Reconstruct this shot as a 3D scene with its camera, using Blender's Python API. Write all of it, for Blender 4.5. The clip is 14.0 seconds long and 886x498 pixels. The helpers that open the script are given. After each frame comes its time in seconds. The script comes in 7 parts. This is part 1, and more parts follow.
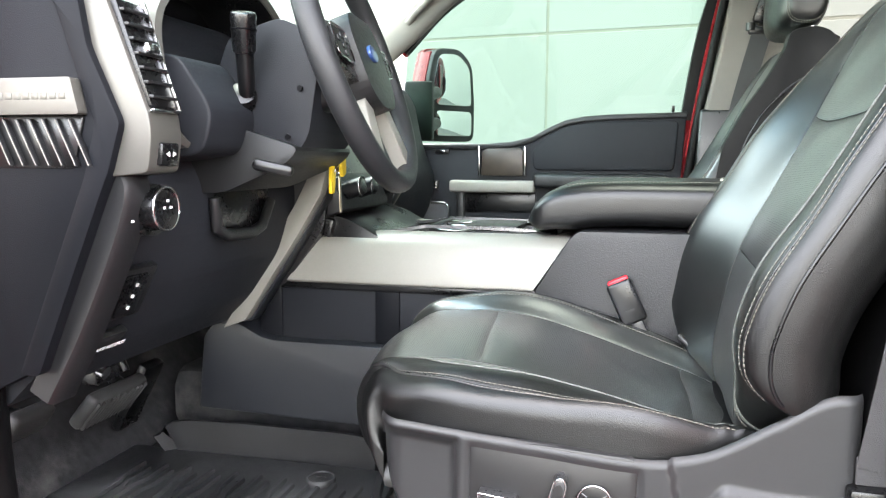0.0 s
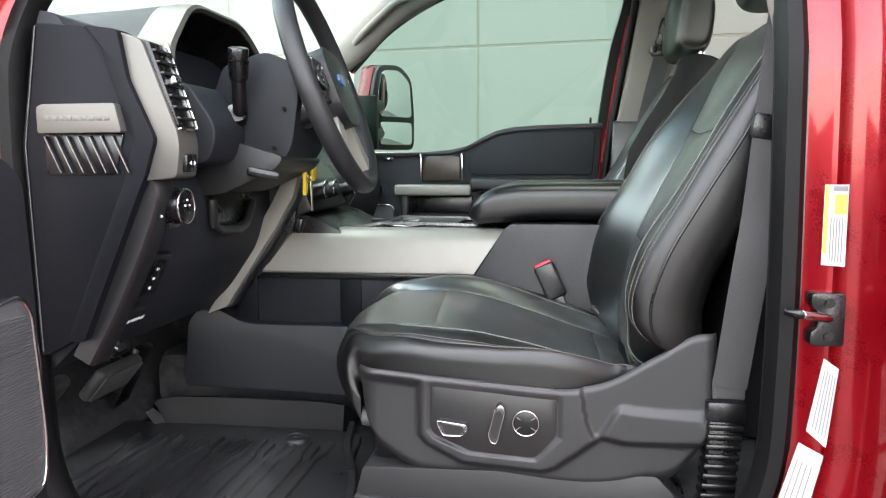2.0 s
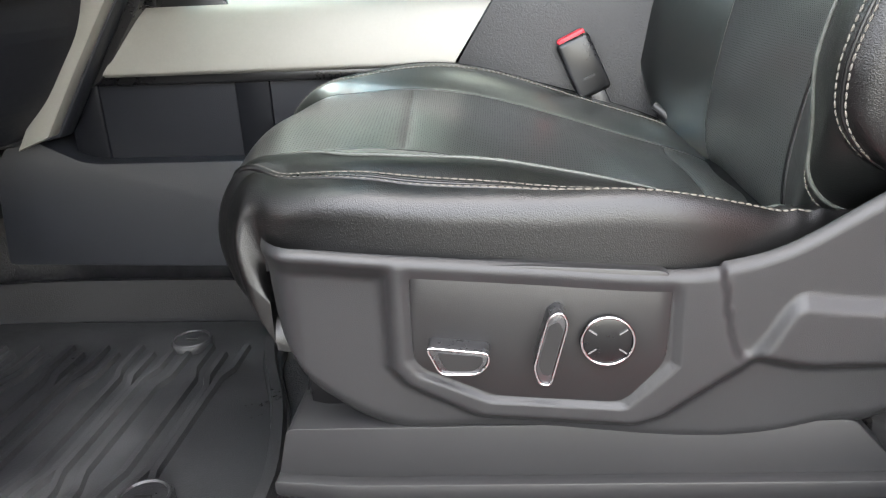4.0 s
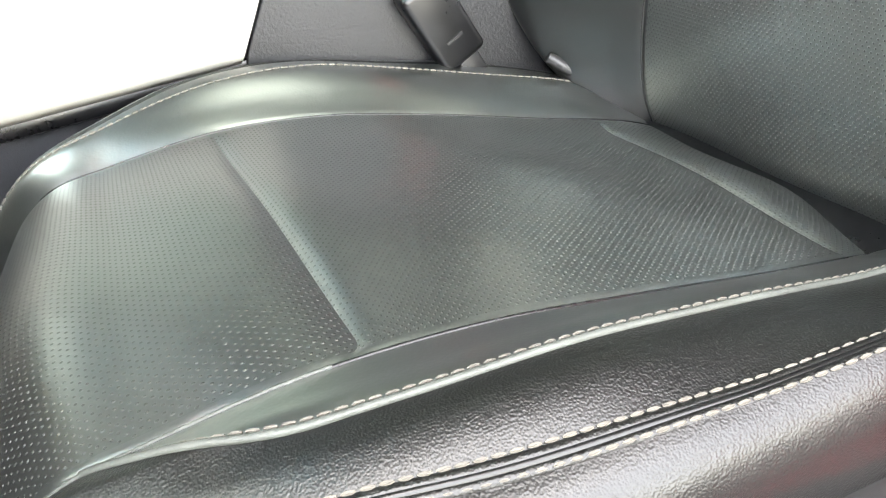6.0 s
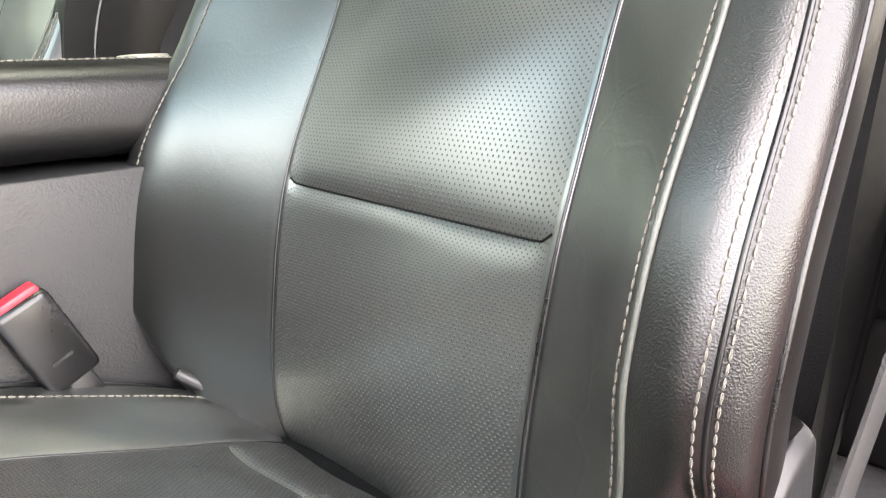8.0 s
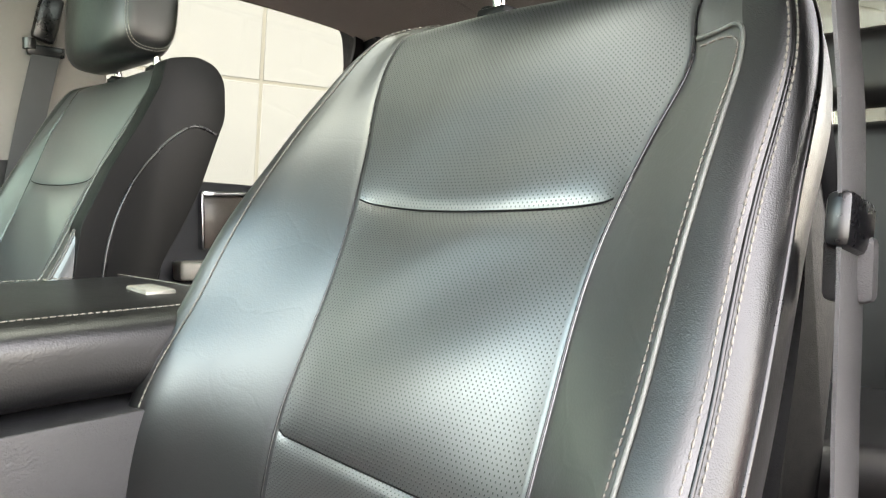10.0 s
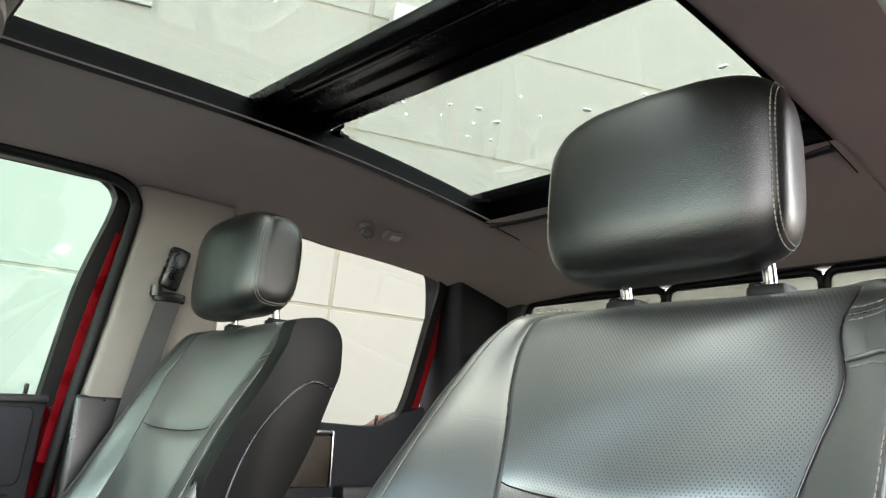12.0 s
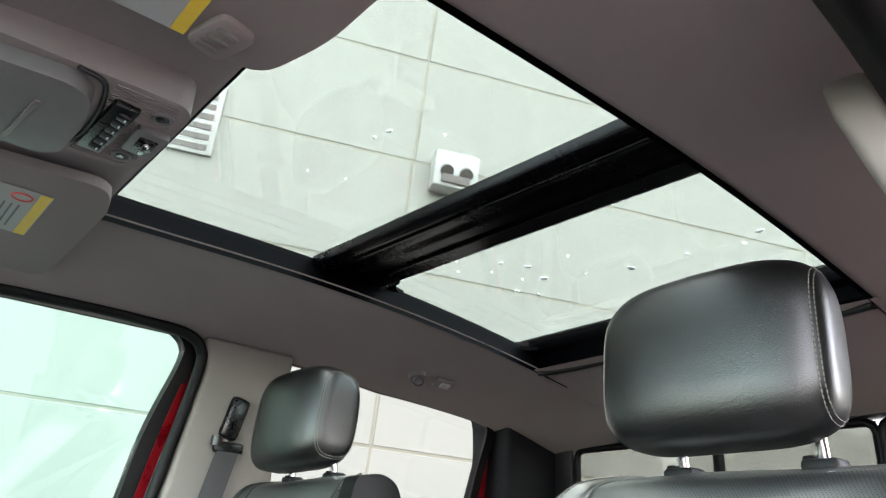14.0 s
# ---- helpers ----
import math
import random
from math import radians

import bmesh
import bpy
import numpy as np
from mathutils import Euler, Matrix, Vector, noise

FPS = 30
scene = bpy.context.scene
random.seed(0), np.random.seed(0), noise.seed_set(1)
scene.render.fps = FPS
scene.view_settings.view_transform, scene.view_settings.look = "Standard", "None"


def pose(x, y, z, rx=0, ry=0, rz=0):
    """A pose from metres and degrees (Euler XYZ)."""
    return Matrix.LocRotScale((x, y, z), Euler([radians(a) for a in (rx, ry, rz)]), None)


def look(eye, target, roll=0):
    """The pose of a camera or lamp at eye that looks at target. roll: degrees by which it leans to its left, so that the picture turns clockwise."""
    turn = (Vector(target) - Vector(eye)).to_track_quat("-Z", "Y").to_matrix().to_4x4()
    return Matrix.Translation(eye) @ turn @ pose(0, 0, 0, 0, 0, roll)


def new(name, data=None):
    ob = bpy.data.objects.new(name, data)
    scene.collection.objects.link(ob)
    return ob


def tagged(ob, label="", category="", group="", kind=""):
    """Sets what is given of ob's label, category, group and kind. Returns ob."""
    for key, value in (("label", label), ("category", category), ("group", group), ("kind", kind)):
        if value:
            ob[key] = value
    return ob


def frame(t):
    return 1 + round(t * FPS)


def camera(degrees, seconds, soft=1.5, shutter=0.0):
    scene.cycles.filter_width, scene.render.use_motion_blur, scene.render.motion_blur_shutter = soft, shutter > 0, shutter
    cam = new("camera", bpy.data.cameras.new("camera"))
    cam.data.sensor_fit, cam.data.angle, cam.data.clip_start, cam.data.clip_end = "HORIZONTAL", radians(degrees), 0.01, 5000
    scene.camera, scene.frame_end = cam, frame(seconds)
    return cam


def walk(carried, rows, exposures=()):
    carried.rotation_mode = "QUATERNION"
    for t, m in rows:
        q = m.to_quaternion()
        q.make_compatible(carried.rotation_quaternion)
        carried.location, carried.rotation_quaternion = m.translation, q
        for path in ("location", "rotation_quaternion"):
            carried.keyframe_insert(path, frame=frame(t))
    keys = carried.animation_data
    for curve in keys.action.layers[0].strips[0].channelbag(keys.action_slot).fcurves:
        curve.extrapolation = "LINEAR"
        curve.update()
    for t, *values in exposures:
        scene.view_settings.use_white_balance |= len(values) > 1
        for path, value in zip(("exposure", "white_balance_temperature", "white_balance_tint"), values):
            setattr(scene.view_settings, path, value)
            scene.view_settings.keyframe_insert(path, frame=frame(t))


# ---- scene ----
cam = camera(61.6, 14.0, soft=1.2)
PATH = [
    (0, (0.232, -1.504, 0.57), (-0.244, 0.424, 0.33), 0.3),
    (0.5, (0.248, -1.646, 0.573), (-0.127, 0.309, 0.379), -0.1),
    (1, (0.253, -1.748, 0.576), (-0.077, 0.217, 0.411), -0.2),
    (1.5, (0.259, -1.784, 0.575), (-0.051, 0.184, 0.408), -0.1),
    (2, (0.25, -1.764, 0.568), (-0.053, 0.201, 0.347), -0.2),
    (2.5, (0.233, -1.633, 0.516), (-0.062, 0.317, 0.184), -0.3),
    (2.7, (0.228, -1.555, 0.491), (-0.059, 0.387, 0.108), -0.4),
    (5, (0.042, -0.993, 0.44), (0.126, 0.792, -0.457), -6.6),
    (5.5, (0.018, -0.894, 0.482), (0.289, 0.823, -0.508), -9.2),
    (6, (0.015, -0.809, 0.486), (0.542, 0.829, -0.533), -10.6),
    (6.5, (0.048, -0.776, 0.487), (0.885, 0.755, -0.49), -9.2),
    (7, (0.088, -0.779, 0.488), (1.133, 0.707, -0.35), -7.3),
    (7.5, (0.097, -0.787, 0.504), (1.321, 0.648, -0.163), -4.2),
    (8, (0.084, -0.800, 0.522), (1.454, 0.587, 0.028), -2.0),
    (8.2, (0.087, -0.804, 0.531), (1.474, 0.58, 0.080), -1.5),
    (10.3, (0.035, -0.841, 0.638), (1.476, 0.546, 0.607), 0.6),
    (10.5, (0.023, -0.837, 0.643), (1.458, 0.555, 0.676), 0.9),
    (11, (-0.002, -0.821, 0.655), (1.403, 0.589, 0.846), 1.9),
    (11.5, (-0.024, -0.813, 0.671), (1.336, 0.616, 1.001), 2.2),
    (12, (-0.054, -0.813, 0.684), (1.256, 0.626, 1.146), 2.4),
    (12.5, (-0.089, -0.824, 0.696), (1.174, 0.617, 1.27), 2.8),
    (13, (-0.113, -0.836, 0.702), (1.101, 0.605, 1.373), 2.9),
    (13.5, (-0.127, -0.847, 0.708), (1.049, 0.591, 1.45), 3.0),
    (14, (-0.132, -0.853, 0.707), (1.021, 0.579, 1.494), 3.2),
]
walk(cam, [(t, look(eye, goal, lean)) for t, eye, goal, lean in PATH],
     exposures=((0.0, 4.36, 7100, 12), (0.5, 4.26, 7100, 16), (1.0, 3.80, 7100, 13), (2.7, 3.65, 7100, 13), (5.0, 4.62, 7400, 10), (5.5, 4.80, 7450, 10), (6.0, 4.82, 7500, 10), (6.6, 4.86, 7700, 11), (7.0, 4.90, 7750, 14), (7.5, 4.90, 7850, 15), (8.0, 4.88, 7900, 18), (10.5, 4.47, 7650, 14), (11.0, 4.42, 7600, 13), (11.5, 4.47, 7500, 13), (12.0, 4.36, 7400, 15), (12.5, 4.42, 7300, 26), (13.0, 4.38, 7000, 28), (14.0, 4.42, 6850, 16)))

# ---- light ----
world = bpy.data.worlds.new("overcast_sky")
scene.world = world
world.use_nodes = True
wn = world.node_tree
sky = wn.nodes.new("ShaderNodeTexSky")
sky.sky_type = "NISHITA"
sky.sun_disc = False
sky.sun_elevation = radians(86)
sky.sun_rotation = radians(-108.4)
sky.air_density, sky.dust_density, sky.ozone_density = 1.2, 1.0, 1.0
wn.nodes["Background"].inputs["Strength"].default_value = 0.17
grey = wn.nodes.new("ShaderNodeHueSaturation")
grey.inputs["Saturation"].default_value = 0.4
wn.links.new(sky.outputs["Color"], grey.inputs["Color"])
wn.links.new(grey.outputs["Color"], wn.nodes["Background"].inputs["Color"])
sun_data = bpy.data.lights.new("sun", "SUN")
sun_data.energy, sun_data.angle, sun_data.color = 0.2, radians(50), (1.0, 0.96, 0.9)
sun_lamp = new("sun", sun_data)
sun_lamp.matrix_world = look((-0.9, -0.3, 13.6), (0, 0, 0))

# ---- materials ----
def material(name, color, rough=0.5, metal=0.0, vary=0.15, scale=6.0, grain=0.0, grain_scale=900.0, coat=0.0,
             spec=0.5, bump_kind="noise", sheen=0.0, rough_vary=0.08, coat_rough=0.06):
    """A surface with two scales of colour and gloss variation and a fine relief."""
    m = bpy.data.materials.new(name)
    m.use_nodes = True
    nt = m.node_tree
    b = nt.nodes["Principled BSDF"]
    L = nt.links.new
    geo = nt.nodes.new("ShaderNodeTexCoord")
    n1 = nt.nodes.new("ShaderNodeTexNoise")
    n1.inputs["Scale"].default_value, n1.inputs["Detail"].default_value = scale, 6
    n2 = nt.nodes.new("ShaderNodeTexNoise")
    n2.inputs["Scale"].default_value, n2.inputs["Detail"].default_value = scale * 22, 4
    for n in (n1, n2):
        L(geo.outputs["Object"], n.inputs["Vector"])
    mixn = nt.nodes.new("ShaderNodeMath")
    mixn.operation = "MULTIPLY_ADD"
    L(n1.outputs["Fac"], mixn.inputs[0])
    mixn.inputs[1].default_value = 0.65
    half = nt.nodes.new("ShaderNodeMath")
    half.operation = "MULTIPLY"
    half.inputs[1].default_value = 0.35
    L(n2.outputs["Fac"], half.inputs[0])
    L(half.outputs[0], mixn.inputs[2])
    ramp = nt.nodes.new("ShaderNodeMapRange")
    ramp.inputs[1].default_value, ramp.inputs[2].default_value = 0.3, 0.7
    ramp.inputs[3].default_value, ramp.inputs[4].default_value = 1 - vary, 1 + vary
    L(mixn.outputs[0], ramp.inputs[0])
    tone = nt.nodes.new("ShaderNodeVectorMath")
    tone.operation = "SCALE"
    tone.inputs[0].default_value = color
    L(ramp.outputs[0], tone.inputs["Scale"])
    L(tone.outputs[0], b.inputs["Base Color"])
    rr = nt.nodes.new("ShaderNodeMapRange")
    rr.inputs[1].default_value, rr.inputs[2].default_value = 0.3, 0.7
    rr.inputs[3].default_value, rr.inputs[4].default_value = max(0.02, rough - rough_vary), min(1, rough + rough_vary)
    L(mixn.outputs[0], rr.inputs[0])
    L(rr.outputs[0], b.inputs["Roughness"])
    b.inputs["Metallic"].default_value = metal
    b.inputs["Specular IOR Level"].default_value = spec
    b.inputs["Coat Weight"].default_value = coat
    b.inputs["Coat Roughness"].default_value = coat_rough
    b.inputs["Sheen Weight"].default_value = sheen
    if grain:
        if bump_kind == "cell":
            g = nt.nodes.new("ShaderNodeTexVoronoi")
            g.feature = "DISTANCE_TO_EDGE"
            out = g.outputs["Distance"]
        else:
            g = nt.nodes.new("ShaderNodeTexNoise")
            g.inputs["Detail"].default_value = 3
            out = g.outputs["Fac"]
        g.inputs["Scale"].default_value = grain_scale
        L(geo.outputs["Object"], g.inputs["Vector"])
        bp = nt.nodes.new("ShaderNodeBump")
        bp.inputs["Strength"].default_value = grain
        bp.inputs["Distance"].default_value = 0.0012
        L(out, bp.inputs["Height"])
        L(bp.outputs["Normal"], b.inputs["Normal"])
    return m


def leather(name, color, rough, perforated=False, pitch=0.0042, pebble=0.22, coat=0.9, spec=1.0, crease=0.0, coat_rough=0.29, coat_ior=1.5, cell_scale=620, wrinkle=0.022):
    """Black seat leather: fine pebble grain, soft creases, optional rows of punched holes laid out by UV in metres."""
    m = material(name, color, rough, vary=0.18, scale=7, rough_vary=0.05, spec=spec, coat=coat, coat_rough=coat_rough)
    m.node_tree.nodes["Principled BSDF"].inputs["Coat IOR"].default_value = coat_ior
    nt = m.node_tree
    L = nt.links.new
    b = nt.nodes["Principled BSDF"]
    tc = nt.nodes.new("ShaderNodeTexCoord")
    cell = nt.nodes.new("ShaderNodeTexVoronoi")
    cell.feature = "SMOOTH_F1"
    cell.inputs["Scale"].default_value = cell_scale
    L(tc.outputs["Object"], cell.inputs["Vector"])
    wr = nt.nodes.new("ShaderNodeTexNoise")
    wr.inputs["Scale"].default_value, wr.inputs["Detail"].default_value = 190, 5
    wr.inputs["Distortion"].default_value = 0.6
    L(tc.outputs["Object"], wr.inputs["Vector"])
    b1 = nt.nodes.new("ShaderNodeBump")
    b1.inputs["Strength"].default_value, b1.inputs["Distance"].default_value = pebble, 0.0008
    L(cell.outputs["Distance"], b1.inputs["Height"])
    b2 = nt.nodes.new("ShaderNodeBump")
    b2.inputs["Strength"].default_value, b2.inputs["Distance"].default_value = wrinkle, 0.002
    L(wr.outputs["Fac"], b2.inputs["Height"])
    L(b1.outputs["Normal"], b2.inputs["Normal"])
    last = b2
    if crease:
        warp = nt.nodes.new("ShaderNodeTexNoise")
        warp.inputs["Scale"].default_value = 9
        L(tc.outputs["Object"], warp.inputs["Vector"])
        add = nt.nodes.new("ShaderNodeVectorMath")
        add.operation = "MULTIPLY_ADD"
        L(warp.outputs["Color"], add.inputs[0])
        add.inputs[1].default_value = (0.12, 0.12, 0.06)
        L(tc.outputs["Object"], add.inputs[2])
        fold = nt.nodes.new("ShaderNodeTexVoronoi")
        fold.feature = "DISTANCE_TO_EDGE"
        fold.inputs["Scale"].default_value = 13
        L(add.outputs[0], fold.inputs["Vector"])
        line = nt.nodes.new("ShaderNodeMapRange")
        line.interpolation_type = "SMOOTHSTEP"
        line.inputs[1].default_value, line.inputs[2].default_value = 0.0, 0.035
        L(fold.outputs["Distance"], line.inputs[0])
        bc = nt.nodes.new("ShaderNodeBump")
        bc.inputs["Strength"].default_value, bc.inputs["Distance"].default_value = crease, 0.0012
        L(line.outputs[0], bc.inputs["Height"])
        L(b2.outputs["Normal"], bc.inputs["Normal"])
        last = b2 = bc
    if perforated:
        sep = nt.nodes.new("ShaderNodeSeparateXYZ")
        L(tc.outputs["UV"], sep.inputs[0])

        def op(kind, a, c=None):
            n = nt.nodes.new("ShaderNodeMath")
            n.operation = kind
            for k, v in enumerate((a, c)):
                if v is None:
                    continue
                if isinstance(v, (int, float)):
                    n.inputs[k].default_value = v
                else:
                    L(v, n.inputs[k])
            return n.outputs[0]
        u, v = sep.outputs["X"], sep.outputs["Y"]
        rowh = pitch * 0.60
        row = op("FLOOR", op("DIVIDE", v, rowh))
        shift = op("MULTIPLY", op("MODULO", row, 2.0), 0.5)
        fu = op("SUBTRACT", op("FRACT", op("ADD", op("DIVIDE", u, pitch), shift)), 0.5)
        fv = op("MULTIPLY", op("SUBTRACT", op("FRACT", op("DIVIDE", v, rowh)), 0.5), 0.60)
        dist = op("SQRT", op("ADD", op("MULTIPLY", fu, fu), op("MULTIPLY", fv, fv)))
        hole = nt.nodes.new("ShaderNodeMapRange")
        hole.interpolation_type = "SMOOTHSTEP"
        hole.inputs[1].default_value, hole.inputs[2].default_value = 0.10, 0.20
        L(dist, hole.inputs[0])
        b3 = nt.nodes.new("ShaderNodeBump")
        b3.inputs["Strength"].default_value, b3.inputs["Distance"].default_value = 0.9, 0.0013
        L(hole.outputs[0], b3.inputs["Height"])
        L(b2.outputs["Normal"], b3.inputs["Normal"])
        last = b3
        old = b.inputs["Base Color"].links[0].from_socket
        lining = nt.nodes.new("ShaderNodeMix")
        lining.data_type = "RGBA"
        L(hole.outputs[0], lining.inputs["Factor"])
        lining.inputs[6].default_value = (0.040, 0.042, 0.041, 1)
        L(old, lining.inputs[7])
        L(lining.outputs[2], b.inputs["Base Color"])
        L(op("MULTIPLY", op("ADD", op("MULTIPLY", hole.outputs[0], 0.85), 0.15), coat), b.inputs["Coat Weight"])
        L(op("MULTIPLY", op("ADD", op("MULTIPLY", hole.outputs[0], 0.85), 0.15), spec), b.inputs["Specular IOR Level"])
    L(last.outputs["Normal"], b.inputs["Normal"])
    return m


def dusty(m, dust, scale, low, high, rough=0.8):
    """Lays dried dust over a surface in loose patches."""
    nt = m.node_tree
    b = nt.nodes["Principled BSDF"]
    tc = nt.nodes.new("ShaderNodeTexCoord")
    cloud = nt.nodes.new("ShaderNodeTexNoise")
    cloud.inputs["Scale"].default_value, cloud.inputs["Detail"].default_value, cloud.inputs["Roughness"].default_value = scale, 8, 0.62
    nt.links.new(tc.outputs["Object"], cloud.inputs["Vector"])
    ramp = nt.nodes.new("ShaderNodeMapRange")
    ramp.interpolation_type = "SMOOTHSTEP"
    ramp.inputs[1].default_value, ramp.inputs[2].default_value = low, high
    nt.links.new(cloud.outputs["Fac"], ramp.inputs[0])
    for socket, value in (("Base Color", (*dust, 1)), ("Roughness", (rough, rough, rough, 1))):
        mx = nt.nodes.new("ShaderNodeMix")
        mx.data_type = "RGBA"
        nt.links.new(ramp.outputs[0], mx.inputs["Factor"])
        nt.links.new(b.inputs[socket].links[0].from_socket, mx.inputs[6])
        mx.inputs[7].default_value = value
        nt.links.new(mx.outputs[2], b.inputs[socket])
    return m


def pane(name, tint, gloss=0.9):
    """Thin tinted glass: clear body, mirror sheen by Fresnel."""
    m = bpy.data.materials.new(name)
    m.use_nodes = True
    nt = m.node_tree
    nt.nodes.remove(nt.nodes["Principled BSDF"])
    tr = nt.nodes.new("ShaderNodeBsdfTransparent")
    tr.inputs["Color"].default_value = (*tint, 1)
    gl = nt.nodes.new("ShaderNodeBsdfGlossy")
    gl.inputs["Roughness"].default_value = 0.02
    gl.inputs["Color"].default_value = (gloss, gloss, gloss, 1)
    lw = nt.nodes.new("ShaderNodeLayerWeight")
    lw.inputs["Blend"].default_value = 0.5
    pw = nt.nodes.new("ShaderNodeMath")
    pw.operation = "POWER"
    pw.inputs[1].default_value = 4.0
    nt.links.new(lw.outputs["Facing"], pw.inputs[0])
    fr = nt.nodes.new("ShaderNodeMath")
    fr.operation = "MULTIPLY_ADD"
    fr.inputs[1].default_value, fr.inputs[2].default_value = 0.55, 0.035
    nt.links.new(pw.outputs[0], fr.inputs[0])
    mx = nt.nodes.new("ShaderNodeMixShader")
    nt.links.new(fr.outputs[0], mx.inputs[0])
    nt.links.new(tr.outputs[0], mx.inputs[1])
    nt.links.new(gl.outputs[0], mx.inputs[2])
    nt.links.new(mx.outputs[0], nt.nodes["Material Output"].inputs[0])
    return m


LEATHER = leather("black_leather", (0.0074, 0.0087, 0.0081), 0.36, crease=0.05, coat=1.0, coat_rough=0.32, coat_ior=2.25, pebble=0.18)
# Darker copy of LEATHER; the outer bolster's shade is put into its colour.
LEATHER_SHADED = leather("shaded_black_leather", (0.0038, 0.0047, 0.0043), 0.36, pebble=0.18, coat=0.9, spec=0.8, crease=0.16, coat_rough=0.33, coat_ior=2.0, wrinkle=0.035)
# Bolster leather again, with the inner side's dimmer light in its colour.
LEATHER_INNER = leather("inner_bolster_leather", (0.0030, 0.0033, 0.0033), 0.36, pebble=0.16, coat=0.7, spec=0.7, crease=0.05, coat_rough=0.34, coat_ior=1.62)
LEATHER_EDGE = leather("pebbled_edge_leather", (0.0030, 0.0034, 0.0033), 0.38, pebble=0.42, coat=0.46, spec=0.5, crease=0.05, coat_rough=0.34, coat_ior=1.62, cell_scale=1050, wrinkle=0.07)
# Pebbled side leather, darker than the tops: the sides' shade is in this colour.
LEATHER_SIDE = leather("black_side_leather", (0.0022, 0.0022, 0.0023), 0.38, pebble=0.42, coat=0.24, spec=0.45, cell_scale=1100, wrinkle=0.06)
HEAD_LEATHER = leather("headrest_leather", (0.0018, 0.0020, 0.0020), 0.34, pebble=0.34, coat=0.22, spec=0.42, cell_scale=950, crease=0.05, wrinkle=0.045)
PERF = leather("perforated_leather", (0.0072, 0.0084, 0.0079), 0.37, perforated=True, coat=1.0, coat_rough=0.34, coat_ior=1.95)
PIPING = material("worn_piping", (0.058, 0.063, 0.056), 0.5, vary=0.35, scale=40, grain=0.3, grain_scale=700)
THREAD = material("pale_thread", (0.105, 0.097, 0.083), 0.75, vary=0.25, scale=30)
WHEEL_LEATHER = material("matt_wheel_leather", (0.012, 0.0125, 0.014), 0.5, grain=0.4, grain_scale=800, vary=0.15)
PLASTIC = material("grained_black_plastic", (0.0070, 0.0071, 0.0080), 0.42, spec=0.55, grain=0.35, grain_scale=1100, vary=0.14)
SHIELD = material("charcoal_seat_plastic", (0.0190, 0.0190, 0.0199), 0.42, spec=0.42, grain=0.2, grain_scale=1500, vary=0.10)
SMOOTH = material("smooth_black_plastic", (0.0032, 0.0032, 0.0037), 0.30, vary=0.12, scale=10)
SHELL = material("matt_black_seat_shell", (0.0030, 0.0030, 0.0032), 0.55, spec=0.10, vary=0.15, grain=0.3, grain_scale=900)
PLATE = material("satin_dark_plate", (0.012, 0.0117, 0.012), 0.36, vary=0.10, grain=0.12, grain_scale=1500)
DASH = material("navy_black_dash", (0.0095, 0.0105, 0.0138), 0.6, spec=0.3, grain=0.3, grain_scale=900, vary=0.12)
CONSOLE_VINYL = material("grained_console_vinyl", (0.0155, 0.0155, 0.0167), 0.46, spec=0.45, grain=0.45, grain_scale=480, vary=0.2, scale=9)
# Near-black leather copy: the shade on the passenger backrest side is its colour.
MATT_SHADED_LEATHER = leather("matt_shaded_leather", (0.0012, 0.0012, 0.0013), 0.42, pebble=0.2, coat=0.05, spec=0.10, cell_scale=1100)
ARM_LEATHER = leather("dark_armrest_leather", (0.0025, 0.0025, 0.0027), 0.38, pebble=0.3, coat=0.25, spec=0.4, coat_rough=0.3, cell_scale=560)
GREYDASH = material("grey_console_plastic", (0.0125, 0.0138, 0.0175), 0.46, spec=0.5, grain=0.3, grain_scale=900, vary=0.12)
SILVER = material("satin_champagne_silver", (0.240, 0.229, 0.203), 0.48, metal=0.25, vary=0.06, scale=12, rough_vary=0.05)
# Darkened copy of SILVER; dimmer light on vents and hood rim is in its colour.
VENT_SILVER = material("darkened_champagne_silver", (0.088, 0.084, 0.075), 0.40, metal=0.4, vary=0.06, scale=12, rough_vary=0.05)
SWITCH_METAL = material("satin_switch_metal", (0.125, 0.125, 0.13), 0.30, metal=0.9, vary=0.06)
END_TRIM = material("navy_black_end_trim", (0.0052, 0.0057, 0.0075), 0.55, spec=0.11, grain=0.25, grain_scale=900, vary=0.12)
CHROME = material("chrome", (0.50, 0.50, 0.51), 0.16, metal=1.0, vary=0.05)
CARPET = dusty(material("black_carpet", (0.022, 0.022, 0.0235), 0.95, vary=0.45, scale=60, grain=1.0, grain_scale=420, spec=0.1), (0.085, 0.083, 0.08), 7.0, 0.48, 0.8, 0.95)
MAT = dusty(material("black_rubber_mat", (0.016, 0.016, 0.0172), 0.33, vary=0.3, scale=9, grain=0.35, grain_scale=500), (0.085, 0.085, 0.085), 4.0, 0.41, 0.77)
RED = material("ruby_red_metallic_paint", (0.19, 0.0015, 0.0055), 0.30, metal=0.45, spec=0.3, vary=0.10, scale=20, coat=0.6)
SEAL = material("black_rubber_seal", (0.0035, 0.0035, 0.0038), 0.5, spec=0.16, vary=0.15, grain=0.2, grain_scale=400)
LINER = material("grey_headliner_cloth", (0.215, 0.178, 0.168), 0.95, vary=0.07, scale=10, grain=0.5, grain_scale=1400, spec=0.15, sheen=0.2)
PILLAR = material("pale_grey_pillar_trim", (0.170, 0.152, 0.136), 0.7, vary=0.06, grain=0.4, grain_scale=1100)
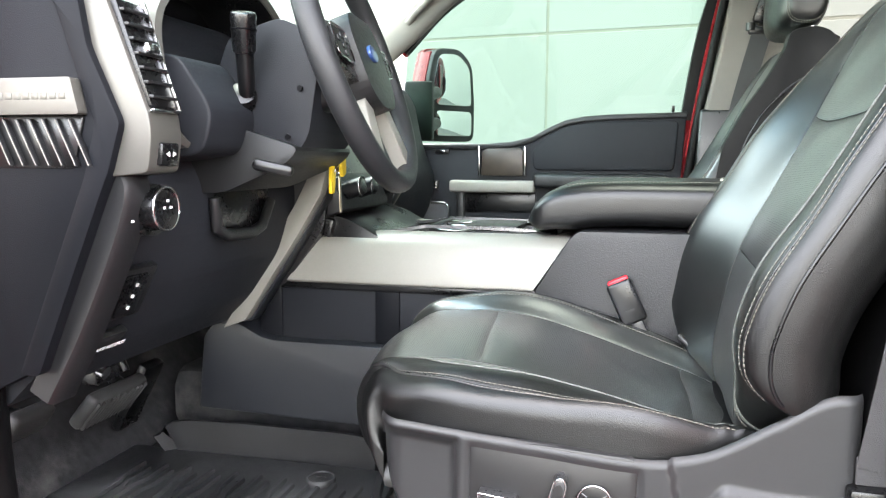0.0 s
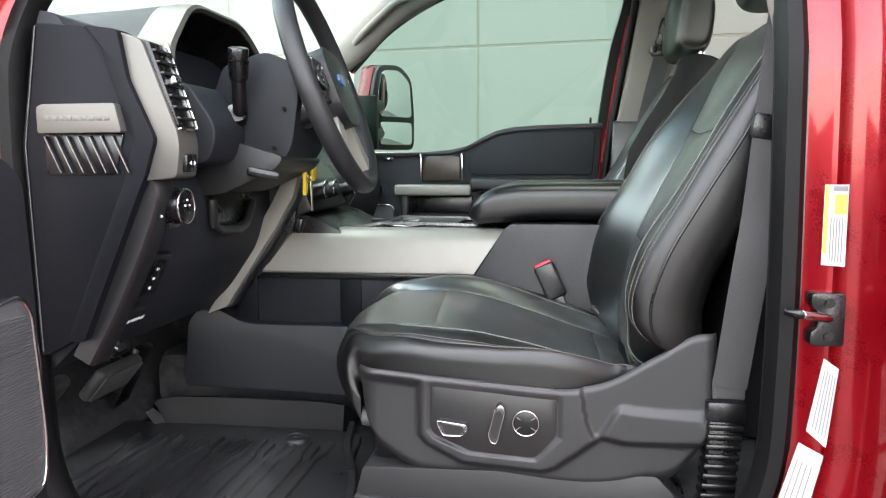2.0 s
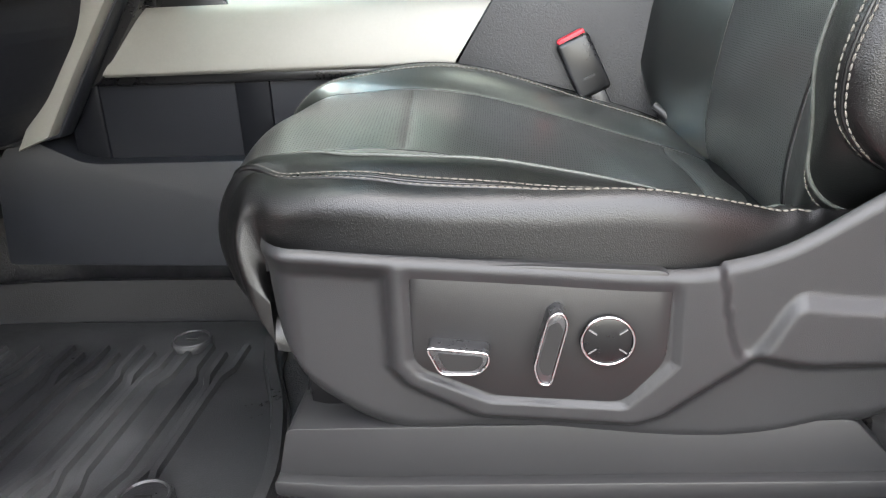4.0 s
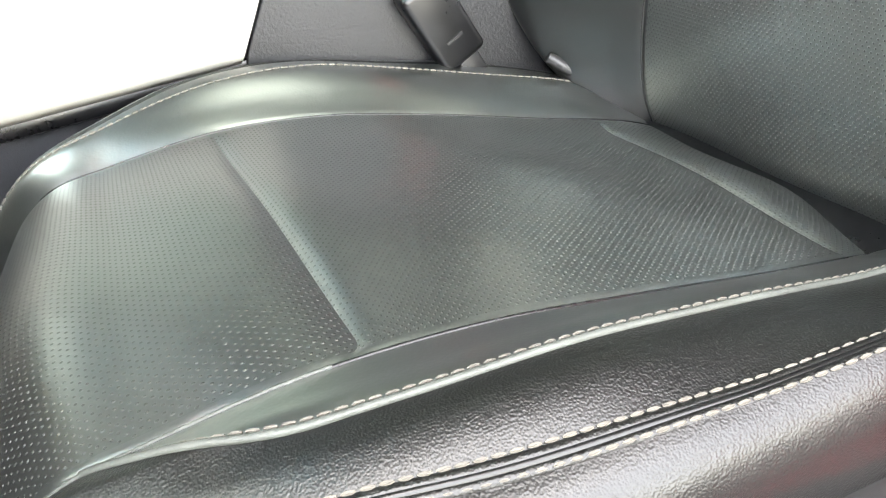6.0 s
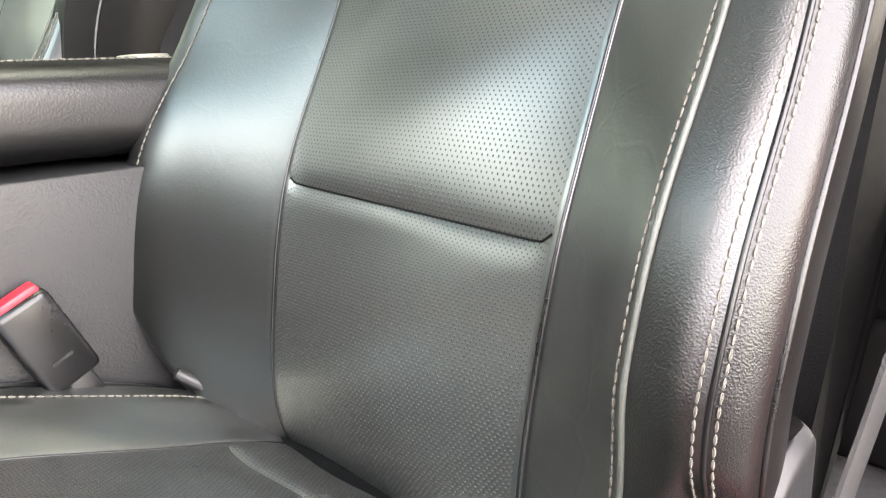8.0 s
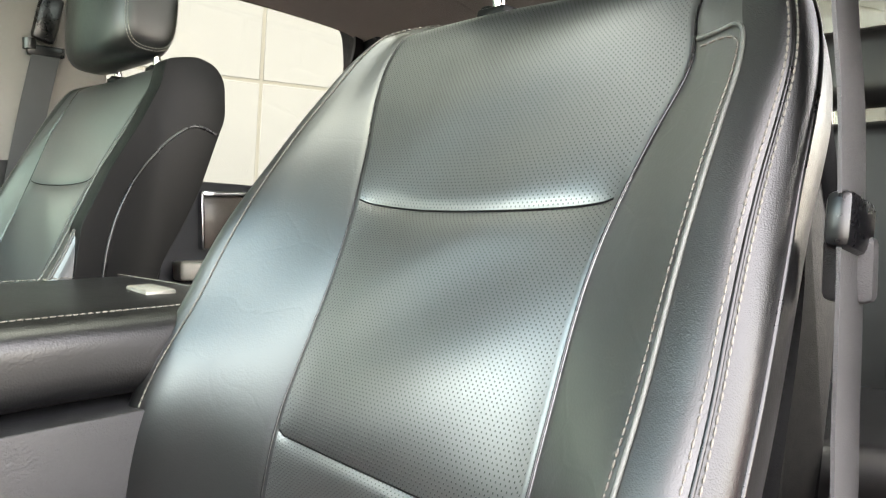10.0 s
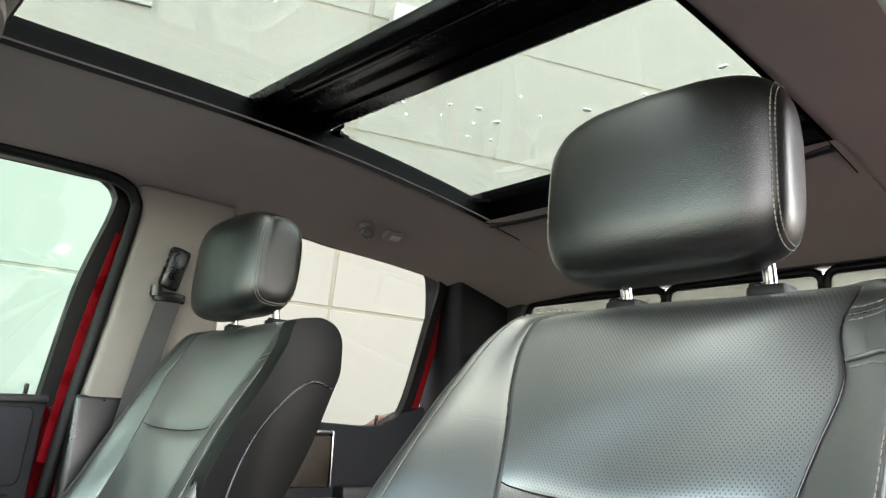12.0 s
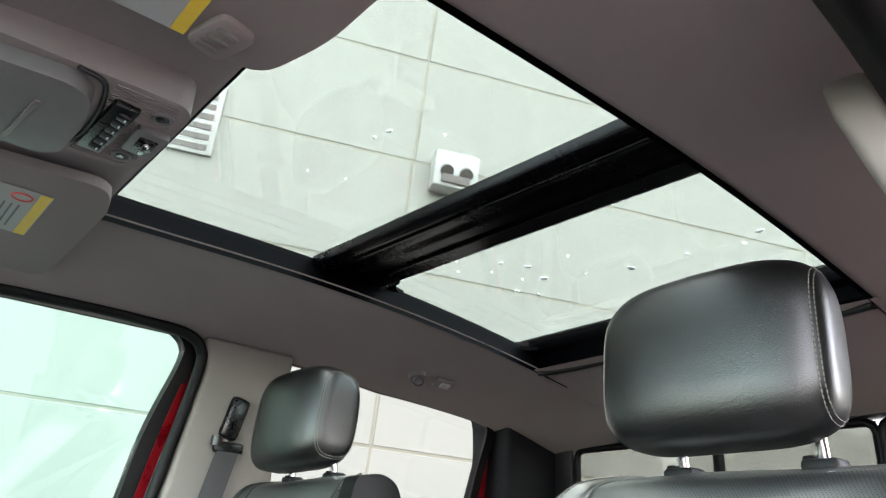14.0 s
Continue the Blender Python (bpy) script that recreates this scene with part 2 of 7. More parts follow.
VISOR = material("taupe_visor_vinyl", (0.23, 0.192, 0.181), 0.75, vary=0.07, grain=0.4, grain_scale=1200)
CONSOLE_GREY = material("grey_overhead_plastic", (0.150, 0.138, 0.135), 0.42, vary=0.06, grain=0.15, grain_scale=1500)
WOOD = material("dark_wood_trim", (0.036, 0.027, 0.021), 0.38, vary=0.5, scale=18, coat=0.12, spec=0.35)
WEB = material("black_seatbelt_webbing", (0.04, 0.039, 0.04), 0.7, vary=0.15, scale=30, grain=0.6, grain_scale=900)
BUTTON = material("red_buckle_button", (0.62, 0.015, 0.03), 0.4, vary=0.08)
YELLOW = material("yellow_plastic_tag", (0.75, 0.52, 0.02), 0.4, vary=0.08)
BRASS = material("key_metal", (0.55, 0.48, 0.36), 0.3, metal=0.9)
PAPER = material("white_sticker", (0.36, 0.357, 0.345), 0.5, vary=0.05, scale=30)
INK = material("grey_print", (0.14, 0.14, 0.15), 0.6)
LABEL_YELLOW = material("yellow_sticker", (0.78, 0.55, 0.05), 0.5, vary=0.05)
LABEL_RED = material("red_print", (0.65, 0.06, 0.05), 0.5)
WHITE_MARK = material("white_legend_print", (0.7, 0.7, 0.7), 0.6)
BLUE_BADGE = material("blue_badge", (0.03, 0.07, 0.22), 0.3, coat=0.5)
FRAME_BLACK = material("gloss_black_frame", (0.0025, 0.0025, 0.0036), 0.40, spec=0.10, vary=0.02, rough_vary=0.02)
RAIL = material("matt_black_rail", (0.0005, 0.0005, 0.0009), 0.40, spec=0.03, vary=0.05, rough_vary=0.05)
SCREEN = material("dark_gauge_lens", (0.006, 0.006, 0.007), 0.16, vary=0.1)
WORN_RUBBER = material("worn_pedal_rubber", (0.034, 0.034, 0.034), 0.5, spec=0.4, vary=0.3, scale=40, grain=0.4, grain_scale=500)
MAT_WALL = material("clean_black_rubber", (0.011, 0.011, 0.012), 0.42, spec=0.22, vary=0.25, scale=9, grain=0.35, grain_scale=500)
SPEAKER = material("speaker_mesh", (0.07, 0.07, 0.075), 0.6, grain=1.0, grain_scale=500, bump_kind="cell")
MIRROR = material("mirror_glass", (0.85, 0.88, 0.88), 0.03, metal=1.0, vary=0.01, rough_vary=0.01)
GLASS_GREEN = pane("green_tinted_glass", (0.32, 0.455, 0.395))
GLASS_CLEAR = pane("privacy_glass", (0.385, 0.395, 0.365))
GLASS_ROOF = pane("roof_glass", (0.585, 0.630, 0.595))
GLASS_WIND = pane("windscreen_glass", (0.80, 0.94, 0.87))
GLASS_BAND = pane("shade_band_glass", (0.10, 0.32, 0.42))
WALLPAINT = material("pale_wall_render", (0.255, 0.253, 0.234), 0.85, vary=0.04, scale=1.2, grain=0.3, grain_scale=90)
BEAM = material("gloss_black_beam", (0.0010, 0.0010, 0.0018), 0.26, spec=0.18, vary=0.05, rough_vary=0.04)
JOINT = material("sand_joint_sealant", (0.225, 0.212, 0.175), 0.9, vary=0.08, scale=8)
WHITE_METAL = material("white_painted_metal", (0.33, 0.33, 0.325), 0.4, vary=0.04)
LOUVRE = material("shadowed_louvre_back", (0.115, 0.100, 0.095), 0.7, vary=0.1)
ASPHALT = material("worn_asphalt_yard", (0.075, 0.074, 0.071), 0.9, vary=0.3, scale=4, grain=0.8, grain_scale=120)
DROP = material("water_drop", (0.9, 0.92, 0.92), 0.05, vary=0.01, spec=0.8)


# ---- building helpers ----
def thing(name, label="", category="", at=(0, 0, 0), group="", kind=""):
    ob = new(name)
    ob.location = at
    ob.empty_display_size = 0.05
    return tagged(ob, label, category, group, kind)


def mesh_ob(name, me, mat, parent=None, label=""):
    ob = new(name, me)
    if mat:
        me.materials.append(mat)
    if parent:
        ob.parent = parent
        base = Matrix.Identity(4)
        up = parent
        while up:
            base = Matrix.Translation(up.location) @ base
            up = up.parent if not up.data else None
        ob.matrix_parent_inverse = base.inverted()
    return tagged(ob, label)


def part(name, bm, mat, parent=None, label="", smooth=True):
    me = bpy.data.meshes.new(name)
    bmesh.ops.recalc_face_normals(bm, faces=bm.faces)
    bm.to_mesh(me)
    bm.free()
    if smooth:
        me.polygons.foreach_set("use_smooth", [True] * len(me.polygons))
        me.set_sharp_from_angle(angle=radians(38))
    return mesh_ob(name, me, mat, parent, label)


def raw(name, verts, faces, mat, parent=None, label="", smooth=True, uv=None, sharp=50):
    me = bpy.data.meshes.new(name)
    me.from_pydata([tuple(v) for v in verts], [], faces)
    if uv is not None:
        lay = me.uv_layers.new(name="UVMap")
        idx = np.empty(len(me.loops), dtype=np.int32)
        me.loops.foreach_get("vertex_index", idx)
        lay.data.foreach_set("uv", np.asarray(uv, dtype=np.float32)[idx].ravel())
    if smooth:
        me.polygons.foreach_set("use_smooth", [True] * len(me.polygons))
        me.set_sharp_from_angle(angle=radians(sharp))
    return mesh_ob(name, me, mat, parent, label)


def box(c, s, r=0.004, rot=None, seg=2, bm=None):
    """A bevelled box: centre, size, edge radius and an optional turn in degrees."""
    own = bmesh.new()
    bmesh.ops.create_cube(own, size=1)
    for v in own.verts:
        v.co = Vector((v.co.x * s[0], v.co.y * s[1], v.co.z * s[2]))
    if r:
        bmesh.ops.bevel(own, geom=list(own.edges), offset=min(r, min(s) * 0.49), segments=seg, profile=0.5, affect="EDGES")
    m = pose(*c, *(rot or (0, 0, 0)))
    bmesh.ops.transform(own, matrix=m, verts=own.verts)
    return join(bm, own)


def join(bm, own):
    if bm is None:
        return own
    tmp = bpy.data.meshes.new("tmp")
    own.to_mesh(tmp)
    own.free()
    bm.from_mesh(tmp)
    bpy.data.meshes.remove(tmp)
    return bm


def prism(poly, axis, a, b, r=0.003, seg=2, bm=None):
    """A polygon in the plane across the axis, extruded from a to b with bevelled rims."""
    def put(p, h):
        q = list(p)
        q.insert("xyz".index(axis), h)
        return q
    own = bmesh.new()
    lo = [own.verts.new(put(p, a)) for p in poly]
    f = own.faces.new(lo)
    ext = bmesh.ops.extrude_face_region(own, geom=[f])
    top = [v for v in ext["geom"] if isinstance(v, bmesh.types.BMVert)]
    shift = Vector(put((0, 0), b - a))
    for v in top:
        v.co += shift
    bmesh.ops.recalc_face_normals(own, faces=own.faces)
    if r:
        bmesh.ops.bevel(own, geom=[e for e in own.edges], offset=r, segments=seg, profile=0.5, affect="EDGES", clamp_overlap=True)
    return join(bm, own)


def rod(p, q, r, r2=None, n=14, bm=None, bevel=0.0):
    p, q = Vector(p), Vector(q)
    own = bmesh.new()
    bmesh.ops.create_cone(own, cap_ends=True, segments=n, radius1=r, radius2=r if r2 is None else r2, depth=(q - p).length)
    if bevel:
        rim = [e for e in own.edges if any(len(f.verts) > 4 for f in e.link_faces)]
        bmesh.ops.bevel(own, geom=rim, offset=bevel, segments=2, profile=0.5, affect="EDGES")
    turn = (q - p).to_track_quat("Z", "Y").to_matrix().to_4x4()
    bmesh.ops.transform(own, matrix=Matrix.Translation((p + q) / 2) @ turn, verts=own.verts)
    return join(bm, own)


def smoothline(pts, n=8, closed=False):
    """Catmull-Rom line through the points."""
    P = [np.array(p, float) for p in pts]
    out = []
    k = len(P)
    for i in range(k if closed else k - 1):
        p0 = P[(i - 1) % k] if closed or i > 0 else 2 * P[0] - P[1]
        p1, p2 = P[i], P[(i + 1) % k]
        p3 = P[(i + 2) % k] if closed or i + 2 < k else 2 * P[-1] - P[-2]
        for j in range(n):
            t = j / n
            out.append(0.5 * (2 * p1 + (p2 - p0) * t + (2 * p0 - 5 * p1 + 4 * p2 - p3) * t * t + (3 * p1 - p0 - 3 * p2 + p3) * t ** 3))
    if not closed:
        out.append(P[-1])
    return out


def sweep(path, profile, up, closed=False, closed_profile=True, caps=True):
    """Verts and faces of a profile (side, up) carried along a path; up: the direction that stays up."""
    P = np.array([np.array(p, float) for p in path])
    n, k = len(P), len(profile)
    verts, faces = [], []
    up = np.array(up, float)
    for i in range(n):
        a = P[(i - 1) % n] if closed or i else P[0]
        b = P[(i + 1) % n] if closed or i < n - 1 else P[-1]
        t = (b - a) / (np.linalg.norm(b - a) + 1e-9)
        s = np.cross(t, up)
        s /= np.linalg.norm(s) + 1e-9
        u = np.cross(s, t)
        for x, y in profile:
            verts.append(P[i] + s * x + u * y)
    rows = n if closed else n - 1
    cols = k if closed_profile else k - 1
    for i in range(rows):
        for j in range(cols):
            a, b = i * k + j, i * k + (j + 1) % k
            c, d = ((i + 1) % n) * k + (j + 1) % k, ((i + 1) % n) * k + j
            faces.append((a, b, c, d))
    if caps and not closed and closed_profile:
        faces.append(tuple(range(k))[::-1])
        faces.append(tuple(range((n - 1) * k, n * k)))
    return verts, faces


def circle(r, n=10, ry=None):
    return [(r * math.cos(2 * math.pi * i / n), (ry or r) * math.sin(2 * math.pi * i / n)) for i in range(n)]


def tube(name, path, r, mat, parent, label="", closed=False, n=10, ry=None, up=(0.13, 0.27, 0.95)):
    v, f = sweep(path, circle(r, n, ry), up, closed)
    return raw(name, v, f, mat, parent, label)


def patch(name, fn, us, vs, mat, parent, label="", uvfn=None):
    """A grid of fn(u, v) over the two lists of parameters."""
    verts = [fn(u, v) for v in vs for u in us]
    k = len(us)
    faces = [(j * k + i, j * k + i + 1, (j + 1) * k + i + 1, (j + 1) * k + i) for j in range(len(vs) - 1) for i in range(k - 1)]
    uv = [uvfn(u, v) for v in vs for u in us] if uvfn else None
    return raw(name, verts, faces, mat, parent, label, uv=uv, sharp=70)


def rounded(poly, r, n=5):
    """A polygon with its corners rounded."""
    out = []
    k = len(poly)
    for i in range(k):
        p = np.array(poly[i], float)
        a, b = np.array(poly[i - 1], float), np.array(poly[(i + 1) % k], float)
        ra = min(r, np.linalg.norm(a - p) * 0.48, np.linalg.norm(b - p) * 0.48)
        s = p + (a - p) / np.linalg.norm(a - p) * ra
        e = p + (b - p) / np.linalg.norm(b - p) * ra
        for j in range(n + 1):
            t = j / n
            out.append(tuple((1 - t) ** 2 * s + 2 * t * (1 - t) * p + t * t * e))
    return out


def table(*pairs):
    """A smooth function through (x, y) pairs."""
    xs = np.array([p[0] for p in pairs], float)
    ys = np.array([p[1] for p in pairs], float)
    sl = np.gradient(ys, xs)
    for i in range(1, len(xs) - 1):
        if (ys[i] - ys[i - 1]) * (ys[i + 1] - ys[i]) <= 0:
            sl[i] = 0

    def f(x):
        x = min(max(x, xs[0]), xs[-1])
        i = min(max(int(np.searchsorted(xs, x)) - 1, 0), len(xs) - 2)
        h = xs[i + 1] - xs[i]
        t = (x - xs[i]) / h
        return float((2 * t ** 3 - 3 * t * t + 1) * ys[i] + (t ** 3 - 2 * t * t + t) * h * sl[i]
                     + (3 * t * t - 2 * t ** 3) * ys[i + 1] + (t ** 3 - t * t) * h * sl[i + 1])
    return f


def bump_at(x, c, width):
    return math.exp(-((x - c) / width) ** 2)

# ---- building, ground ----
GROUND_Z = -0.62
raw("ground", [(-60, -60, GROUND_Z), (60, -60, GROUND_Z), (60, 60, GROUND_Z), (-60, 60, GROUND_Z)], [(0, 1, 2, 3)], ASPHALT)
tagged(bpy.data.objects["ground"], "dark worn asphalt yard under the truck", "ground", kind="structure")

H_AXIS, V_AXIS, N_AXIS = Vector((0.9117, -0.4079, -0.05)), Vector((0.0104, -0.0988, 0.9951)), Vector((-0.4108, -0.9077, -0.0858))
WALL = Matrix(((H_AXIS.x, -N_AXIS.x, V_AXIS.x, 0.5), (H_AXIS.y, -N_AXIS.y, V_AXIS.y, 4.5), (H_AXIS.z, -N_AXIS.z, V_AXIS.z, 0.0), (0, 0, 0, 1)))
building = thing("building_wall", "pale panelled exterior wall beside the truck", "wall", kind="structure")


def on_wall(bm):
    bmesh.ops.transform(bm, matrix=WALL, verts=bm.verts)
    return bm


sx = [-14.4, -10.9, -7.42, -4.13, -1.05, 2.43, 5.9, 9.4, 12.9, 16.4]
qz = [-1.2, 1.55, 2.80, 3.66, 4.54, 5.42, 6.3, 7.2, 8.1, 9.0, 9.9, 10.8]
bm = box(((sx[0] + sx[-1]) / 2, 0.125, (qz[0] + qz[-1]) / 2), (sx[-1] - sx[0], 0.256, qz[-1] - qz[0]), 0)
part("joint_backing", on_wall(bm), JOINT, building, smooth=False)
for i in range(len(sx) - 1):
    for j in range(len(qz) - 1):
        bm = box(((sx[i] + sx[i + 1]) / 2, 0.014, (qz[j] + qz[j + 1]) / 2), (sx[i + 1] - sx[i] - 0.022, 0.044, qz[j + 1] - qz[j] - 0.020), 0.004, seg=1)
        part("wall_panel", on_wall(bm), WALLPAINT, building)
bm = box((0.45, -0.02, 3.62), (1.1, 0.03, 0.58), 0.004)
grille = part("louvre_grille", on_wall(bm), WHITE_METAL, building, "white louvred wall vent")
# Flat dark strips on the grille stand for the shade between its louvres.
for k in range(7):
    part("louvre_shade_strip", on_wall(box((0.45, -0.037, 3.38 + k * 0.08), (1.02, 0.008, 0.042), 0, rot=(0, 0, 0))), LOUVRE, grille)
lamp = thing("wall_lamp", "white box wall lamp with two round heads", "wall lamp", at=WALL @ Vector((2.73, 0, 3.4)))
part("lamp_box", on_wall(box((2.73, -0.10, 3.585), (0.34, 0.17, 0.29), 0.015)), WHITE_METAL, lamp)
for s in (-0.075, 0.075):
    bm = rod((2.73 + s, -0.186, 3.57), (2.73 + s, -0.205, 3.55), 0.05, n=20)
    part("lamp_head", on_wall(bm), LOUVRE, lamp)
part("lamp_base", on_wall(box((2.73, -0.195, 3.50), (0.22, 0.02, 0.07), 0.01)), LOUVRE, lamp)

# ---- cab shell ----
cab = thing("truck_cab", "red crew cab body with open door apertures and black seals", "truck cab", at=(0, 0, GROUND_Z), kind="structure")
FLOOR_Z = -0.02
bm = box((0.45, 0, FLOOR_Z - 0.03), (2.5, 1.62, 0.06), 0.005)
tagged(part("floor", bm, CARPET), "black carpeted cab floor", "floor", kind="structure")
part("underbody", box((0.45, 0, (GROUND_Z + FLOOR_Z - 0.06) / 2), (2.3, 1.2, FLOOR_Z - 0.06 - GROUND_Z), 0.02), SEAL, cab)
part("tunnel", box((0.4, 0, 0.06), (2.2, 0.34, 0.16), 0.05), CARPET, cab)
part("toe_board", prism([(-1.02, -0.05), (-1.02, 0.75), (-0.97, 0.75), (-0.93, 0.30), (-0.70, -0.02), (-0.70, -0.05)], "y", -0.80, 0.80, 0.01), CARPET, cab)
part("rear_wall", box((1.68, 0, 0.36), (0.06, 1.66, 0.80), 0.01), PLASTIC, cab)

APERTURE = [(0.519, 0.173), (0.527, 0.30), (0.527, 0.525), (0.520, 0.80), (0.495, 1.00), (0.44, 1.115), (0.33, 1.160), (0.10, 1.165), (-0.12, 1.13), (-0.30, 1.02),
            (-0.455, 0.86), (-0.512, 0.74), (-0.520, 0.55), (-0.512, 0.32), (-0.50, 0.12), (-0.44, 0.025), (-0.30, -0.005), (0.10, -0.005), (0.33, 0.0), (0.425, 0.045), (0.49, 0.11)]


def aperture(off, y, lean=0.10):
    """The loop of a front door opening, grown outwards by off, at the side y; the upper body leans in."""
    loop = smoothline(APERTURE, 6, closed=True)
    P = np.array(loop)
    T = np.roll(P, -1, 0) - np.roll(P, 1, 0)
    T /= np.linalg.norm(T, axis=1)[:, None]
    nrm = np.c_[T[:, 1], -T[:, 0]]
    Q = P + nrm * off
    return [(q[0], y - math.copysign(max(0, (q[1] - 0.72)) * lean * 2.0, y), q[1]) for q in Q]


def ribbon(name, loops, mat, parent, label=""):
    n = len(loops[0])
    v = [p for lp in loops for p in lp]
    f = [(k * n + i, k * n + (i + 1) % n, (k + 1) * n + (i + 1) % n, (k + 1) * n + i) for k in range(len(loops) - 1) for i in range(n)]
    return raw(name, v, f, mat, parent, label)


for s in (-1, 1):
    off = [(0.012, 0.775), (0.016, 0.798), (0.024, 0.801), (0.031, 0.806), (0.036, 0.815), (0.050, 0.820), (0.057, 0.812), (0.064, 0.808), (0.080, 0.810), (0.090, 0.818), (0.10, 0.832), (0.108, 0.90), (0.115, 0.935), (0.15, 0.945)]
    if s < 0:
        ribbon("door_jamb", [aperture(o, s * y) for o, y in off], RED, cab, "glossy ruby red door jamb")
    seal = [(0.0, 0.762), (-0.012, 0.772), (-0.014, 0.790), (-0.004, 0.806), (0.012, 0.808), (0.020, 0.800)]
    if s > 0:
        continue
    ribbon("door_seal", [aperture(o, s * y) for o, y in seal], SEAL, cab, "black rubber door seal")
    inner = [(0.002, 0.764), (0.010, 0.755), (0.03, 0.748), (0.05, 0.745)]
    if s < 0:
        ribbon("seal_lip", [aperture(o, s * y) for o, y in inner], SEAL, cab)
part("sill_plate", box((-0.02, -0.755, -0.005), (0.82, 0.07, 0.03), 0.008), PLASTIC, cab, "black plastic sill plate")

# ---- seats ----
def make_pad(line, w, e, bol, start, flip, yc, zc, slant=False, inner=None, swell=None):
    """The surface of an upholstered pad: a centre line in x and z with sections across it.
    flip: +1 for the driver's seat, -1 for its mirror image; the negative side is the one by the door.
    Returns point(v, p): v runs along the line from 0 to 1; p runs across: 0 the middle, 1 the inset seam, 2 the crown's end, 3 the back."""
    L = np.array(smoothline(line, 24))
    seg = np.r_[0, np.cumsum(np.linalg.norm(np.diff(L, axis=0), axis=1))]
    total = seg[-1]
    T = np.gradient(L, axis=0)
    T /= np.linalg.norm(T, axis=1)[:, None]
    gy = table((1, 0), (1.2, 0.22), (1.45, 0.52), (1.7, 0.80), (1.85, 0.92), (2.0, 0.985), (2.2, 0.985), (2.45, 0.90), (2.75, 0.72), (3.0, 0.45))
    gd = table((1, 0.05), (1.2, 0.42), (1.45, 0.88), (1.62, 1.0), (1.78, 0.93), (1.9, 0.68), (2.0, 0.30), (2.2, -0.45), (2.5, -1.15), (2.75, -1.5), (3.0, -1.6))

    gd_side = table((1, 0.05), (1.15, 0.2), (1.3, 0.36), (1.5, 0.35), (1.8, 0.0), (3, 0))
    drop = table((0, 0.004), (0.28, 0.004), (0.36, -0.008), (0.48, -0.008), (0.62, 0.010), (0.75, 0.034), (0.85, 0.038), (1, 0.03))
    sy = table((0, 0), (0.06, 0.36), (0.14, 0.72), (0.28, 1.0), (0.5, 1.0), (0.7, 0.82), (0.86, 0.40), (1, -0.5))
    sd = table((0, 0), (0.06, -0.003), (0.14, -0.009), (0.28, -0.024), (0.5, -0.050), (0.7, -0.070), (0.86, -0.080), (1, -0.082))
    # backrest: the door side rises to a flat-topped bolster and drops round the side; the console side stands taller and rounder
    up_out = table((1, 0.05), (1.2, 0.50), (1.42, 0.95), (1.52, 1.0), (1.66, 0.90), (1.8, 0.88), (3, 0.88))
    drop_out = table((1, 0), (1.55, 0), (1.66, 0.003), (1.80, 0.012), (1.97, 0.028), (2.2, 0.055), (2.5, 0.090), (2.75, 0.108), (3.0, 0.114))
    rise_out = table((0, 0.0), (0.12, 0.012), (0.19, 0.020), (0.27, 0.034), (0.345, 0.032), (0.45, 0.0255), (0.5, 0.022), (0.58, 0.0155), (0.655, 0.0125), (0.75, 0.010), (0.83, 0.006), (0.9, 0.002), (1, 0.001))
    gy_out = table((1, 0), (1.2, 0.22), (1.42, 0.45), (1.66, 0.70), (1.80, 0.775), (1.97, 0.80), (2.2, 0.79), (2.5, 0.70), (2.75, 0.50), (3.0, 0.20)) if slant else gy
    gy_in = table((1, 0), (1.2, 0.32), (1.35, 0.55), (1.5, 0.73), (1.65, 0.87), (1.8, 0.94), (2.0, 0.985), (2.2, 0.97), (2.45, 0.90), (2.75, 0.72), (3.0, 0.45)) if slant else gy
    gd_in = table((1, 0.05), (1.2, 0.42), (1.4, 0.82), (1.5, 0.93), (1.6, 0.98), (1.7, 0.93), (1.8, 0.80), (1.9, 0.56), (2.0, 0.26), (2.2, -0.45), (2.5, -1.15), (2.75, -1.5), (3.0, -1.6)) if slant else gd

    def point(v, p, lift=0.0, extra=None):
        a = abs(p)
        side = -1 if p < 0 else 1
        vs = start * min(1, max(0, (a - 0.9) / 0.7)) ** 1.5
        vv = vs + (1 - vs) * v
        s = vv * total
        x, z = np.interp(s, seg, L[:, 0]), np.interp(s, seg, L[:, 1])
        tx, tz = np.interp(s, seg, T[:, 0]), np.interp(s, seg, T[:, 1])
        nx, nz = -tz, tx
        ww, ee, bb = w(vv), e(vv), bol(vv)
        if slant and p < 0:
            ee -= 0.021 * bump_at(vv, 0.835, 0.055)
        if p > 0 and inner:
            ww = max(ee + 0.012, ww + inner(vv))
        if a <= 1:
            y = ee * a
            d = bb * 0.05 * a ** 6
        else:
            y = ee + (ww - ee) * (gy_out(a) if p < 0 else gy_in(a))
            k = gd_in(a)
            d = bb * k if k > 0 else 0.062 * k * (min(1, 0.35 + 1.5 * vv) if slant else 1)
            if slant and p < 0:
                d = rise_out(vv) * up_out(a) - drop_out(a)
            if swell and p < 0:
                d = bb * gd_side(min(a, 1.8)) + drop(vv) * min(1, (a - 1) / 0.8)
                if a > 1.8:
                    q = (a - 1.8) / 1.2
                    y = ee + (ww - ee) * gy(1.8) + swell(vv) * sy(q)
                    if extra:
                        d += extra(vv, -1.8, y)
                    bx, bz = x + nx * d, z + nz * d
                    cx, cz = max(x, -0.055) - bx, min(0.20, bz - 0.03) - bz
                    far = math.hypot(cx, cz)
                    go = min(-sd(q), far * 0.96) / far
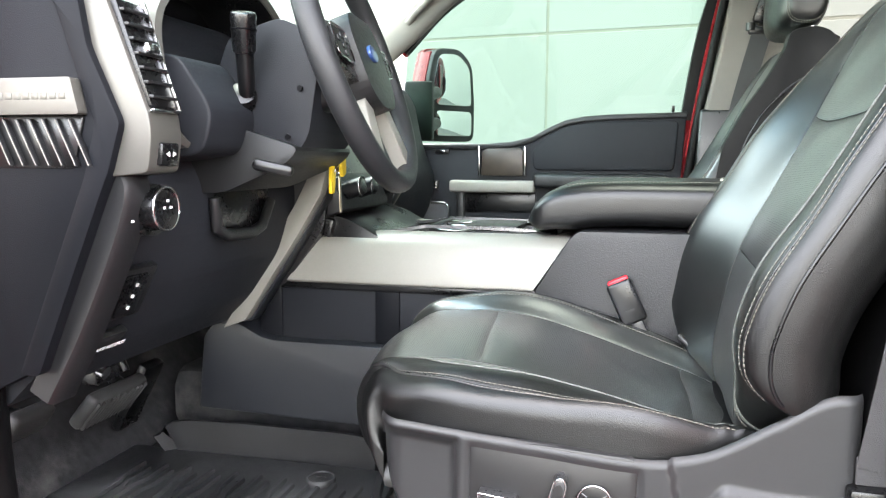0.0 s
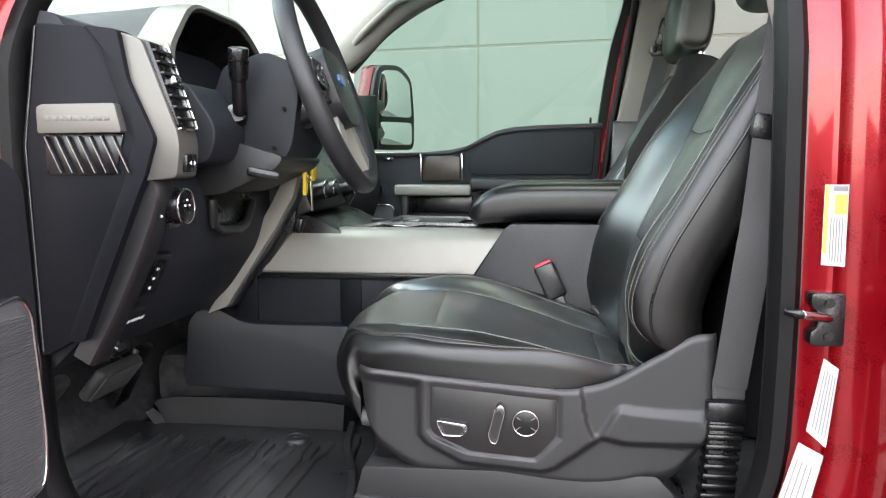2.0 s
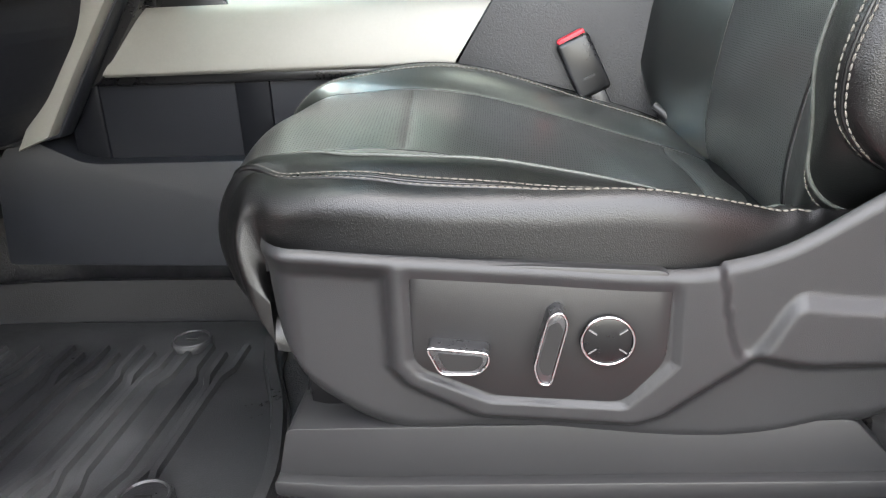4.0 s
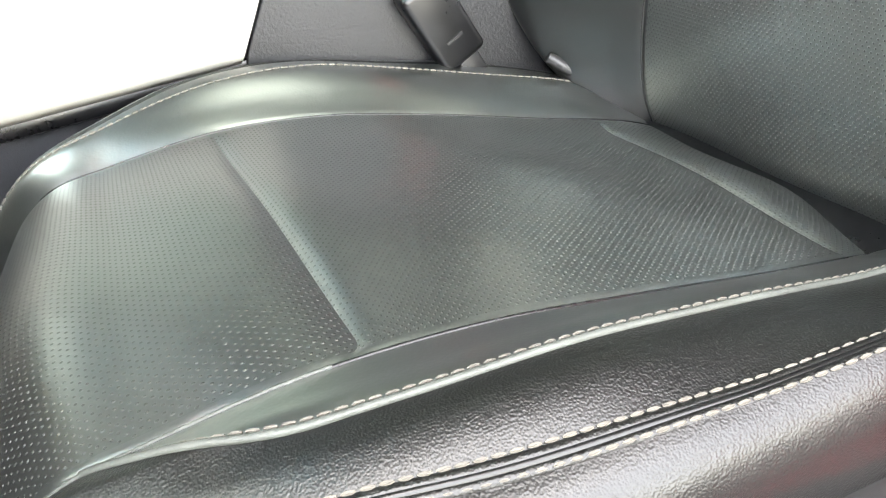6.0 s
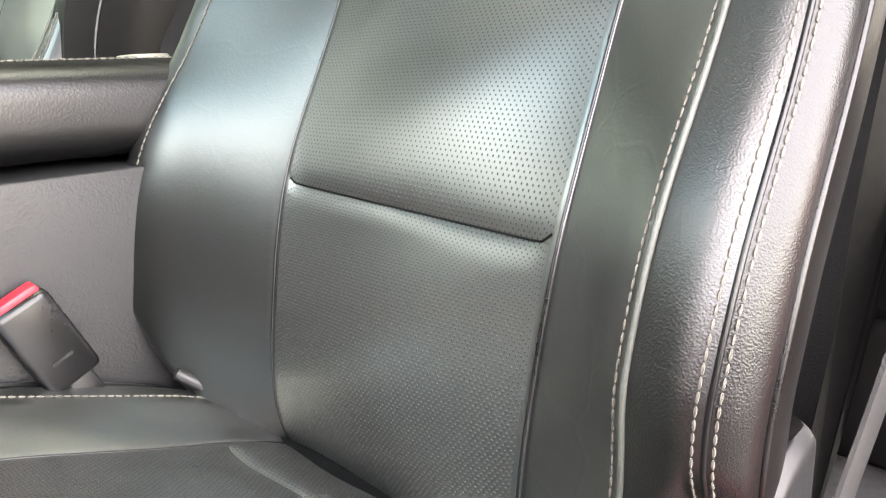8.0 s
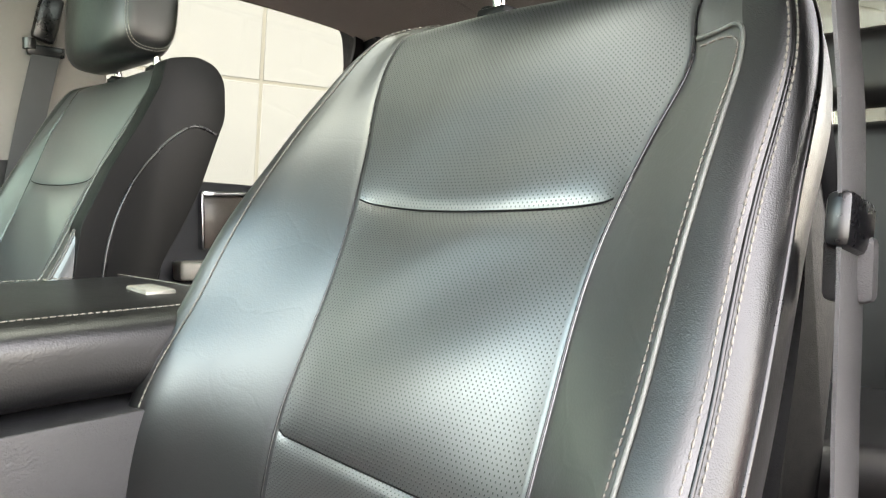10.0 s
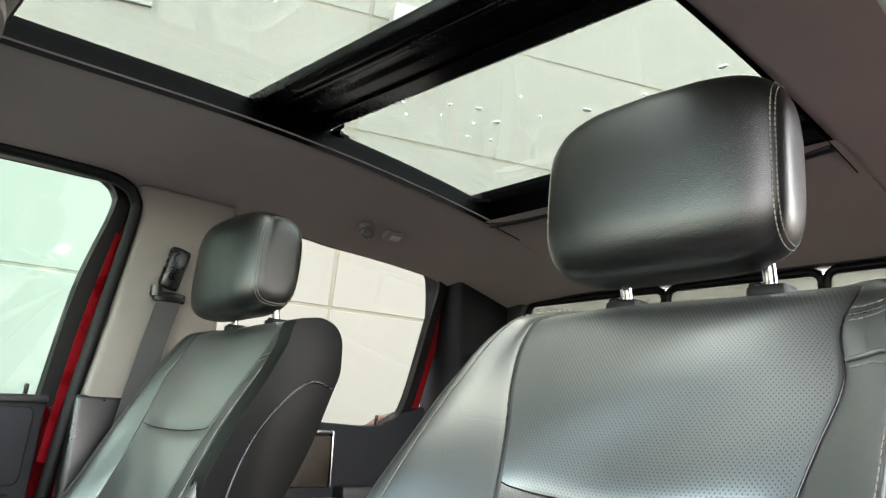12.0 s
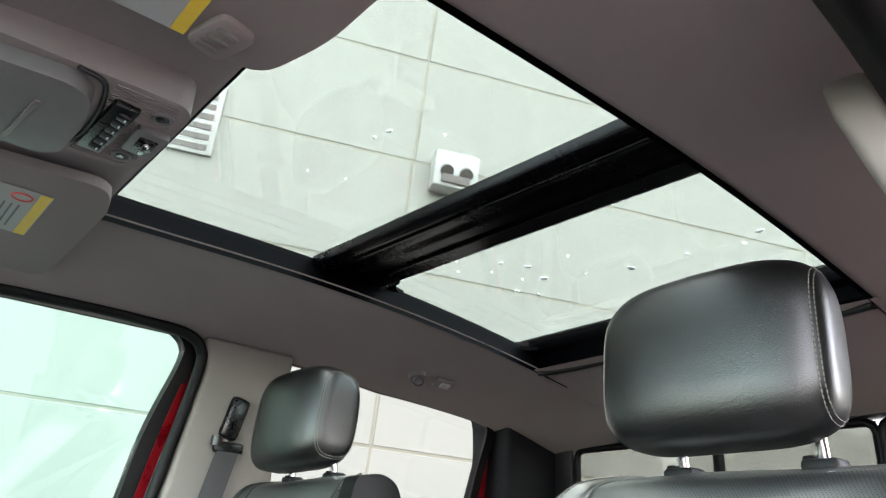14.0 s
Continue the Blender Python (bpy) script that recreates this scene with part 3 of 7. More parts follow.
                    return (bx + cx * go, yc - flip * (y + lift), zc + bz + cz * go)
            if slant and v < 0.07:
                c = math.sqrt(max(0, 1 - (1 - v / 0.07) ** 2))
                y = ee + (y - ee) * (0.92 + 0.08 * c)
                d = d * c - 0.055 * (1 - c)
        d -= 0.0006 * bump_at((a - 1) * (ee if a < 1 else (ww - ee) * 1.1), 0, 0.0022)
        if extra:
            d += extra(vv, p, y)
        d += lift
        return (x + nx * d, yc + flip * side * y, zc + z + nz * d)
    point.total = total
    return point


def stitches(name, fn, vs, mat, parent, step=0.0062, size=0.0050, r=0.00085, label=""):
    """A row of thread stitches along fn(v)."""
    P = np.array([fn(v) for v in vs])
    seg = np.r_[0, np.cumsum(np.linalg.norm(np.diff(P, axis=0), axis=1))]
    verts, faces = [], []
    s = 0.0
    while s + size < seg[-1]:
        a = np.array([np.interp(s, seg, P[:, k]) for k in range(3)])
        b = np.array([np.interp(s + size, seg, P[:, k]) for k in range(3)])
        t = (b - a) / np.linalg.norm(b - a)
        u = np.cross(t, (0.31, 0.53, 0.79))
        u /= np.linalg.norm(u)
        q = np.cross(t, u)
        base = len(verts)
        for c, rr in ((a, 0.45), (a * 0.7 + b * 0.3, 1.0), (a * 0.3 + b * 0.7, 1.0), (b, 0.45)):
            for k in range(5):
                an = 2 * math.pi * k / 5
                verts.append(c + (u * math.cos(an) + q * math.sin(an)) * r * rr)
        for ring in range(3):
            for k in range(5):
                faces.append((base + ring * 5 + k, base + ring * 5 + (k + 1) % 5, base + ring * 5 + 5 + (k + 1) % 5, base + ring * 5 + 5 + k))
        faces.append(tuple(base + k for k in range(5))[::-1])
        faces.append(tuple(base + 15 + k for k in range(5)))
        s += step
    return raw(name, verts, faces, mat, parent, label)


def spread(a, b, n):
    return [a + (b - a) * i / (n - 1) for i in range(n)]


def make_seat(name, flip, yc, zc, label, fine):
    seat = thing(name, label, "car seat", at=(0.2, yc, 0.0), group="front seats")
    nv = 200 if fine else 110

    # backrest
    line = [(0.404, 0.180), (0.380, 0.225), (0.371, 0.270), (0.379, 0.34), (0.402, 0.434), (0.446, 0.53), (0.495, 0.63), (0.546, 0.73), (0.581, 0.790),
            (0.602, 0.808), (0.64, 0.816), (0.68, 0.810)]
    w = table((0, 0.262), (0.15, 0.276), (0.33, 0.284), (0.5, 0.282), (0.64, 0.272), (0.76, 0.262), (0.83, 0.248), (0.88, 0.225), (0.92, 0.190), (0.96, 0.145), (1, 0.10))
    e = table((0, 0.118), (0.2, 0.126), (0.35, 0.131), (0.6, 0.135), (0.70, 0.152), (0.78, 0.171), (0.84, 0.178), (0.89, 0.172), (0.94, 0.142), (1, 0.085))
    bol = table((0, 0.052), (0.2, 0.072), (0.33, 0.071), (0.45, 0.060), (0.55, 0.052), (0.65, 0.040), (0.72, 0.031), (0.82, 0.012), (0.88, 0.004), (1, 0.001))
    vlow, vup = 0.352, 0.628
    full = bol
    bol = lambda v: full(v) * (1.0 if flip > 0 else 0.6)

    def back_relief(v, p, y):
        a = abs(p)
        d = 0
        if a < 1:
            fade = max(0, 1 - a ** 8)
            d -= 0.0036 * math.exp(-abs(v - vlow) / 0.010) * fade
            d -= 0.0048 * math.exp(-abs(v - vup) / 0.013) * fade
            d += 0.0065 * (1 - a ** 2) * (bump_at(v, 0.47, 0.11) + 0.8 * bump_at(v, 0.8, 0.11) + 0.7 * bump_at(v, 0.18, 0.10))
            d += 0.0016 * math.sin(34 * v + 3 * p) * (1 - a * a)
        elif a < 2:
            d += 0.0022 * math.sin(21 * v + 5 * a) * (a - 1) * (2 - a) * 4
        return d
    back = make_pad(line, w, e, bol, 0.17, flip, yc, zc, True, table((0, 0), (0.4, 0), (0.65, -0.008), (0.8, -0.016), (1, -0.01)) if flip > 0 else None)
    near = -flip
    T = back.total
    bk = lambda p, v: back(v - 0.012 * max(0, 1 - p * p) * bump_at(v, vup, 0.05) + (0.008 * p - 0.016) * bump_at(v, vlow, 0.05) * max(0, 1 - abs(p) ** 40), p, 0, lambda vv, q, y: back_relief(v if abs(q) < 1 else vv, q, y))
    uvb = lambda p, v: (p * e(v), v * T)
    vs = spread(0, 1, nv)
    ins = spread(-0.962, 0.962, 110 if fine else 60)
    for nm, lo, hi in (("lower_back_insert", 0, vlow), ("middle_back_insert", vlow, vup), ("upper_back_insert", vup, 1)):
        part_vs = [v for v in vs if lo < v < hi]
        patch(nm, bk, ins, [lo] + part_vs + [hi], PERF if fine else LEATHER, seat, "black perforated leather back insert" if fine else "smooth black leather back insert", uvb)
    # Thin dark tubes along both creases, putting their shade into colour.
    for at in (vlow, vup):
        tube("crease_shade", [bk(p, at + 0.0008) for p in spread(-0.96, 0.96, 40)], 0.0008, SEAL, seat)
    nb = 34 if fine else 20
    welt = table((0, 1.42), (0.45, 1.432), (0.55, 1.432), (0.62, 1.420), (0.68, 1.392), (0.74, 1.355), (0.8, 1.33), (1, 1.33))
    patch("outer_back_bolster", lambda q, v: bk(-0.962 - (welt(v) - 0.962) * q, v), spread(0, 0.17, 14) + spread(0.21, 1, nb), vs, LEATHER_SHADED, seat, "smooth black leather bolster with fine creases")
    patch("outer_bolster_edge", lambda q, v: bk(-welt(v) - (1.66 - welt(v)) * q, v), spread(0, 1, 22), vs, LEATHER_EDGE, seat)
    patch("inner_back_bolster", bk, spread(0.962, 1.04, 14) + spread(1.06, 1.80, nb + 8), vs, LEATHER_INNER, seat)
    patch("outer_back_side", bk, spread(-1.66, -3, 40), vs, LEATHER_SIDE, seat, "grained black leather side")
    patch("inner_back_side", bk, spread(1.80, 3, 30), vs, LEATHER_SIDE, seat)
    run = spread(0.02, 0.93, 160)

    def turned(p, v0, vt, rv, rp):
        """A seam that runs up the bolster at -p and turns inwards to the insert below vt."""
        pts = [(v, near * p(v)) for v in spread(v0, vt - rv, 90)]
        p = p(vt - rv)
        for k in range(1, 13):
            a = math.pi / 2 * k / 12
            pts.append((vt - rv + rv * math.sin(a), near * (p - rp * (1 - math.cos(a)))))
        return pts + [(vt + 0.0005 * k, q) for k, q in enumerate(spread(near * (p - rp), near * 1.02, 8)[1:], 0)]
    tube("back_piping", [back(v, p, 0.0012, back_relief) for v, p in turned(welt, 0.0, 0.785, 0.024, 0.10)], 0.0018, PIPING, seat, "worn pale piping")
    for off, top, r, nm in ((lambda v: welt(v) - 0.035, 0.776, 0.021, "piping_stitches"), (lambda v: 1.625, 0.834, 0.066, "edge_stitches"), (lambda v: 1.695, 0.852, 0.072, "edge_stitches")):
        curve = turned(off, 0.02, top, r, (off(top) - 1) * 0.6)
        stitches(nm, lambda k: back(curve[k][0], curve[k][1], 0.0006, back_relief), range(len(curve)), THREAD, seat)
    tube("edge_seam", [back(v, p, -0.0005, back_relief) for v, p in turned(lambda v: 1.66, 0.0, 0.843, 0.069, 0.39)], 0.0016, SMOOTH, seat)
    stitches("inner_stitches", lambda v: np.array(back(v, -near * 1.50, 0.0012, back_relief)) + (0, 0.0012 * flip, 0), run, THREAD, seat)
    for s in (-1, 1):
        tube("insert_seam", [back(v, s, 0.0, back_relief) for v in spread(0.0, 0.95, 90)], 0.0010, SMOOTH, seat)
    tube("side_seam", [back(v, -1.97, 0.0002, back_relief) for v in spread(0.02, 0.86, 80)], 0.0022, SMOOTH, seat)
    tube("side_seam", [back(v, 2.12, 0.0002, back_relief) for v in spread(0.02, 0.86, 80)], 0.0022, SMOOTH, seat)
    # hard shell behind the backrest
    prof = [(0.475, 0.20), (0.50, 0.42), (0.56, 0.58), (0.64, 0.74), (0.70, 0.815), (0.72, 0.80), (0.70, 0.70), (0.63, 0.50), (0.57, 0.22), (0.53, 0.16)]
    if flip < 0:
        prof = [(0.430, 0.20), (0.450, 0.42), (0.515, 0.58), (0.61, 0.74), (0.67, 0.80), (0.69, 0.79), (0.655, 0.70), (0.545, 0.50), (0.50, 0.22), (0.46, 0.16)]
    hw = table((0.16, 0.205), (0.4, 0.225), (0.6, 0.222), (0.74, 0.195), (0.83, 0.15))
    rings = smoothline(prof, 6, closed=True)
    verts, faces, cols = [], [], spread(-1, 1, 15)
    for k in cols:
        for x, z in rings:
            t = abs(k) ** 6
            cx, cz = 0.585, 0.5
            verts.append((x + (0.60 - x) * 0.25 * t, yc + flip * k * (hw(z) + (0.010 if flip > 0 else 0)), zc + z + (cz - z) * 0.04 * t))
    n = len(rings)
    for i in range(len(cols) - 1):
        for j in range(n):
            faces.append((i * n + j, i * n + (j + 1) % n, (i + 1) * n + (j + 1) % n, (i + 1) * n + j))
    faces += [tuple(range(n)), tuple(range((len(cols) - 1) * n, len(cols) * n))]
    raw("back_shell", verts, faces, SHELL, seat, "black hard plastic seat back shell")

    # cushion
    cl = [(0.020, 0.185), (-0.030, 0.178), (-0.076, 0.190), (-0.093, 0.225), (-0.094, 0.262), (-0.082, 0.294), (-0.060, 0.312), (-0.02, 0.318), (0.04, 0.319), (0.11, 0.309),
          (0.19, 0.287), (0.27, 0.262), (0.335, 0.243), (0.375, 0.226), (0.41, 0.200)]
    cw = table((0, 0.180), (0.12, 0.188), (0.24, 0.182), (0.30, 0.173), (0.36, 0.190), (0.42, 0.208), (0.5, 0.222), (0.63, 0.236), (0.75, 0.244), (0.88, 0.225), (1, 0.19))
    ce = table((0, 0.150), (0.12, 0.146), (0.20, 0.142), (0.29, 0.140), (0.33, 0.139), (0.375, 0.139), (0.43, 0.139), (0.6, 0.136), (0.85, 0.122), (1, 0.112))
    cb = table((0, 0.004), (0.2, 0.012), (0.4, 0.022), (0.65, 0.024), (0.85, 0.018), (1, 0.004))
    vf, vr = 0.452, 0.868

    def cushion_relief(v, p, y):
        a = abs(p)
        d = 0
        if a < 1:
            fade = max(0, 1 - a ** 8)
            d -= 0.0055 * math.exp(-abs(v - vf) / 0.010) * fade
            d -= 0.0055 * math.exp(-abs(v - vr) / 0.010) * fade
            d += 0.006 * (1 - a * a) * bump_at(v, 0.66, 0.11) + 0.004 * (1 - a * a) * bump_at(v, 0.3, 0.1)
            d += 0.0013 * math.sin(30 * v + 4 * p) * (1 - a * a)
        elif a < 2:
            d += 0.002 * math.sin(18 * v + 7 * a) * (a - 1) * (2 - a) * 4
        if p < 0:
            d -= 0.010 * min(1, a) ** 2
        if p < -1 and v > 0.86:
            d += 0.050 * ((v - 0.86) / 0.14) ** 1.3 * min(1, (a - 1) / 0.36) + 0.0014 * min(1, (v - 0.86) / 0.04) * math.sin(260 * v + 6 * a)
        if v < 0.36:
            q = min(1, (0.36 - v) / 0.16)
            reach = 0.19 if p < 0 else 0.27
            d += 0.038 * (1 - (min(y, reach) / reach) ** 3) * q * q * (3 - 2 * q)
        return d
    cush = make_pad(cl, cw, ce, cb, 0.0, flip, yc, zc, swell=table((0, 0.02), (0.25, 0.026), (0.36, 0.030), (0.45, 0.024), (0.6, 0.016), (0.75, 0.010), (1, 0.005)))
    C = cush.total
    ck = lambda p, v: cush(v + (0.0145 * (1 - p) * bump_at(v, vf, 0.07) - 0.008 * p * bump_at(v, vr, 0.04)) * max(0, 1 - abs(p) ** 40), p, 0, lambda vv, q, y: cushion_relief(v if abs(q) < 1 else vv, q, y))
    uvc = lambda p, v: (p * ce(v), v * C)
    for nm, lo, hi in (("front_cushion_insert", 0, vf), ("middle_cushion_insert", vf, vr), ("rear_cushion_insert", vr, 1)):
        part_vs = [v for v in vs if lo < v < hi]
        patch(nm, ck, ins, [lo] + part_vs + [hi], PERF if fine else LEATHER, seat, "black perforated leather cushion insert" if fine else "smooth black leather cushion insert", uvc)
    # the door-side strip tapers to a point where its piping leaves the insert seam at the front corner
    ease = lambda q: min(1, max(0, q)) ** 2 * (3 - 2 * min(1, max(0, q)))
    welt_p = lambda v: -1.004 - 0.356 * math.sqrt(ease((v - 0.325) / 0.12))
    edge_p = lambda v, far: -1.01 - (far - 1.01) * math.sqrt(ease((v - 0.262) / 0.085))
    strip = lambda lo, hi: (lambda q, v: ck(lo(v) + (hi(v) - lo(v)) * q, v))
    patch("outer_insert_edge", ck, spread(-0.962, -1.004, 8), vs, LEATHER, seat)
    patch("outer_cushion_bolster", strip(lambda v: -1.004, welt_p), spread(0, 1, 24), vs, LEATHER, seat, "smooth black leather cushion bolster")
    patch("outer_cushion_edge", strip(welt_p, lambda v: -1.80), spread(0, 1, 40), vs, LEATHER_SIDE, seat, "pebbled black leather strip")
    patch("inner_cushion_bolster", ck, spread(0.962, 1.04, 14) + spread(1.06, 1.80, nb + 6), vs, LEATHER, seat)
    patch("outer_cushion_side", ck, spread(-1.80, -3, 34), vs, LEATHER_SIDE, seat, "grained black leather cushion side")
    patch("inner_cushion_side", ck, spread(1.80, 3, 30), vs, LEATHER_SIDE, seat)
    run = spread(0.265, 0.90, 220)
    tube("cushion_piping", [cush(v, welt_p(v), 0.0006, cushion_relief) for v in spread(0.327, 0.93, 150)], 0.0017, PIPING, seat, "worn pale piping")
    stitches("piping_stitches", lambda v: cush(v, welt_p(v) + 0.035, 0.0005, cushion_relief), spread(0.345, 0.90, 160), THREAD, seat)
    for far in (1.70, 1.80):
        stitches("edge_stitches", lambda v: cush(v, edge_p(v, far), 0.0007, cushion_relief), run, THREAD, seat)
    tube("edge_seam", [cush(v, edge_p(v, 1.75), -0.0003, cushion_relief) for v in spread(0.266, 0.9, 160)], 0.0020, SMOOTH, seat)
    for off in (1.722, 1.778):
        tube("edge_roll", [cush(v, edge_p(v, off), -0.0012, cushion_relief) for v in spread(0.266, 0.9, 160)], 0.0026, LEATHER_SIDE, seat)
    for s in (-1, 1):
        tube("insert_seam", [cush(v, s, 0.0, cushion_relief) for v in spread(0.3, 0.95, 90)], 0.0010, SMOOTH, seat)
    tube("front_seam", [cush(v, -1.0, 0.0004, cushion_relief) for v in spread(0.06, 0.46, 70)], 0.0010, PIPING, seat, "pale stitched seam")
    stitches("inner_stitches", lambda v: cush(v, 1.50, 0.0006, cushion_relief), run, THREAD, seat)
    tube("inner_edge_roll", [cush(v, 1.66, -0.003, cushion_relief) for v in spread(0.22, 0.9, 80)], 0.004, LEATHER_SIDE, seat)

    # headrest
    cx, cz = 0.604, 0.93 if flip > 0 else 0.926
    hr_v, hr_f = [], []
    N, M = 56, 40

    def head(i, j):
        th = 2 * math.pi * i / N
        ph = -math.pi / 2 + math.pi * j / M
        box_like, half_w = (0.92, 0.141) if flip > 0 else (0.80, 0.137)
        sgn = lambda q, k: math.copysign(abs(q) ** (k * box_like), q)
        c = abs(math.cos(ph)) ** (0.34 * box_like)
        hy = half_w * sgn(math.sin(ph), 0.42)
        half_h = 0.098 * (1 - 0.10 * (hy / half_w) ** 4)
        lx = 0.058 * sgn(math.cos(th), 0.62) * c
        lz = half_h * sgn(math.sin(th), 0.52) * c
        lx += -0.012 * (lz / 0.098) ** 2 * (0.35 + 0.65 * math.tanh(lx / 0.02)) + 0.020 * (hy / half_w) ** 2 * (0.55 - 0.45 * math.tanh(lx / 0.02))
        if flip > 0:
            hy *= 1.004 - 0.13 * (lx + 0.058) / 0.116
        a = radians(-4)
        return (cx + lx * math.cos(a) - lz * math.sin(a), yc + flip * (hy + (0.014 if flip > 0 else -0.029)), zc + cz + lx * math.sin(a) + lz * math.cos(a))
    for j in range(M + 1):
        for i in range(N):
            hr_v.append(head(i, j))
    for j in range(M):
        for i in range(N):
            hr_f.append((j * N + i, j * N + (i + 1) % N, (j + 1) * N + (i + 1) % N, (j + 1) * N + i))
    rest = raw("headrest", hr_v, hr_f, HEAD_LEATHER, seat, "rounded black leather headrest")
    for jj, nm in ((7.4, "headrest_stitches"), (8.7, "headrest_stitches"), (M - 7.4, "headrest_stitches"), (M - 8.7, "headrest_stitches")):
        stitches(nm, lambda i: tuple(np.array((cx, yc, zc + cz)) + (np.array(head(i, jj)) - np.array((cx, yc, zc + cz))) * np.array((1.006, 1.0, 1.006))),
                 spread(0, N, 120), THREAD, rest, step=0.0055, size=0.0044, r=0.0009)
    for s in (-1, 1):
        part("headrest_post", rod((0.634, yc + s * 0.078, zc + 0.79), (0.618, yc + s * 0.078, zc + 0.90), 0.0065), CHROME, seat, "chrome post")
        bm = box((0.630, yc + s * 0.078, zc + 0.815), (0.032, 0.038, 0.016), 0.005)
        box((0.629, yc + s * 0.078 + 0.013, zc + 0.822), (0.016, 0.012, 0.010), 0.003, bm=bm)
        part("post_guide", bm, SEAL, seat, "black post guide")

    # side shield and its controls
    def yo(y):
        return yc - flip * y
    raised = [(0.046, 0.42), (0.046, 0.163), (0.058, 0.148), (0.112, 0.121), (0.232, 0.113), (0.252, 0.120), (0.318, 0.170), (0.353, 0.163), (0.52, 0.166), (0.52, 0.42)]
    plate_edge = [(0.061, 0.30), (0.061, 0.172), (0.070, 0.160), (0.122, 0.138), (0.222, 0.132), (0.258, 0.168), (0.258, 0.30)]
    rim_top = table((-0.056, 0.258), (-0.04, 0.2625), (0.05, 0.256), (0.15, 0.249), (0.255, 0.242), (0.325, 0.254), (0.395, 0.295), (0.452, 0.328), (0.478, 0.329))
    rim_low = table((-0.056, 0.225), (-0.046, 0.180), (-0.030, 0.148), (0.0, 0.118), (0.035, 0.098), (0.12, 0.093), (0.37, 0.095), (0.44, 0.125), (0.470, 0.18), (0.478, 0.215))

    def inside(poly, x, z):
        """Signed distance to a polygon, positive inside."""
        best, odd = 9.0, False
        for k in range(len(poly)):
            (x0, z0), (x1, z1) = poly[k - 1], poly[k]
            t = min(1, max(0, ((x - x0) * (x1 - x0) + (z - z0) * (z1 - z0)) / ((x1 - x0) ** 2 + (z1 - z0) ** 2)))
            best = min(best, math.hypot(x - x0 - t * (x1 - x0), z - z0 - t * (z1 - z0)))
            if (z0 > z) != (z1 > z) and x < x0 + (z - z0) / (z1 - z0) * (x1 - x0):
                odd = not odd
        return best if odd else -best
    soft = lambda q: min(1, max(0, q)) ** 2 * (3 - 2 * min(1, max(0, q)))
    arm_line = table((-0.06, 0.40), (0.27, 0.40), (0.29, 0.226), (0.348, 0.214), (0.478, 0.207))

    def shield(u, q):
        """The moulded side: q runs from the inner top edge over the face to the inner bottom edge."""
        x = -0.056 + 0.534 * u
        t = min(1, max(0, q))
        hi, lo = rim_top(x), rim_low(x)
        z = hi + (lo - hi) * t
        flush = 1 - soft((hi - z - 0.004) / 0.022)
        out = 0.240 + 0.013 * max(flush, soft((inside(raised, x, z) + 0.007) / 0.014)) - 0.0045 * soft((inside(plate_edge, x, z) + 0.002) / 0.004) * (1 - flush)
        out -= 0.007 * soft((z - arm_line(x) + 0.004) / 0.014)
        out -= 0.007 * max(0, 1 - (hi - z) / 0.008) ** 2 + 0.018 * max(0, 1 - (z - lo) / 0.024) ** 2
        out -= 0.040 * max(0, 1 - (x + 0.056) / 0.034) ** 2.2 + 0.012 * max(0, 1 - (0.478 - x) / 0.014) ** 2
        if q < 0 or q > 1:
            out, z = (0.17, z + 0.004) if q > 1 else (0.205, z - 0.030)
        return (x, yo(out), z + zc)
    ends = [0, 0.002, 0.006, 0.011, 0.018, 0.028, 0.04, 0.055]
    fine_u = ends + spread(0.065, 0.96, 130 if fine else 50) + [0.97, 0.98, 0.988, 0.995, 1]
    patch("side_shield", shield, fine_u, [-0.01, 0, 0.004, 0.012, 0.024, 0.04] + spread(0.06, 0.94, 80 if fine else 30) + [0.96, 0.976, 0.988, 0.996, 1, 1.01], SHIELD, seat, "charcoal moulded plastic side shield")
    plate = rounded([(0.064, 0.249), (0.064, 0.168), (0.126, 0.141), (0.222, 0.135), (0.252, 0.170), (0.254, 0.242), (0.15, 0.248)], 0.012, 4)
    part("switch_plate", prism([(x, z + zc) for x, z in plate], "y", yo(0.2505), yo(0.235), 0.0015, 2), PLATE, seat, "satin dark switch plate")
    # power switches
    sw = [(0.076, 0.192), (0.122, 0.187), (0.121, 0.177), (0.113, 0.170), (0.086, 0.170)]
    bm = prism([(x, z + zc) for x, z in rounded(sw, 0.004, 3)], "y", yo(0.268), yo(0.245), 0.003, 2)
    knob = part("slide_switch", bm, SWITCH_METAL, seat, "satin metal switch with a dark face")
    mid = np.mean(np.array(sw), axis=0)
    part("switch_face", prism([(mid[0] + (x - mid[0]) * 0.74, mid[1] + (z - mid[1]) * 0.74 + zc) for x, z in rounded(sw, 0.004, 3)], "y", yo(0.2686), yo(0.262), 0.0005, 1), PLATE, knob)
    tube("switch_rim", [(x, yo(0.2685), z + zc) for x, z in rounded(sw, 0.005, 4)], 0.0011, CHROME, knob, "chrome rim", closed=True, n=8)
    sw = [(0.164, 0.216), (0.173, 0.221), (0.178, 0.212), (0.166, 0.162), (0.158, 0.163), (0.154, 0.176)]
    bm = prism([(x, z + zc) for x, z in rounded(sw, 0.004, 3)], "y", yo(0.270), yo(0.245), 0.003, 2)
    knob = part("recline_switch", bm, SWITCH_METAL, seat, "satin metal switch with a dark face")
    mid = np.mean(np.array(sw), axis=0)
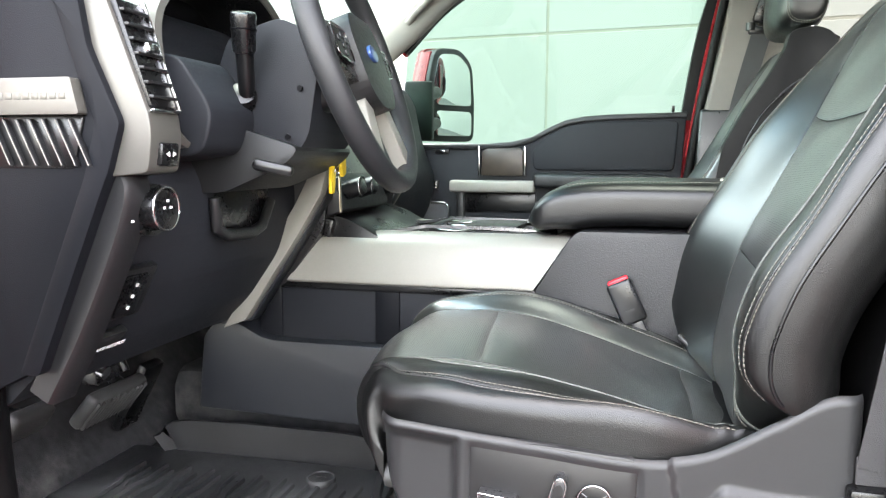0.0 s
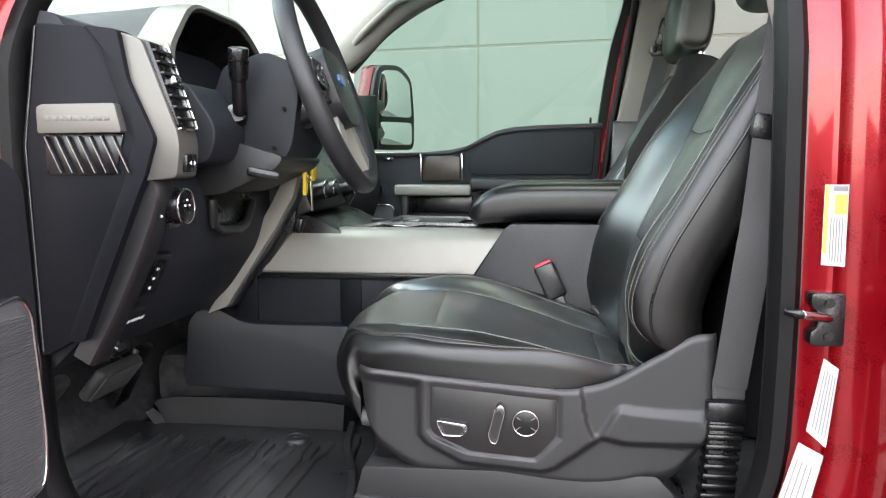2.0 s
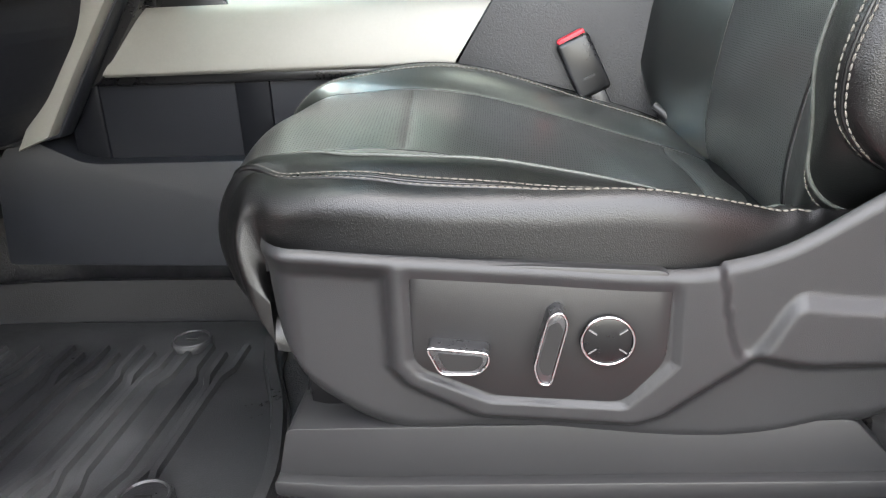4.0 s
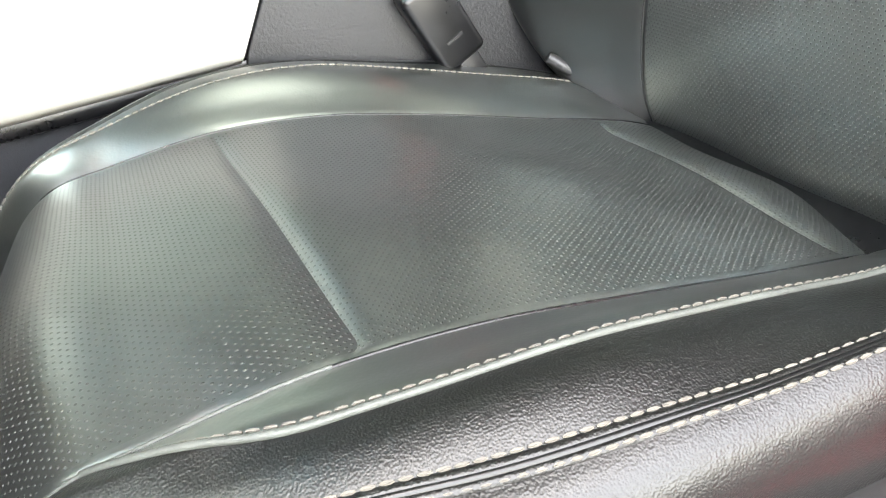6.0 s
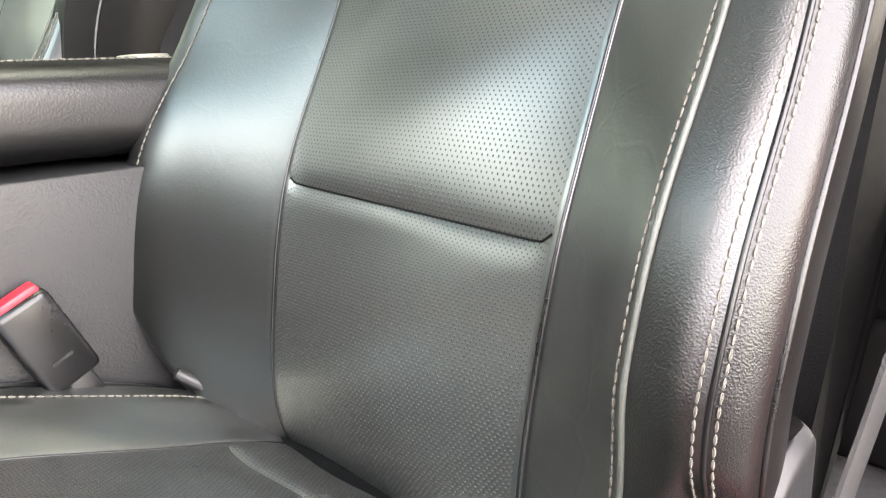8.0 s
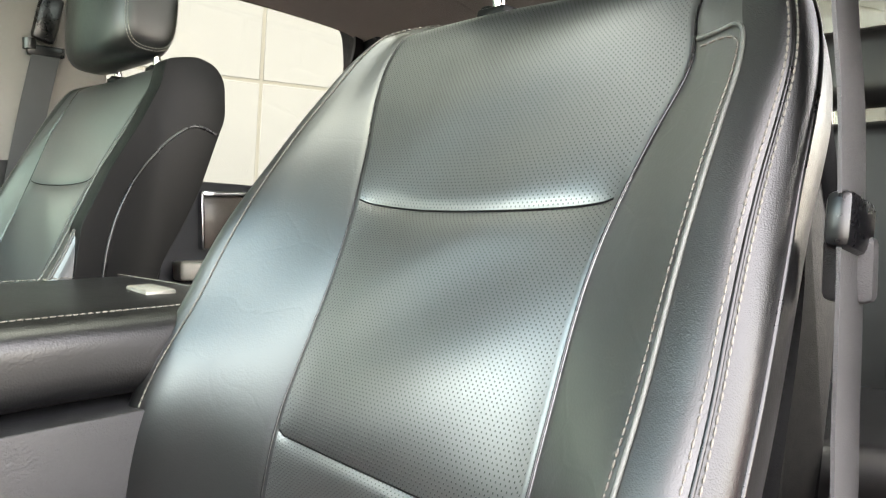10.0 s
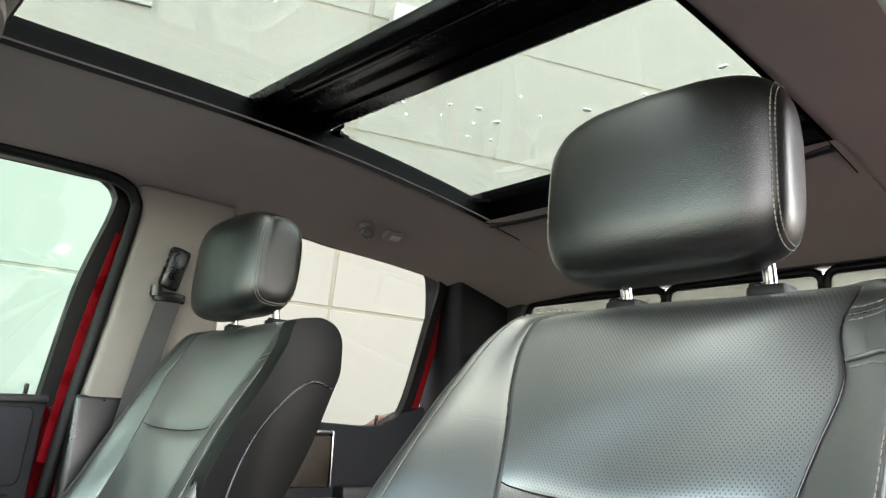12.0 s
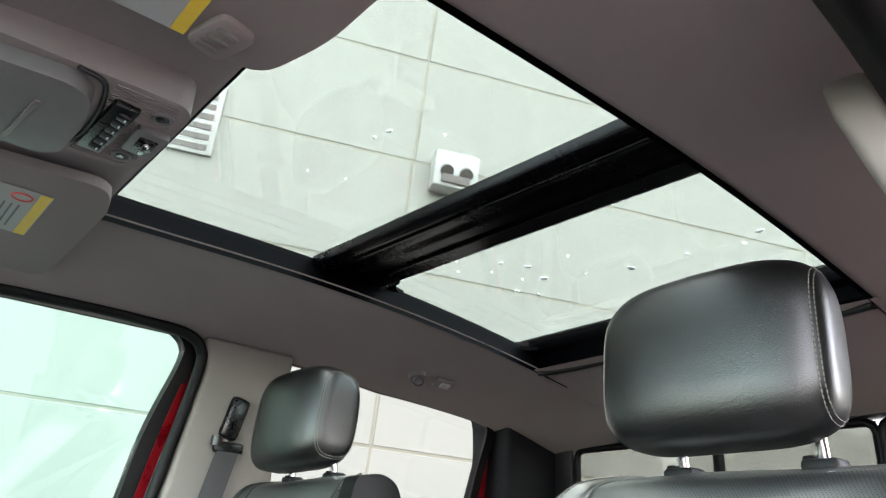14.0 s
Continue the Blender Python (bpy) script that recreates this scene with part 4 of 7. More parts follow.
    part("switch_face", prism([(mid[0] + (x - mid[0]) * 0.74, mid[1] + (z - mid[1]) * 0.74 + zc) for x, z in rounded(sw, 0.004, 3)], "y", yo(0.2706), yo(0.262), 0.0005, 1), PLATE, knob)
    tube("switch_rim", [(x, yo(0.2705), z + zc) for x, z in rounded(sw, 0.005, 4)], 0.0011, CHROME, knob, "chrome rim", closed=True, n=8)
    bm = rod((0.208, yo(0.245), zc + 0.190), (0.208, yo(0.256), zc + 0.190), 0.0185, n=36, bevel=0.002)
    knob = part("lumbar_control", bm, SMOOTH, seat)
    tube("lumbar_ring", [(0.208 + 0.0190 * math.cos(k * math.pi / 24), yo(0.256), zc + 0.190 + 0.0190 * math.sin(k * math.pi / 24)) for k in range(48)], 0.0013, CHROME, knob, "chrome ring", closed=True, n=8)
    for a in (35, 145, 215, 325):
        c, s = math.cos(radians(a)), math.sin(radians(a))
        part("control_mark", box((0.208 + 0.0135 * c, yo(0.2565), zc + 0.190 + 0.0135 * s), (0.007, 0.001, 0.0012), 0, rot=(0, -a, 0)), CHROME, knob)
    # base under the cushion and the riser trim along the sill
    part("seat_base", box((0.19, yc, zc + 0.15), (0.46, 0.40, 0.16), 0.02), SMOOTH, seat)
    bm = prism(rounded([(-0.062, 0.035), (-0.046, 0.102), (0.40, 0.112), (0.455, 0.052)], 0.006, 3), "y", yo(0.238), yo(0.16), 0.005, 2)
    part("riser_trim", bm, SHIELD, seat)
    bm = prism(rounded([(-0.058, 0.046), (-0.058, 0.060), (0.0, 0.056), (0.452, 0.066), (0.460, 0.050), (0.0, 0.040)], 0.004, 2), "y", yo(0.250), yo(0.23), 0.004, 2)
    part("riser_lip", bm, SHIELD, seat)
    for x in (0.0, 0.36):
        for s in (-1, 1):
            part("seat_track", box((x + 0.04, yc + s * 0.15, zc / 2 + 0.035), (0.10, 0.05, 0.075 + zc), 0.005), SMOOTH, seat)
    return seat


driver_seat = make_seat("driver_seat", 1, -0.44, 0.0, "black leather bucket seat with perforated inserts and pale stitching, worn", True)
passenger_seat = make_seat("passenger_seat", -1, 0.455, 0.035, "black leather front passenger seat with pale stitching", False)

# rounded inner side of the passenger backrest, above its hard shell
edge = [(0.463, 0.675), (0.506, 0.742), (0.536, 0.798), (0.544, 0.834), (0.591, 0.842), (0.620, 0.832), (0.634, 0.810), (0.634, 0.756), (0.622, 0.728),
        (0.592, 0.650), (0.566, 0.600), (0.535, 0.55), (0.515, 0.50), (0.490, 0.40), (0.47, 0.27), (0.41, 0.27), (0.400, 0.45), (0.424, 0.600)]
part("backrest_side", prism(rounded(edge, 0.012, 3), "y", 0.170, 0.208, 0.016, 4), MATT_SHADED_LEATHER, passenger_seat, "smooth black leather backrest side")
tube("side_seam", smoothline([(0.622, 0.1705, 0.730), (0.596, 0.1692, 0.740), (0.572, 0.1692, 0.737), (0.533, 0.1692, 0.707), (0.488, 0.1692, 0.650), (0.455, 0.1692, 0.560), (0.44, 0.1692, 0.42)], 8), 0.0022, SMOOTH, passenger_seat)
trim_line = smoothline([(0.407, 0.1757, 0.46), (0.416, 0.1757, 0.53), (0.429, 0.1757, 0.592), (0.450, 0.1757, 0.640), (0.470, 0.1757, 0.676), (0.513, 0.1757, 0.743), (0.542, 0.1757, 0.797), (0.550, 0.1757, 0.826)], 16)
stitches("side_stitches", lambda k: trim_line[k], range(len(trim_line)), THREAD, passenger_seat)

# ---- roof, pillars, glass ----
def lerp(a, b, t):
    return a + (b - a) * t


LIP = table((-0.3, 1.185), (-0.05, 1.208), (0.13, 1.215), (0.65, 1.213), (0.9, 1.196), (1.16, 1.166), (1.35, 1.135), (1.66, 1.06))
EDGE = 0.390


def roof_z(x, y):
    return LIP(x) - (0.058 - 0.030 * min(1, max(0, (x - 1.0) / 0.35))) * max(0, (abs(y) - EDGE) / 0.41) ** 2.0


liner = thing("ceiling", "taupe cloth headliner with a twin-pane roof opening", "ceiling", at=(0.6, 0, 1.25), kind="structure")
for s in (-1, 1):
    patch("side_liner", lambda u, v: (v, s * lerp(EDGE, 0.80, u), roof_z(v, lerp(EDGE, 0.80, u)) + 0.010 * (1 - min(1, u * 18)) ** 2),
          [0, 0.006, 0.013, 0.02, 0.03, 0.045, 0.06] + spread(0.09, 1, 22), spread(-0.20, 1.66, 60), LINER, liner, "taupe cloth side of the headliner")
patch("front_liner", lambda u, v: (v, u, roof_z(v, u) + 0.010 * max(0, (v - 0.105) / 0.022) ** 2), spread(-EDGE - 0.014, EDGE + 0.014, 30), spread(-0.24, 0.10, 16) + [0.106, 0.112, 0.118, 0.123, 0.127], LINER, liner)
patch("rear_liner", lambda u, v: (v, u, roof_z(v, u)), spread(-EDGE - 0.014, EDGE + 0.014, 30), spread(1.175, 1.66, 20), LINER, liner)

sunroof = thing("panoramic_sunroof", "twin-pane glass sunroof with gloss black rails and water drops", "sunroof", at=(0.7, 0, 1.27))


def glass_z(x):
    return LIP(x) + 0.060


def roof_sheet(name, x0, x1, half, lift, mat, label=""):
    v = [(x, k * half, glass_z(x) + lift + h) for h in (0, 0.005) for x in spread(x0, x1, 12) for k in (-1, 1)]
    f = []
    for base in (0, 24):
        f += [(base + 2 * i, base + 2 * i + 1, base + 2 * i + 3, base + 2 * i + 2) for i in range(11)]
    return raw(name, v, f, mat, sunroof, label)


roof_sheet("front_pane", 0.10, 0.62, 0.46, 0.006, GLASS_ROOF, "clear glass pane")
roof_sheet("rear_pane", 0.68, 1.26, 0.46, 0.006, GLASS_ROOF, "clear glass pane")
steps = [(0.391, -0.003), (0.395, 0.018), (0.403, 0.020), (0.405, 0.034), (0.412, 0.036), (0.4135, 0.050), (0.418, 0.052), (0.420, 0.062), (0.66, 0.068)]
for s in (-1, 1):
    xs = spread(0.10, 1.30, 30)
    for k in range(len(steps) - 1):
        (y0, z0), (y1, z1) = steps[k], steps[k + 1]
        v = [(x, s * y, LIP(x) + z) for x in xs for y, z in ((y0, z0), (y1, z1))]
        f = [(2 * i, 2 * i + 1, 2 * i + 3, 2 * i + 2) for i in range(len(xs) - 1)]
        raw("side_rail" if k % 2 == 0 else "rail_track", v, f, RAIL, sunroof)
    for x, dx in ((0.742, 1), (1.192, -1)):
        pts = [(x, s * 0.420)] + [(x + dx * 0.045 * (1 - math.sin(k * math.pi / 16)), s * (0.420 - 0.045 * (1 - math.cos(k * math.pi / 16)))) for k in range(9)]
        part("pane_corner", prism(pts, "z", glass_z(x) - 0.004, glass_z(x) + 0.004, 0), RAIL, sunroof)
SKEW = Matrix(((1, -0.045, 0, 0), (0, 1, 0, 0), (0, 0, 1, 0), (0, 0, 0, 1)))
bm = prism([(0.568, 1.282), (0.572, 1.262), (0.588, 1.256), (0.612, 1.256), (0.622, 1.264), (0.640, 1.264), (0.652, 1.258), (0.735, 1.258), (0.748, 1.264), (0.750, 1.282)], "y", -0.42, 0.42, 0.002)
bmesh.ops.transform(bm, matrix=SKEW, verts=bm.verts)
part("cross_beam", bm, BEAM, sunroof, "gloss black cross beam between the panes")
for x in (0.601, 0.690):
    bm = box((x, 0, 1.255), (0.006, 0.82, 0.006), 0.001)
    bmesh.ops.transform(bm, matrix=SKEW, verts=bm.verts)
    part("beam_ridge", bm, BEAM, sunroof)
bm = prism([(1.186, 1.245), (1.190, 1.215), (1.20, 1.205), (1.205, 1.180), (1.215, 1.165), (1.45, 1.16), (1.45, 1.29), (1.25, 1.26)], "y", -0.42, 0.42, 0.002)
part("rear_frame", bm, RAIL, sunroof)
part("front_frame", prism([(0.05, 1.285), (0.05, 1.225), (0.128, 1.222), (0.130, 1.270), (0.10, 1.285)], "y", -0.42, 0.42, 0.002), RAIL, sunroof)
v, f = sweep(smoothline([(1.196, -0.39, 1.158), (1.212, -0.30, 1.160), (1.216, 0, 1.162), (1.212, 0.30, 1.160), (1.196, 0.39, 1.158)], 6), circle(0.010, 10, 0.007), (0, 0, 1))
raw("shade_edge", v, f, PLASTIC, sunroof, "grey sunshade edge")
rng = random.Random(5)
for x, y, r in [(0.74, 0.26, 0.006), (0.87, 0.117, 0.008), (0.93, 0.128, 0.009), (0.944, 0.22, 0.008), (0.99, -0.045, 0.010), (1.0, -0.161, 0.006), (0.996, -0.305, 0.009),
                (0.826, 0.15, 0.006), (0.80, 0.25, 0.005), (0.98, 0.19, 0.005), (0.763, 0.214, 0.004), (1.02, -0.263, 0.005), (0.385, -0.07, 0.006), (0.38, -0.04, 0.004),
                (0.844, 0.195, 0.004), (0.907, 0.168, 0.004), (0.96, 0.042, 0.005), (0.42, 0.10, 0.003), (0.36, 0.12, 0.003), (0.45, -0.12, 0.003), (0.88, 0.02, 0.003)]:
    bm = bmesh.new()
    bmesh.ops.create_uvsphere(bm, u_segments=12, v_segments=8, radius=1)
    bmesh.ops.transform(bm, matrix=pose(x, y, glass_z(x) + 0.0125, 0, 0, rng.uniform(0, 180)) @ Matrix.Diagonal((r, r * rng.uniform(0.45, 0.8), 0.0025, 1)), verts=bm.verts)
    part("water_drop", bm, DROP, sunroof)

# outer roof skin
for c, d in (((0.72, 0.73, 1.30), (1.95, 0.22, 0.03)), ((0.72, -0.73, 1.30), (1.95, 0.22, 0.03)), ((-0.09, 0, 1.30), (0.30, 1.30, 0.03)), ((1.60, 0, 1.28), (0.28, 1.30, 0.03))):
    part("roof_skin", box(c, d, 0.012), RED, cab, "ruby red roof skin")
# Unseen filler added to keep sky light out of the roof gap.
part("roof_gap_filler", box((1.385, 0, 1.287), (0.15, 1.30, 0.03), 0.004), SEAL, cab)
for s in (-1, 1):
    v, f = sweep(smoothline([(-0.22, s * 0.825, 1.20), (0.1, s * 0.82, 1.25), (0.7, s * 0.82, 1.26), (1.4, s * 0.82, 1.24), (1.68, s * 0.80, 1.17)], 6), circle(0.055, 10, 0.08), (0, 0, 1))
    raw("roof_rail", v, f, RED, cab)

# windscreen and front pillars
wind = thing("windscreen", "large raked windscreen with a blue shade band", "windscreen", at=(-0.6, 0, 0.8), kind="structure")
for nm, a, b, mat in (("windscreen_glass", 0.0, 0.86, GLASS_WIND), ("shade_band", 0.86, 1.0, GLASS_BAND)):
    patch(nm, lambda u, v: (lerp(-1.03, -0.22, v) - 0.10 * (1 - u * u) * (1 - 0.4 * v), u * lerp(0.80, 0.70, v), lerp(0.74, 1.245, v) + 0.01 * (1 - u * u)), spread(-1, 1, 20), spread(a, b, 10), mat, wind)
for s in (-1, 1):
    v, f = sweep(smoothline([(-0.92, s * 0.82, 0.68), (-0.66, s * 0.80, 0.835), (-0.485, s * 0.785, 0.955), (-0.30, s * 0.765, 1.105), (-0.16, s * 0.750, 1.172)], 8), circle(0.056, 14, 0.032), (0, 1, 0))
    pillar = raw("pillar_trim", v, f, PILLAR, cab, "pale grey front pillar trim")
    v, f = sweep(smoothline([(-0.44, s * 0.755, 0.985), (-0.40, s * 0.735, 1.02), (-0.30, s * 0.720, 1.10), (-0.25, s * 0.725, 1.12)], 6), circle(0.012, 8, 0.012), (0, 1, 0))
    raw("grab_handle", v, f, PILLAR, pillar)

# middle pillars
for s in (-1, 1):
    edge = [(0.520, 0.70), (0.49, 0.86), (0.472, 1.03), (0.490, 1.11), (0.53, 1.165)] if s < 0 else [(0.434, 0.692), (0.466, 0.857), (0.502, 1.09), (0.49, 1.165)]
    bm = prism(edge + [(0.72, 1.165), (0.70, 1.0), (0.705, 0.70)], "y", s * 0.755, s * (0.80 if s < 0 else 0.90), 0.012, 3)
    for vert in bm.verts:
        vert.co.y -= s * max(0, vert.co.z - 0.74) * (0.35 if s < 0 else 0.0)
    part("pillar_trim", bm, PILLAR, cab, "pale grey middle pillar trim")
    bm = prism([(0.535 if s < 0 else 0.40, -0.02), (0.535 if s < 0 else 0.425, 0.715), (0.705, 0.715), (0.72, -0.02)], "y", s * 0.752, s * 0.80, 0.01, 3)
    part("lower_pillar_trim", bm, SMOOTH, cab)
    bm = prism([(1.42, 0.2), (1.435, 1.05), (1.43, 1.115), (1.40, 1.17), (1.68, 1.14), (1.68, 0.2)], "y", s * 0.735, s * 0.90, 0.012, 3)
    part("rear_pillar_trim", bm, END_TRIM, cab, "black rear pillar trim")

# belts on the middle pillars
def strap(name, pts, width, parent, along=(1, 0, 0), mat=WEB, label=""):
    P = smoothline(pts, 6)
    v, f = sweep(P, [(-0.0012, -width / 2), (0.0012, -width / 2), (0.0012, width / 2), (-0.0012, width / 2)], along)
    return raw(name, v, f, mat, parent, label, sharp=30)


belt = thing("driver_seat_belt", "black woven seat belt with a hanging tongue and ribbed boot", "seat belt", at=(0.5, -0.7, 0.0), group="front seat belts")
strap("webbing", [(0.575, -0.712, 1.03), (0.551, -0.697, 0.81), (0.535, -0.709, 0.670), (0.520, -0.715, 0.51), (0.508, -0.716, 0.42), (0.494, -0.690, 0.255)], 0.047, belt, label="black woven webbing")
part("anchor_cover", box((0.575, -0.742, 1.03), (0.05, 0.02, 0.10), 0.008, rot=(0, 8, 0)), SMOOTH, belt)
part("tongue", box((0.530, -0.711, 0.618), (0.052, 0.016, 0.034), 0.006, rot=(0, 10, 0)), SMOOTH, belt)
part("tongue_plate", box((0.526, -0.711, 0.578), (0.020, 0.003, 0.040), 0.001, rot=(0, 10, 0)), CHROME, belt, "bright metal tongue")
part("webbing_loop", box((0.543, -0.708, 0.591), (0.012, 0.03, 0.04), 0.005), WEB, belt)
part("boot_top", box((0.489, -0.687, 0.222), (0.052, 0.034, 0.030), 0.004), SMOOTH, belt)
part("webbing_patch", box((0.494, -0.6855, 0.252), (0.045, 0.006, 0.030), 0.002), WEB, belt)
for k in range(11):
    part("boot_rib", box((0.489 - k * 0.0012, -0.687, 0.200 - k * 0.0145), (0.048, 0.036, 0.0095), 0.003), SMOOTH, belt)
part("boot_core", box((0.486, -0.687, 0.125), (0.040, 0.028, 0.17), 0.003), SMOOTH, belt)
part("boot_base", box((0.48, -0.687, 0.012), (0.05, 0.04, 0.07), 0.004), SMOOTH, belt)
belt = thing("passenger_seat_belt", "black seat belt hanging from the pale pillar", "seat belt", at=(0.55, 0.73, 0.0), group="front seat belts")
part("anchor_cover", box((0.582, 0.745, 0.99), (0.045, 0.024, 0.095), 0.010, rot=(0, 14, 0)), SMOOTH, belt)
bm = box((0.575, 0.738, 0.925), (0.070, 0.016, 0.022), 0.006)
rod((0.545, 0.735, 0.925), (0.545, 0.735, 0.945), 0.012, bm=bm)
part("belt_guide", bm, SMOOTH, belt)
strap("webbing", [(0.575, 0.735, 0.92), (0.545, 0.728, 0.80), (0.515, 0.72, 0.66), (0.48, 0.715, 0.45), (0.47, 0.715, 0.02)], 0.05, belt, label="dark woven webbing")

# coat hook and reading lamp over the passenger side
hook = thing("coat_hook", "small folded coat hook on the headliner", "coat hook", at=(0.985, 0.61, 1.14))
bm = rod((0.985, 0.612, 1.150), (0.985, 0.606, 1.136), 0.022, n=18, bevel=0.003)
part("hook_plate", bm, CONSOLE_GREY, hook, "grey hook plate")
tube("hook_loop", [(0.985 + 0.016 * math.cos(k * math.pi / 9), 0.603 - 0.003 * math.sin(k * math.pi / 9), 1.134 - 0.004 + 0.010 * math.sin(k * math.pi / 9)) for k in range(18)], 0.003, SWITCH_METAL, hook, closed=True)
lamp = thing("reading_lamp", "small rectangular reading lamp on the headliner", "ceiling lamp", at=(1.07, 0.6, 1.14))
part("lamp_frame", box((1.068, 0.602, 1.140), (0.062, 0.030, 0.014), 0.005, rot=(-28, 0, 0)), CONSOLE_GREY, lamp)
part("lamp_lens", box((1.068, 0.600, 1.134), (0.030, 0.018, 0.008), 0.003, rot=(-28, 0, 0)), WHITE_METAL, lamp, "pale lens")

# visors and overhead console
def make_visor(name, s, label):
    v = thing(name, label, "sun visor", at=(0.03, s * 0.4, 1.19), group="sun visors")
    poly = rounded([(-0.10, 0.225), (0.095, 0.20), (0.118, 0.28), (0.122, 0.66), (0.09, 0.70), (-0.10, 0.70)] if s > 0 else [(-0.10, 0.225), (0.125, 0.20), (0.150, 0.30), (0.150, 0.66), (0.11, 0.70), (-0.10, 0.70)], 0.035, 5)
    part("visor_board", prism([(x, s * y) for x, y in poly], "z", 1.183, 1.199, 0.006, 3), VISOR, v, "taupe vinyl visor board")
    part("visor_arm", rod((-0.105, s * 0.20, 1.20), (-0.105, s * 0.70, 1.20), 0.006), VISOR, v)
    for y in (0.24, 0.66):
        part("visor_mount", box((-0.105, s * y, 1.21), (0.03, 0.03, 0.03), 0.006), VISOR, v)
    return v


visor = make_visor("passenger_visor", 1, "taupe sun visor with a warning label, folded up")
lab = part("warning_label", box((0.000, 0.385, 1.1815), (0.085, 0.190, 0.001), 0), PAPER, visor, "white and yellow warning label")
part("label_band", box((0.033, 0.385, 1.1806), (0.016, 0.188, 0.001), 0), LABEL_YELLOW, lab)
tube("label_ring", [(0.005 + 0.014 * math.cos(k * math.pi / 10), 0.320 + 0.014 * math.sin(k * math.pi / 10), 1.1806) for k in range(20)], 0.0016, LABEL_RED, lab, closed=True, n=6)
for k in range(7):
    part("label_line", box((0.008 - 0.010 * k, 0.405, 1.1806), (0.003, 0.10, 0.0008), 0), INK, lab)
visor = make_visor("driver_visor", -1, "taupe sun visor with garage buttons and a warning label, folded up")
bm = prism(rounded([(0.035, -0.215), (0.052, -0.275), (0.095, -0.262), (0.078, -0.200)], 0.014, 4), "z", 1.176, 1.186, 0.003)
pad = part("garage_button_pad", bm, VISOR, visor)
for k in range(3):
    part("garage_button", box((0.058 + 0.004 * k, -0.222 - 0.015 * k, 1.175), (0.024, 0.008, 0.004), 0.002, rot=(0, 0, 12)), PILLAR, pad)
lab = part("warning_label", box((-0.02, -0.25, 1.1815), (0.11, 0.07, 0.001), 0), PAPER, visor, "white and yellow warning label")
part("label_band", box((0.028, -0.25, 1.1806), (0.014, 0.068, 0.001), 0), LABEL_YELLOW, lab)

over = thing("overhead_console", "grey overhead console with glasses bin and switches", "overhead console", at=(0, 0, 1.2))
body = part("console_body", prism(rounded([(-0.19, -0.10), (0.085, -0.105), (0.100, -0.085), (0.100, 0.065), (0.085, 0.10), (-0.19, 0.105)], 0.018, 4), "z", 1.172, 1.235, 0.008, 3), VISOR, over, "taupe plastic overhead console")
for k in range(34):
    y = -0.094 + 0.0055 * k
    reach = 0.088 - max(0, abs(y + 0.01) - 0.062) * 0.35
    part("panel_rib", box(((0.012 + reach) / 2, y, 1.1715), (reach - 0.012, 0.0022, 0.0022), 0.0006, seg=1), VISOR, body)
part("glasses_bin", prism(rounded([(-0.17, -0.078), (-0.03, -0.092), (-0.004, -0.075), (0.004, 0.0), (0.0, 0.075), (-0.02, 0.094), (-0.17, 0.094)], 0.024, 5), "z", 1.152, 1.176, 0.012, 4), CONSOLE_GREY, over, "grey glasses bin lid")
part("bin_lip", box((-0.055, 0.02, 1.151), (0.006, 0.11, 0.004), 0.0015, rot=(0, 0, 6)), CONSOLE_GREY, over)
bin_v, bin_f = sweep(smoothline([(-0.03, -0.101, 1.170), (0.000, -0.090, 1.170), (0.011, -0.045, 1.170), (0.014, 0.01, 1.170), (0.009, 0.06, 1.170), (-0.008, 0.100, 1.170)], 6), circle(0.0032, 8), (0, 0, 1))
raw("bin_edge", bin_v, bin_f, PLASTIC, over)
strip_frame = part("switch_strip", box((0.031, -0.002, 1.169), (0.030, 0.130, 0.012), 0.003, rot=(0, 0, 3)), SMOOTH, over, "dark row of switches")
for k in range(6):
    part("strip_switch", box((0.034 - 0.0010 * (k - 2.5), -0.047 + 0.018 * k, 1.1615), (0.014, 0.0145, 0.006), 0.002, rot=(0, 12, 0)), PLATE, strip_frame)
    part("switch_mark", box((0.036 - 0.0010 * (k - 2.5), -0.047 + 0.018 * k, 1.1583), (0.002, 0.006, 0.0006), 0, rot=(0, 12, 0)), WHITE_MARK, strip_frame)
for x, y in ((0.074, -0.064), (0.068, 0.058)):
    tube("lamp_ring", [(x + 0.011 * math.cos(k * math.pi / 12), y + 0.011 * math.sin(k * math.pi / 12), 1.170) for k in range(24)], 0.0030, CONSOLE_GREY, over, closed=True)
    part("lamp_bulb", rod((x, y, 1.169), (x, y, 1.174), 0.0085, n=20), PLATE, over)
    part("bulb_face", rod((x - 0.002, y + 0.002, 1.1675), (x - 0.002, y + 0.002, 1.170), 0.0045, n=16), CHROME, over)
rocker = part("roof_switch", prism(rounded([(0.057, -0.034), (0.057, 0.030), (0.094, 0.034), (0.098, -0.030)], 0.006, 3), "z", 1.163, 1.174, 0.003, 2), CONSOLE_GREY, over, "grey roof switch panel")
part("switch_well", box((0.077, 0.000, 1.1625), (0.022, 0.034, 0.003), 0.001), SMOOTH, rocker)
part("switch_tab", box((0.077, 0.002, 1.159), (0.008, 0.028, 0.008), 0.003), CHROME, rocker)

# inside mirror, seen through the wheel
im = thing("inside_mirror", "dark frameless inside mirror under the windscreen header", "rear-view mirror", at=(-0.33, 0.0, 1.10))
part("mirror_head", box((-0.33, 0.0, 1.105), (0.035, 0.25, 0.065), 0.014, rot=(0, 14, 0), seg=3), SMOOTH, im)
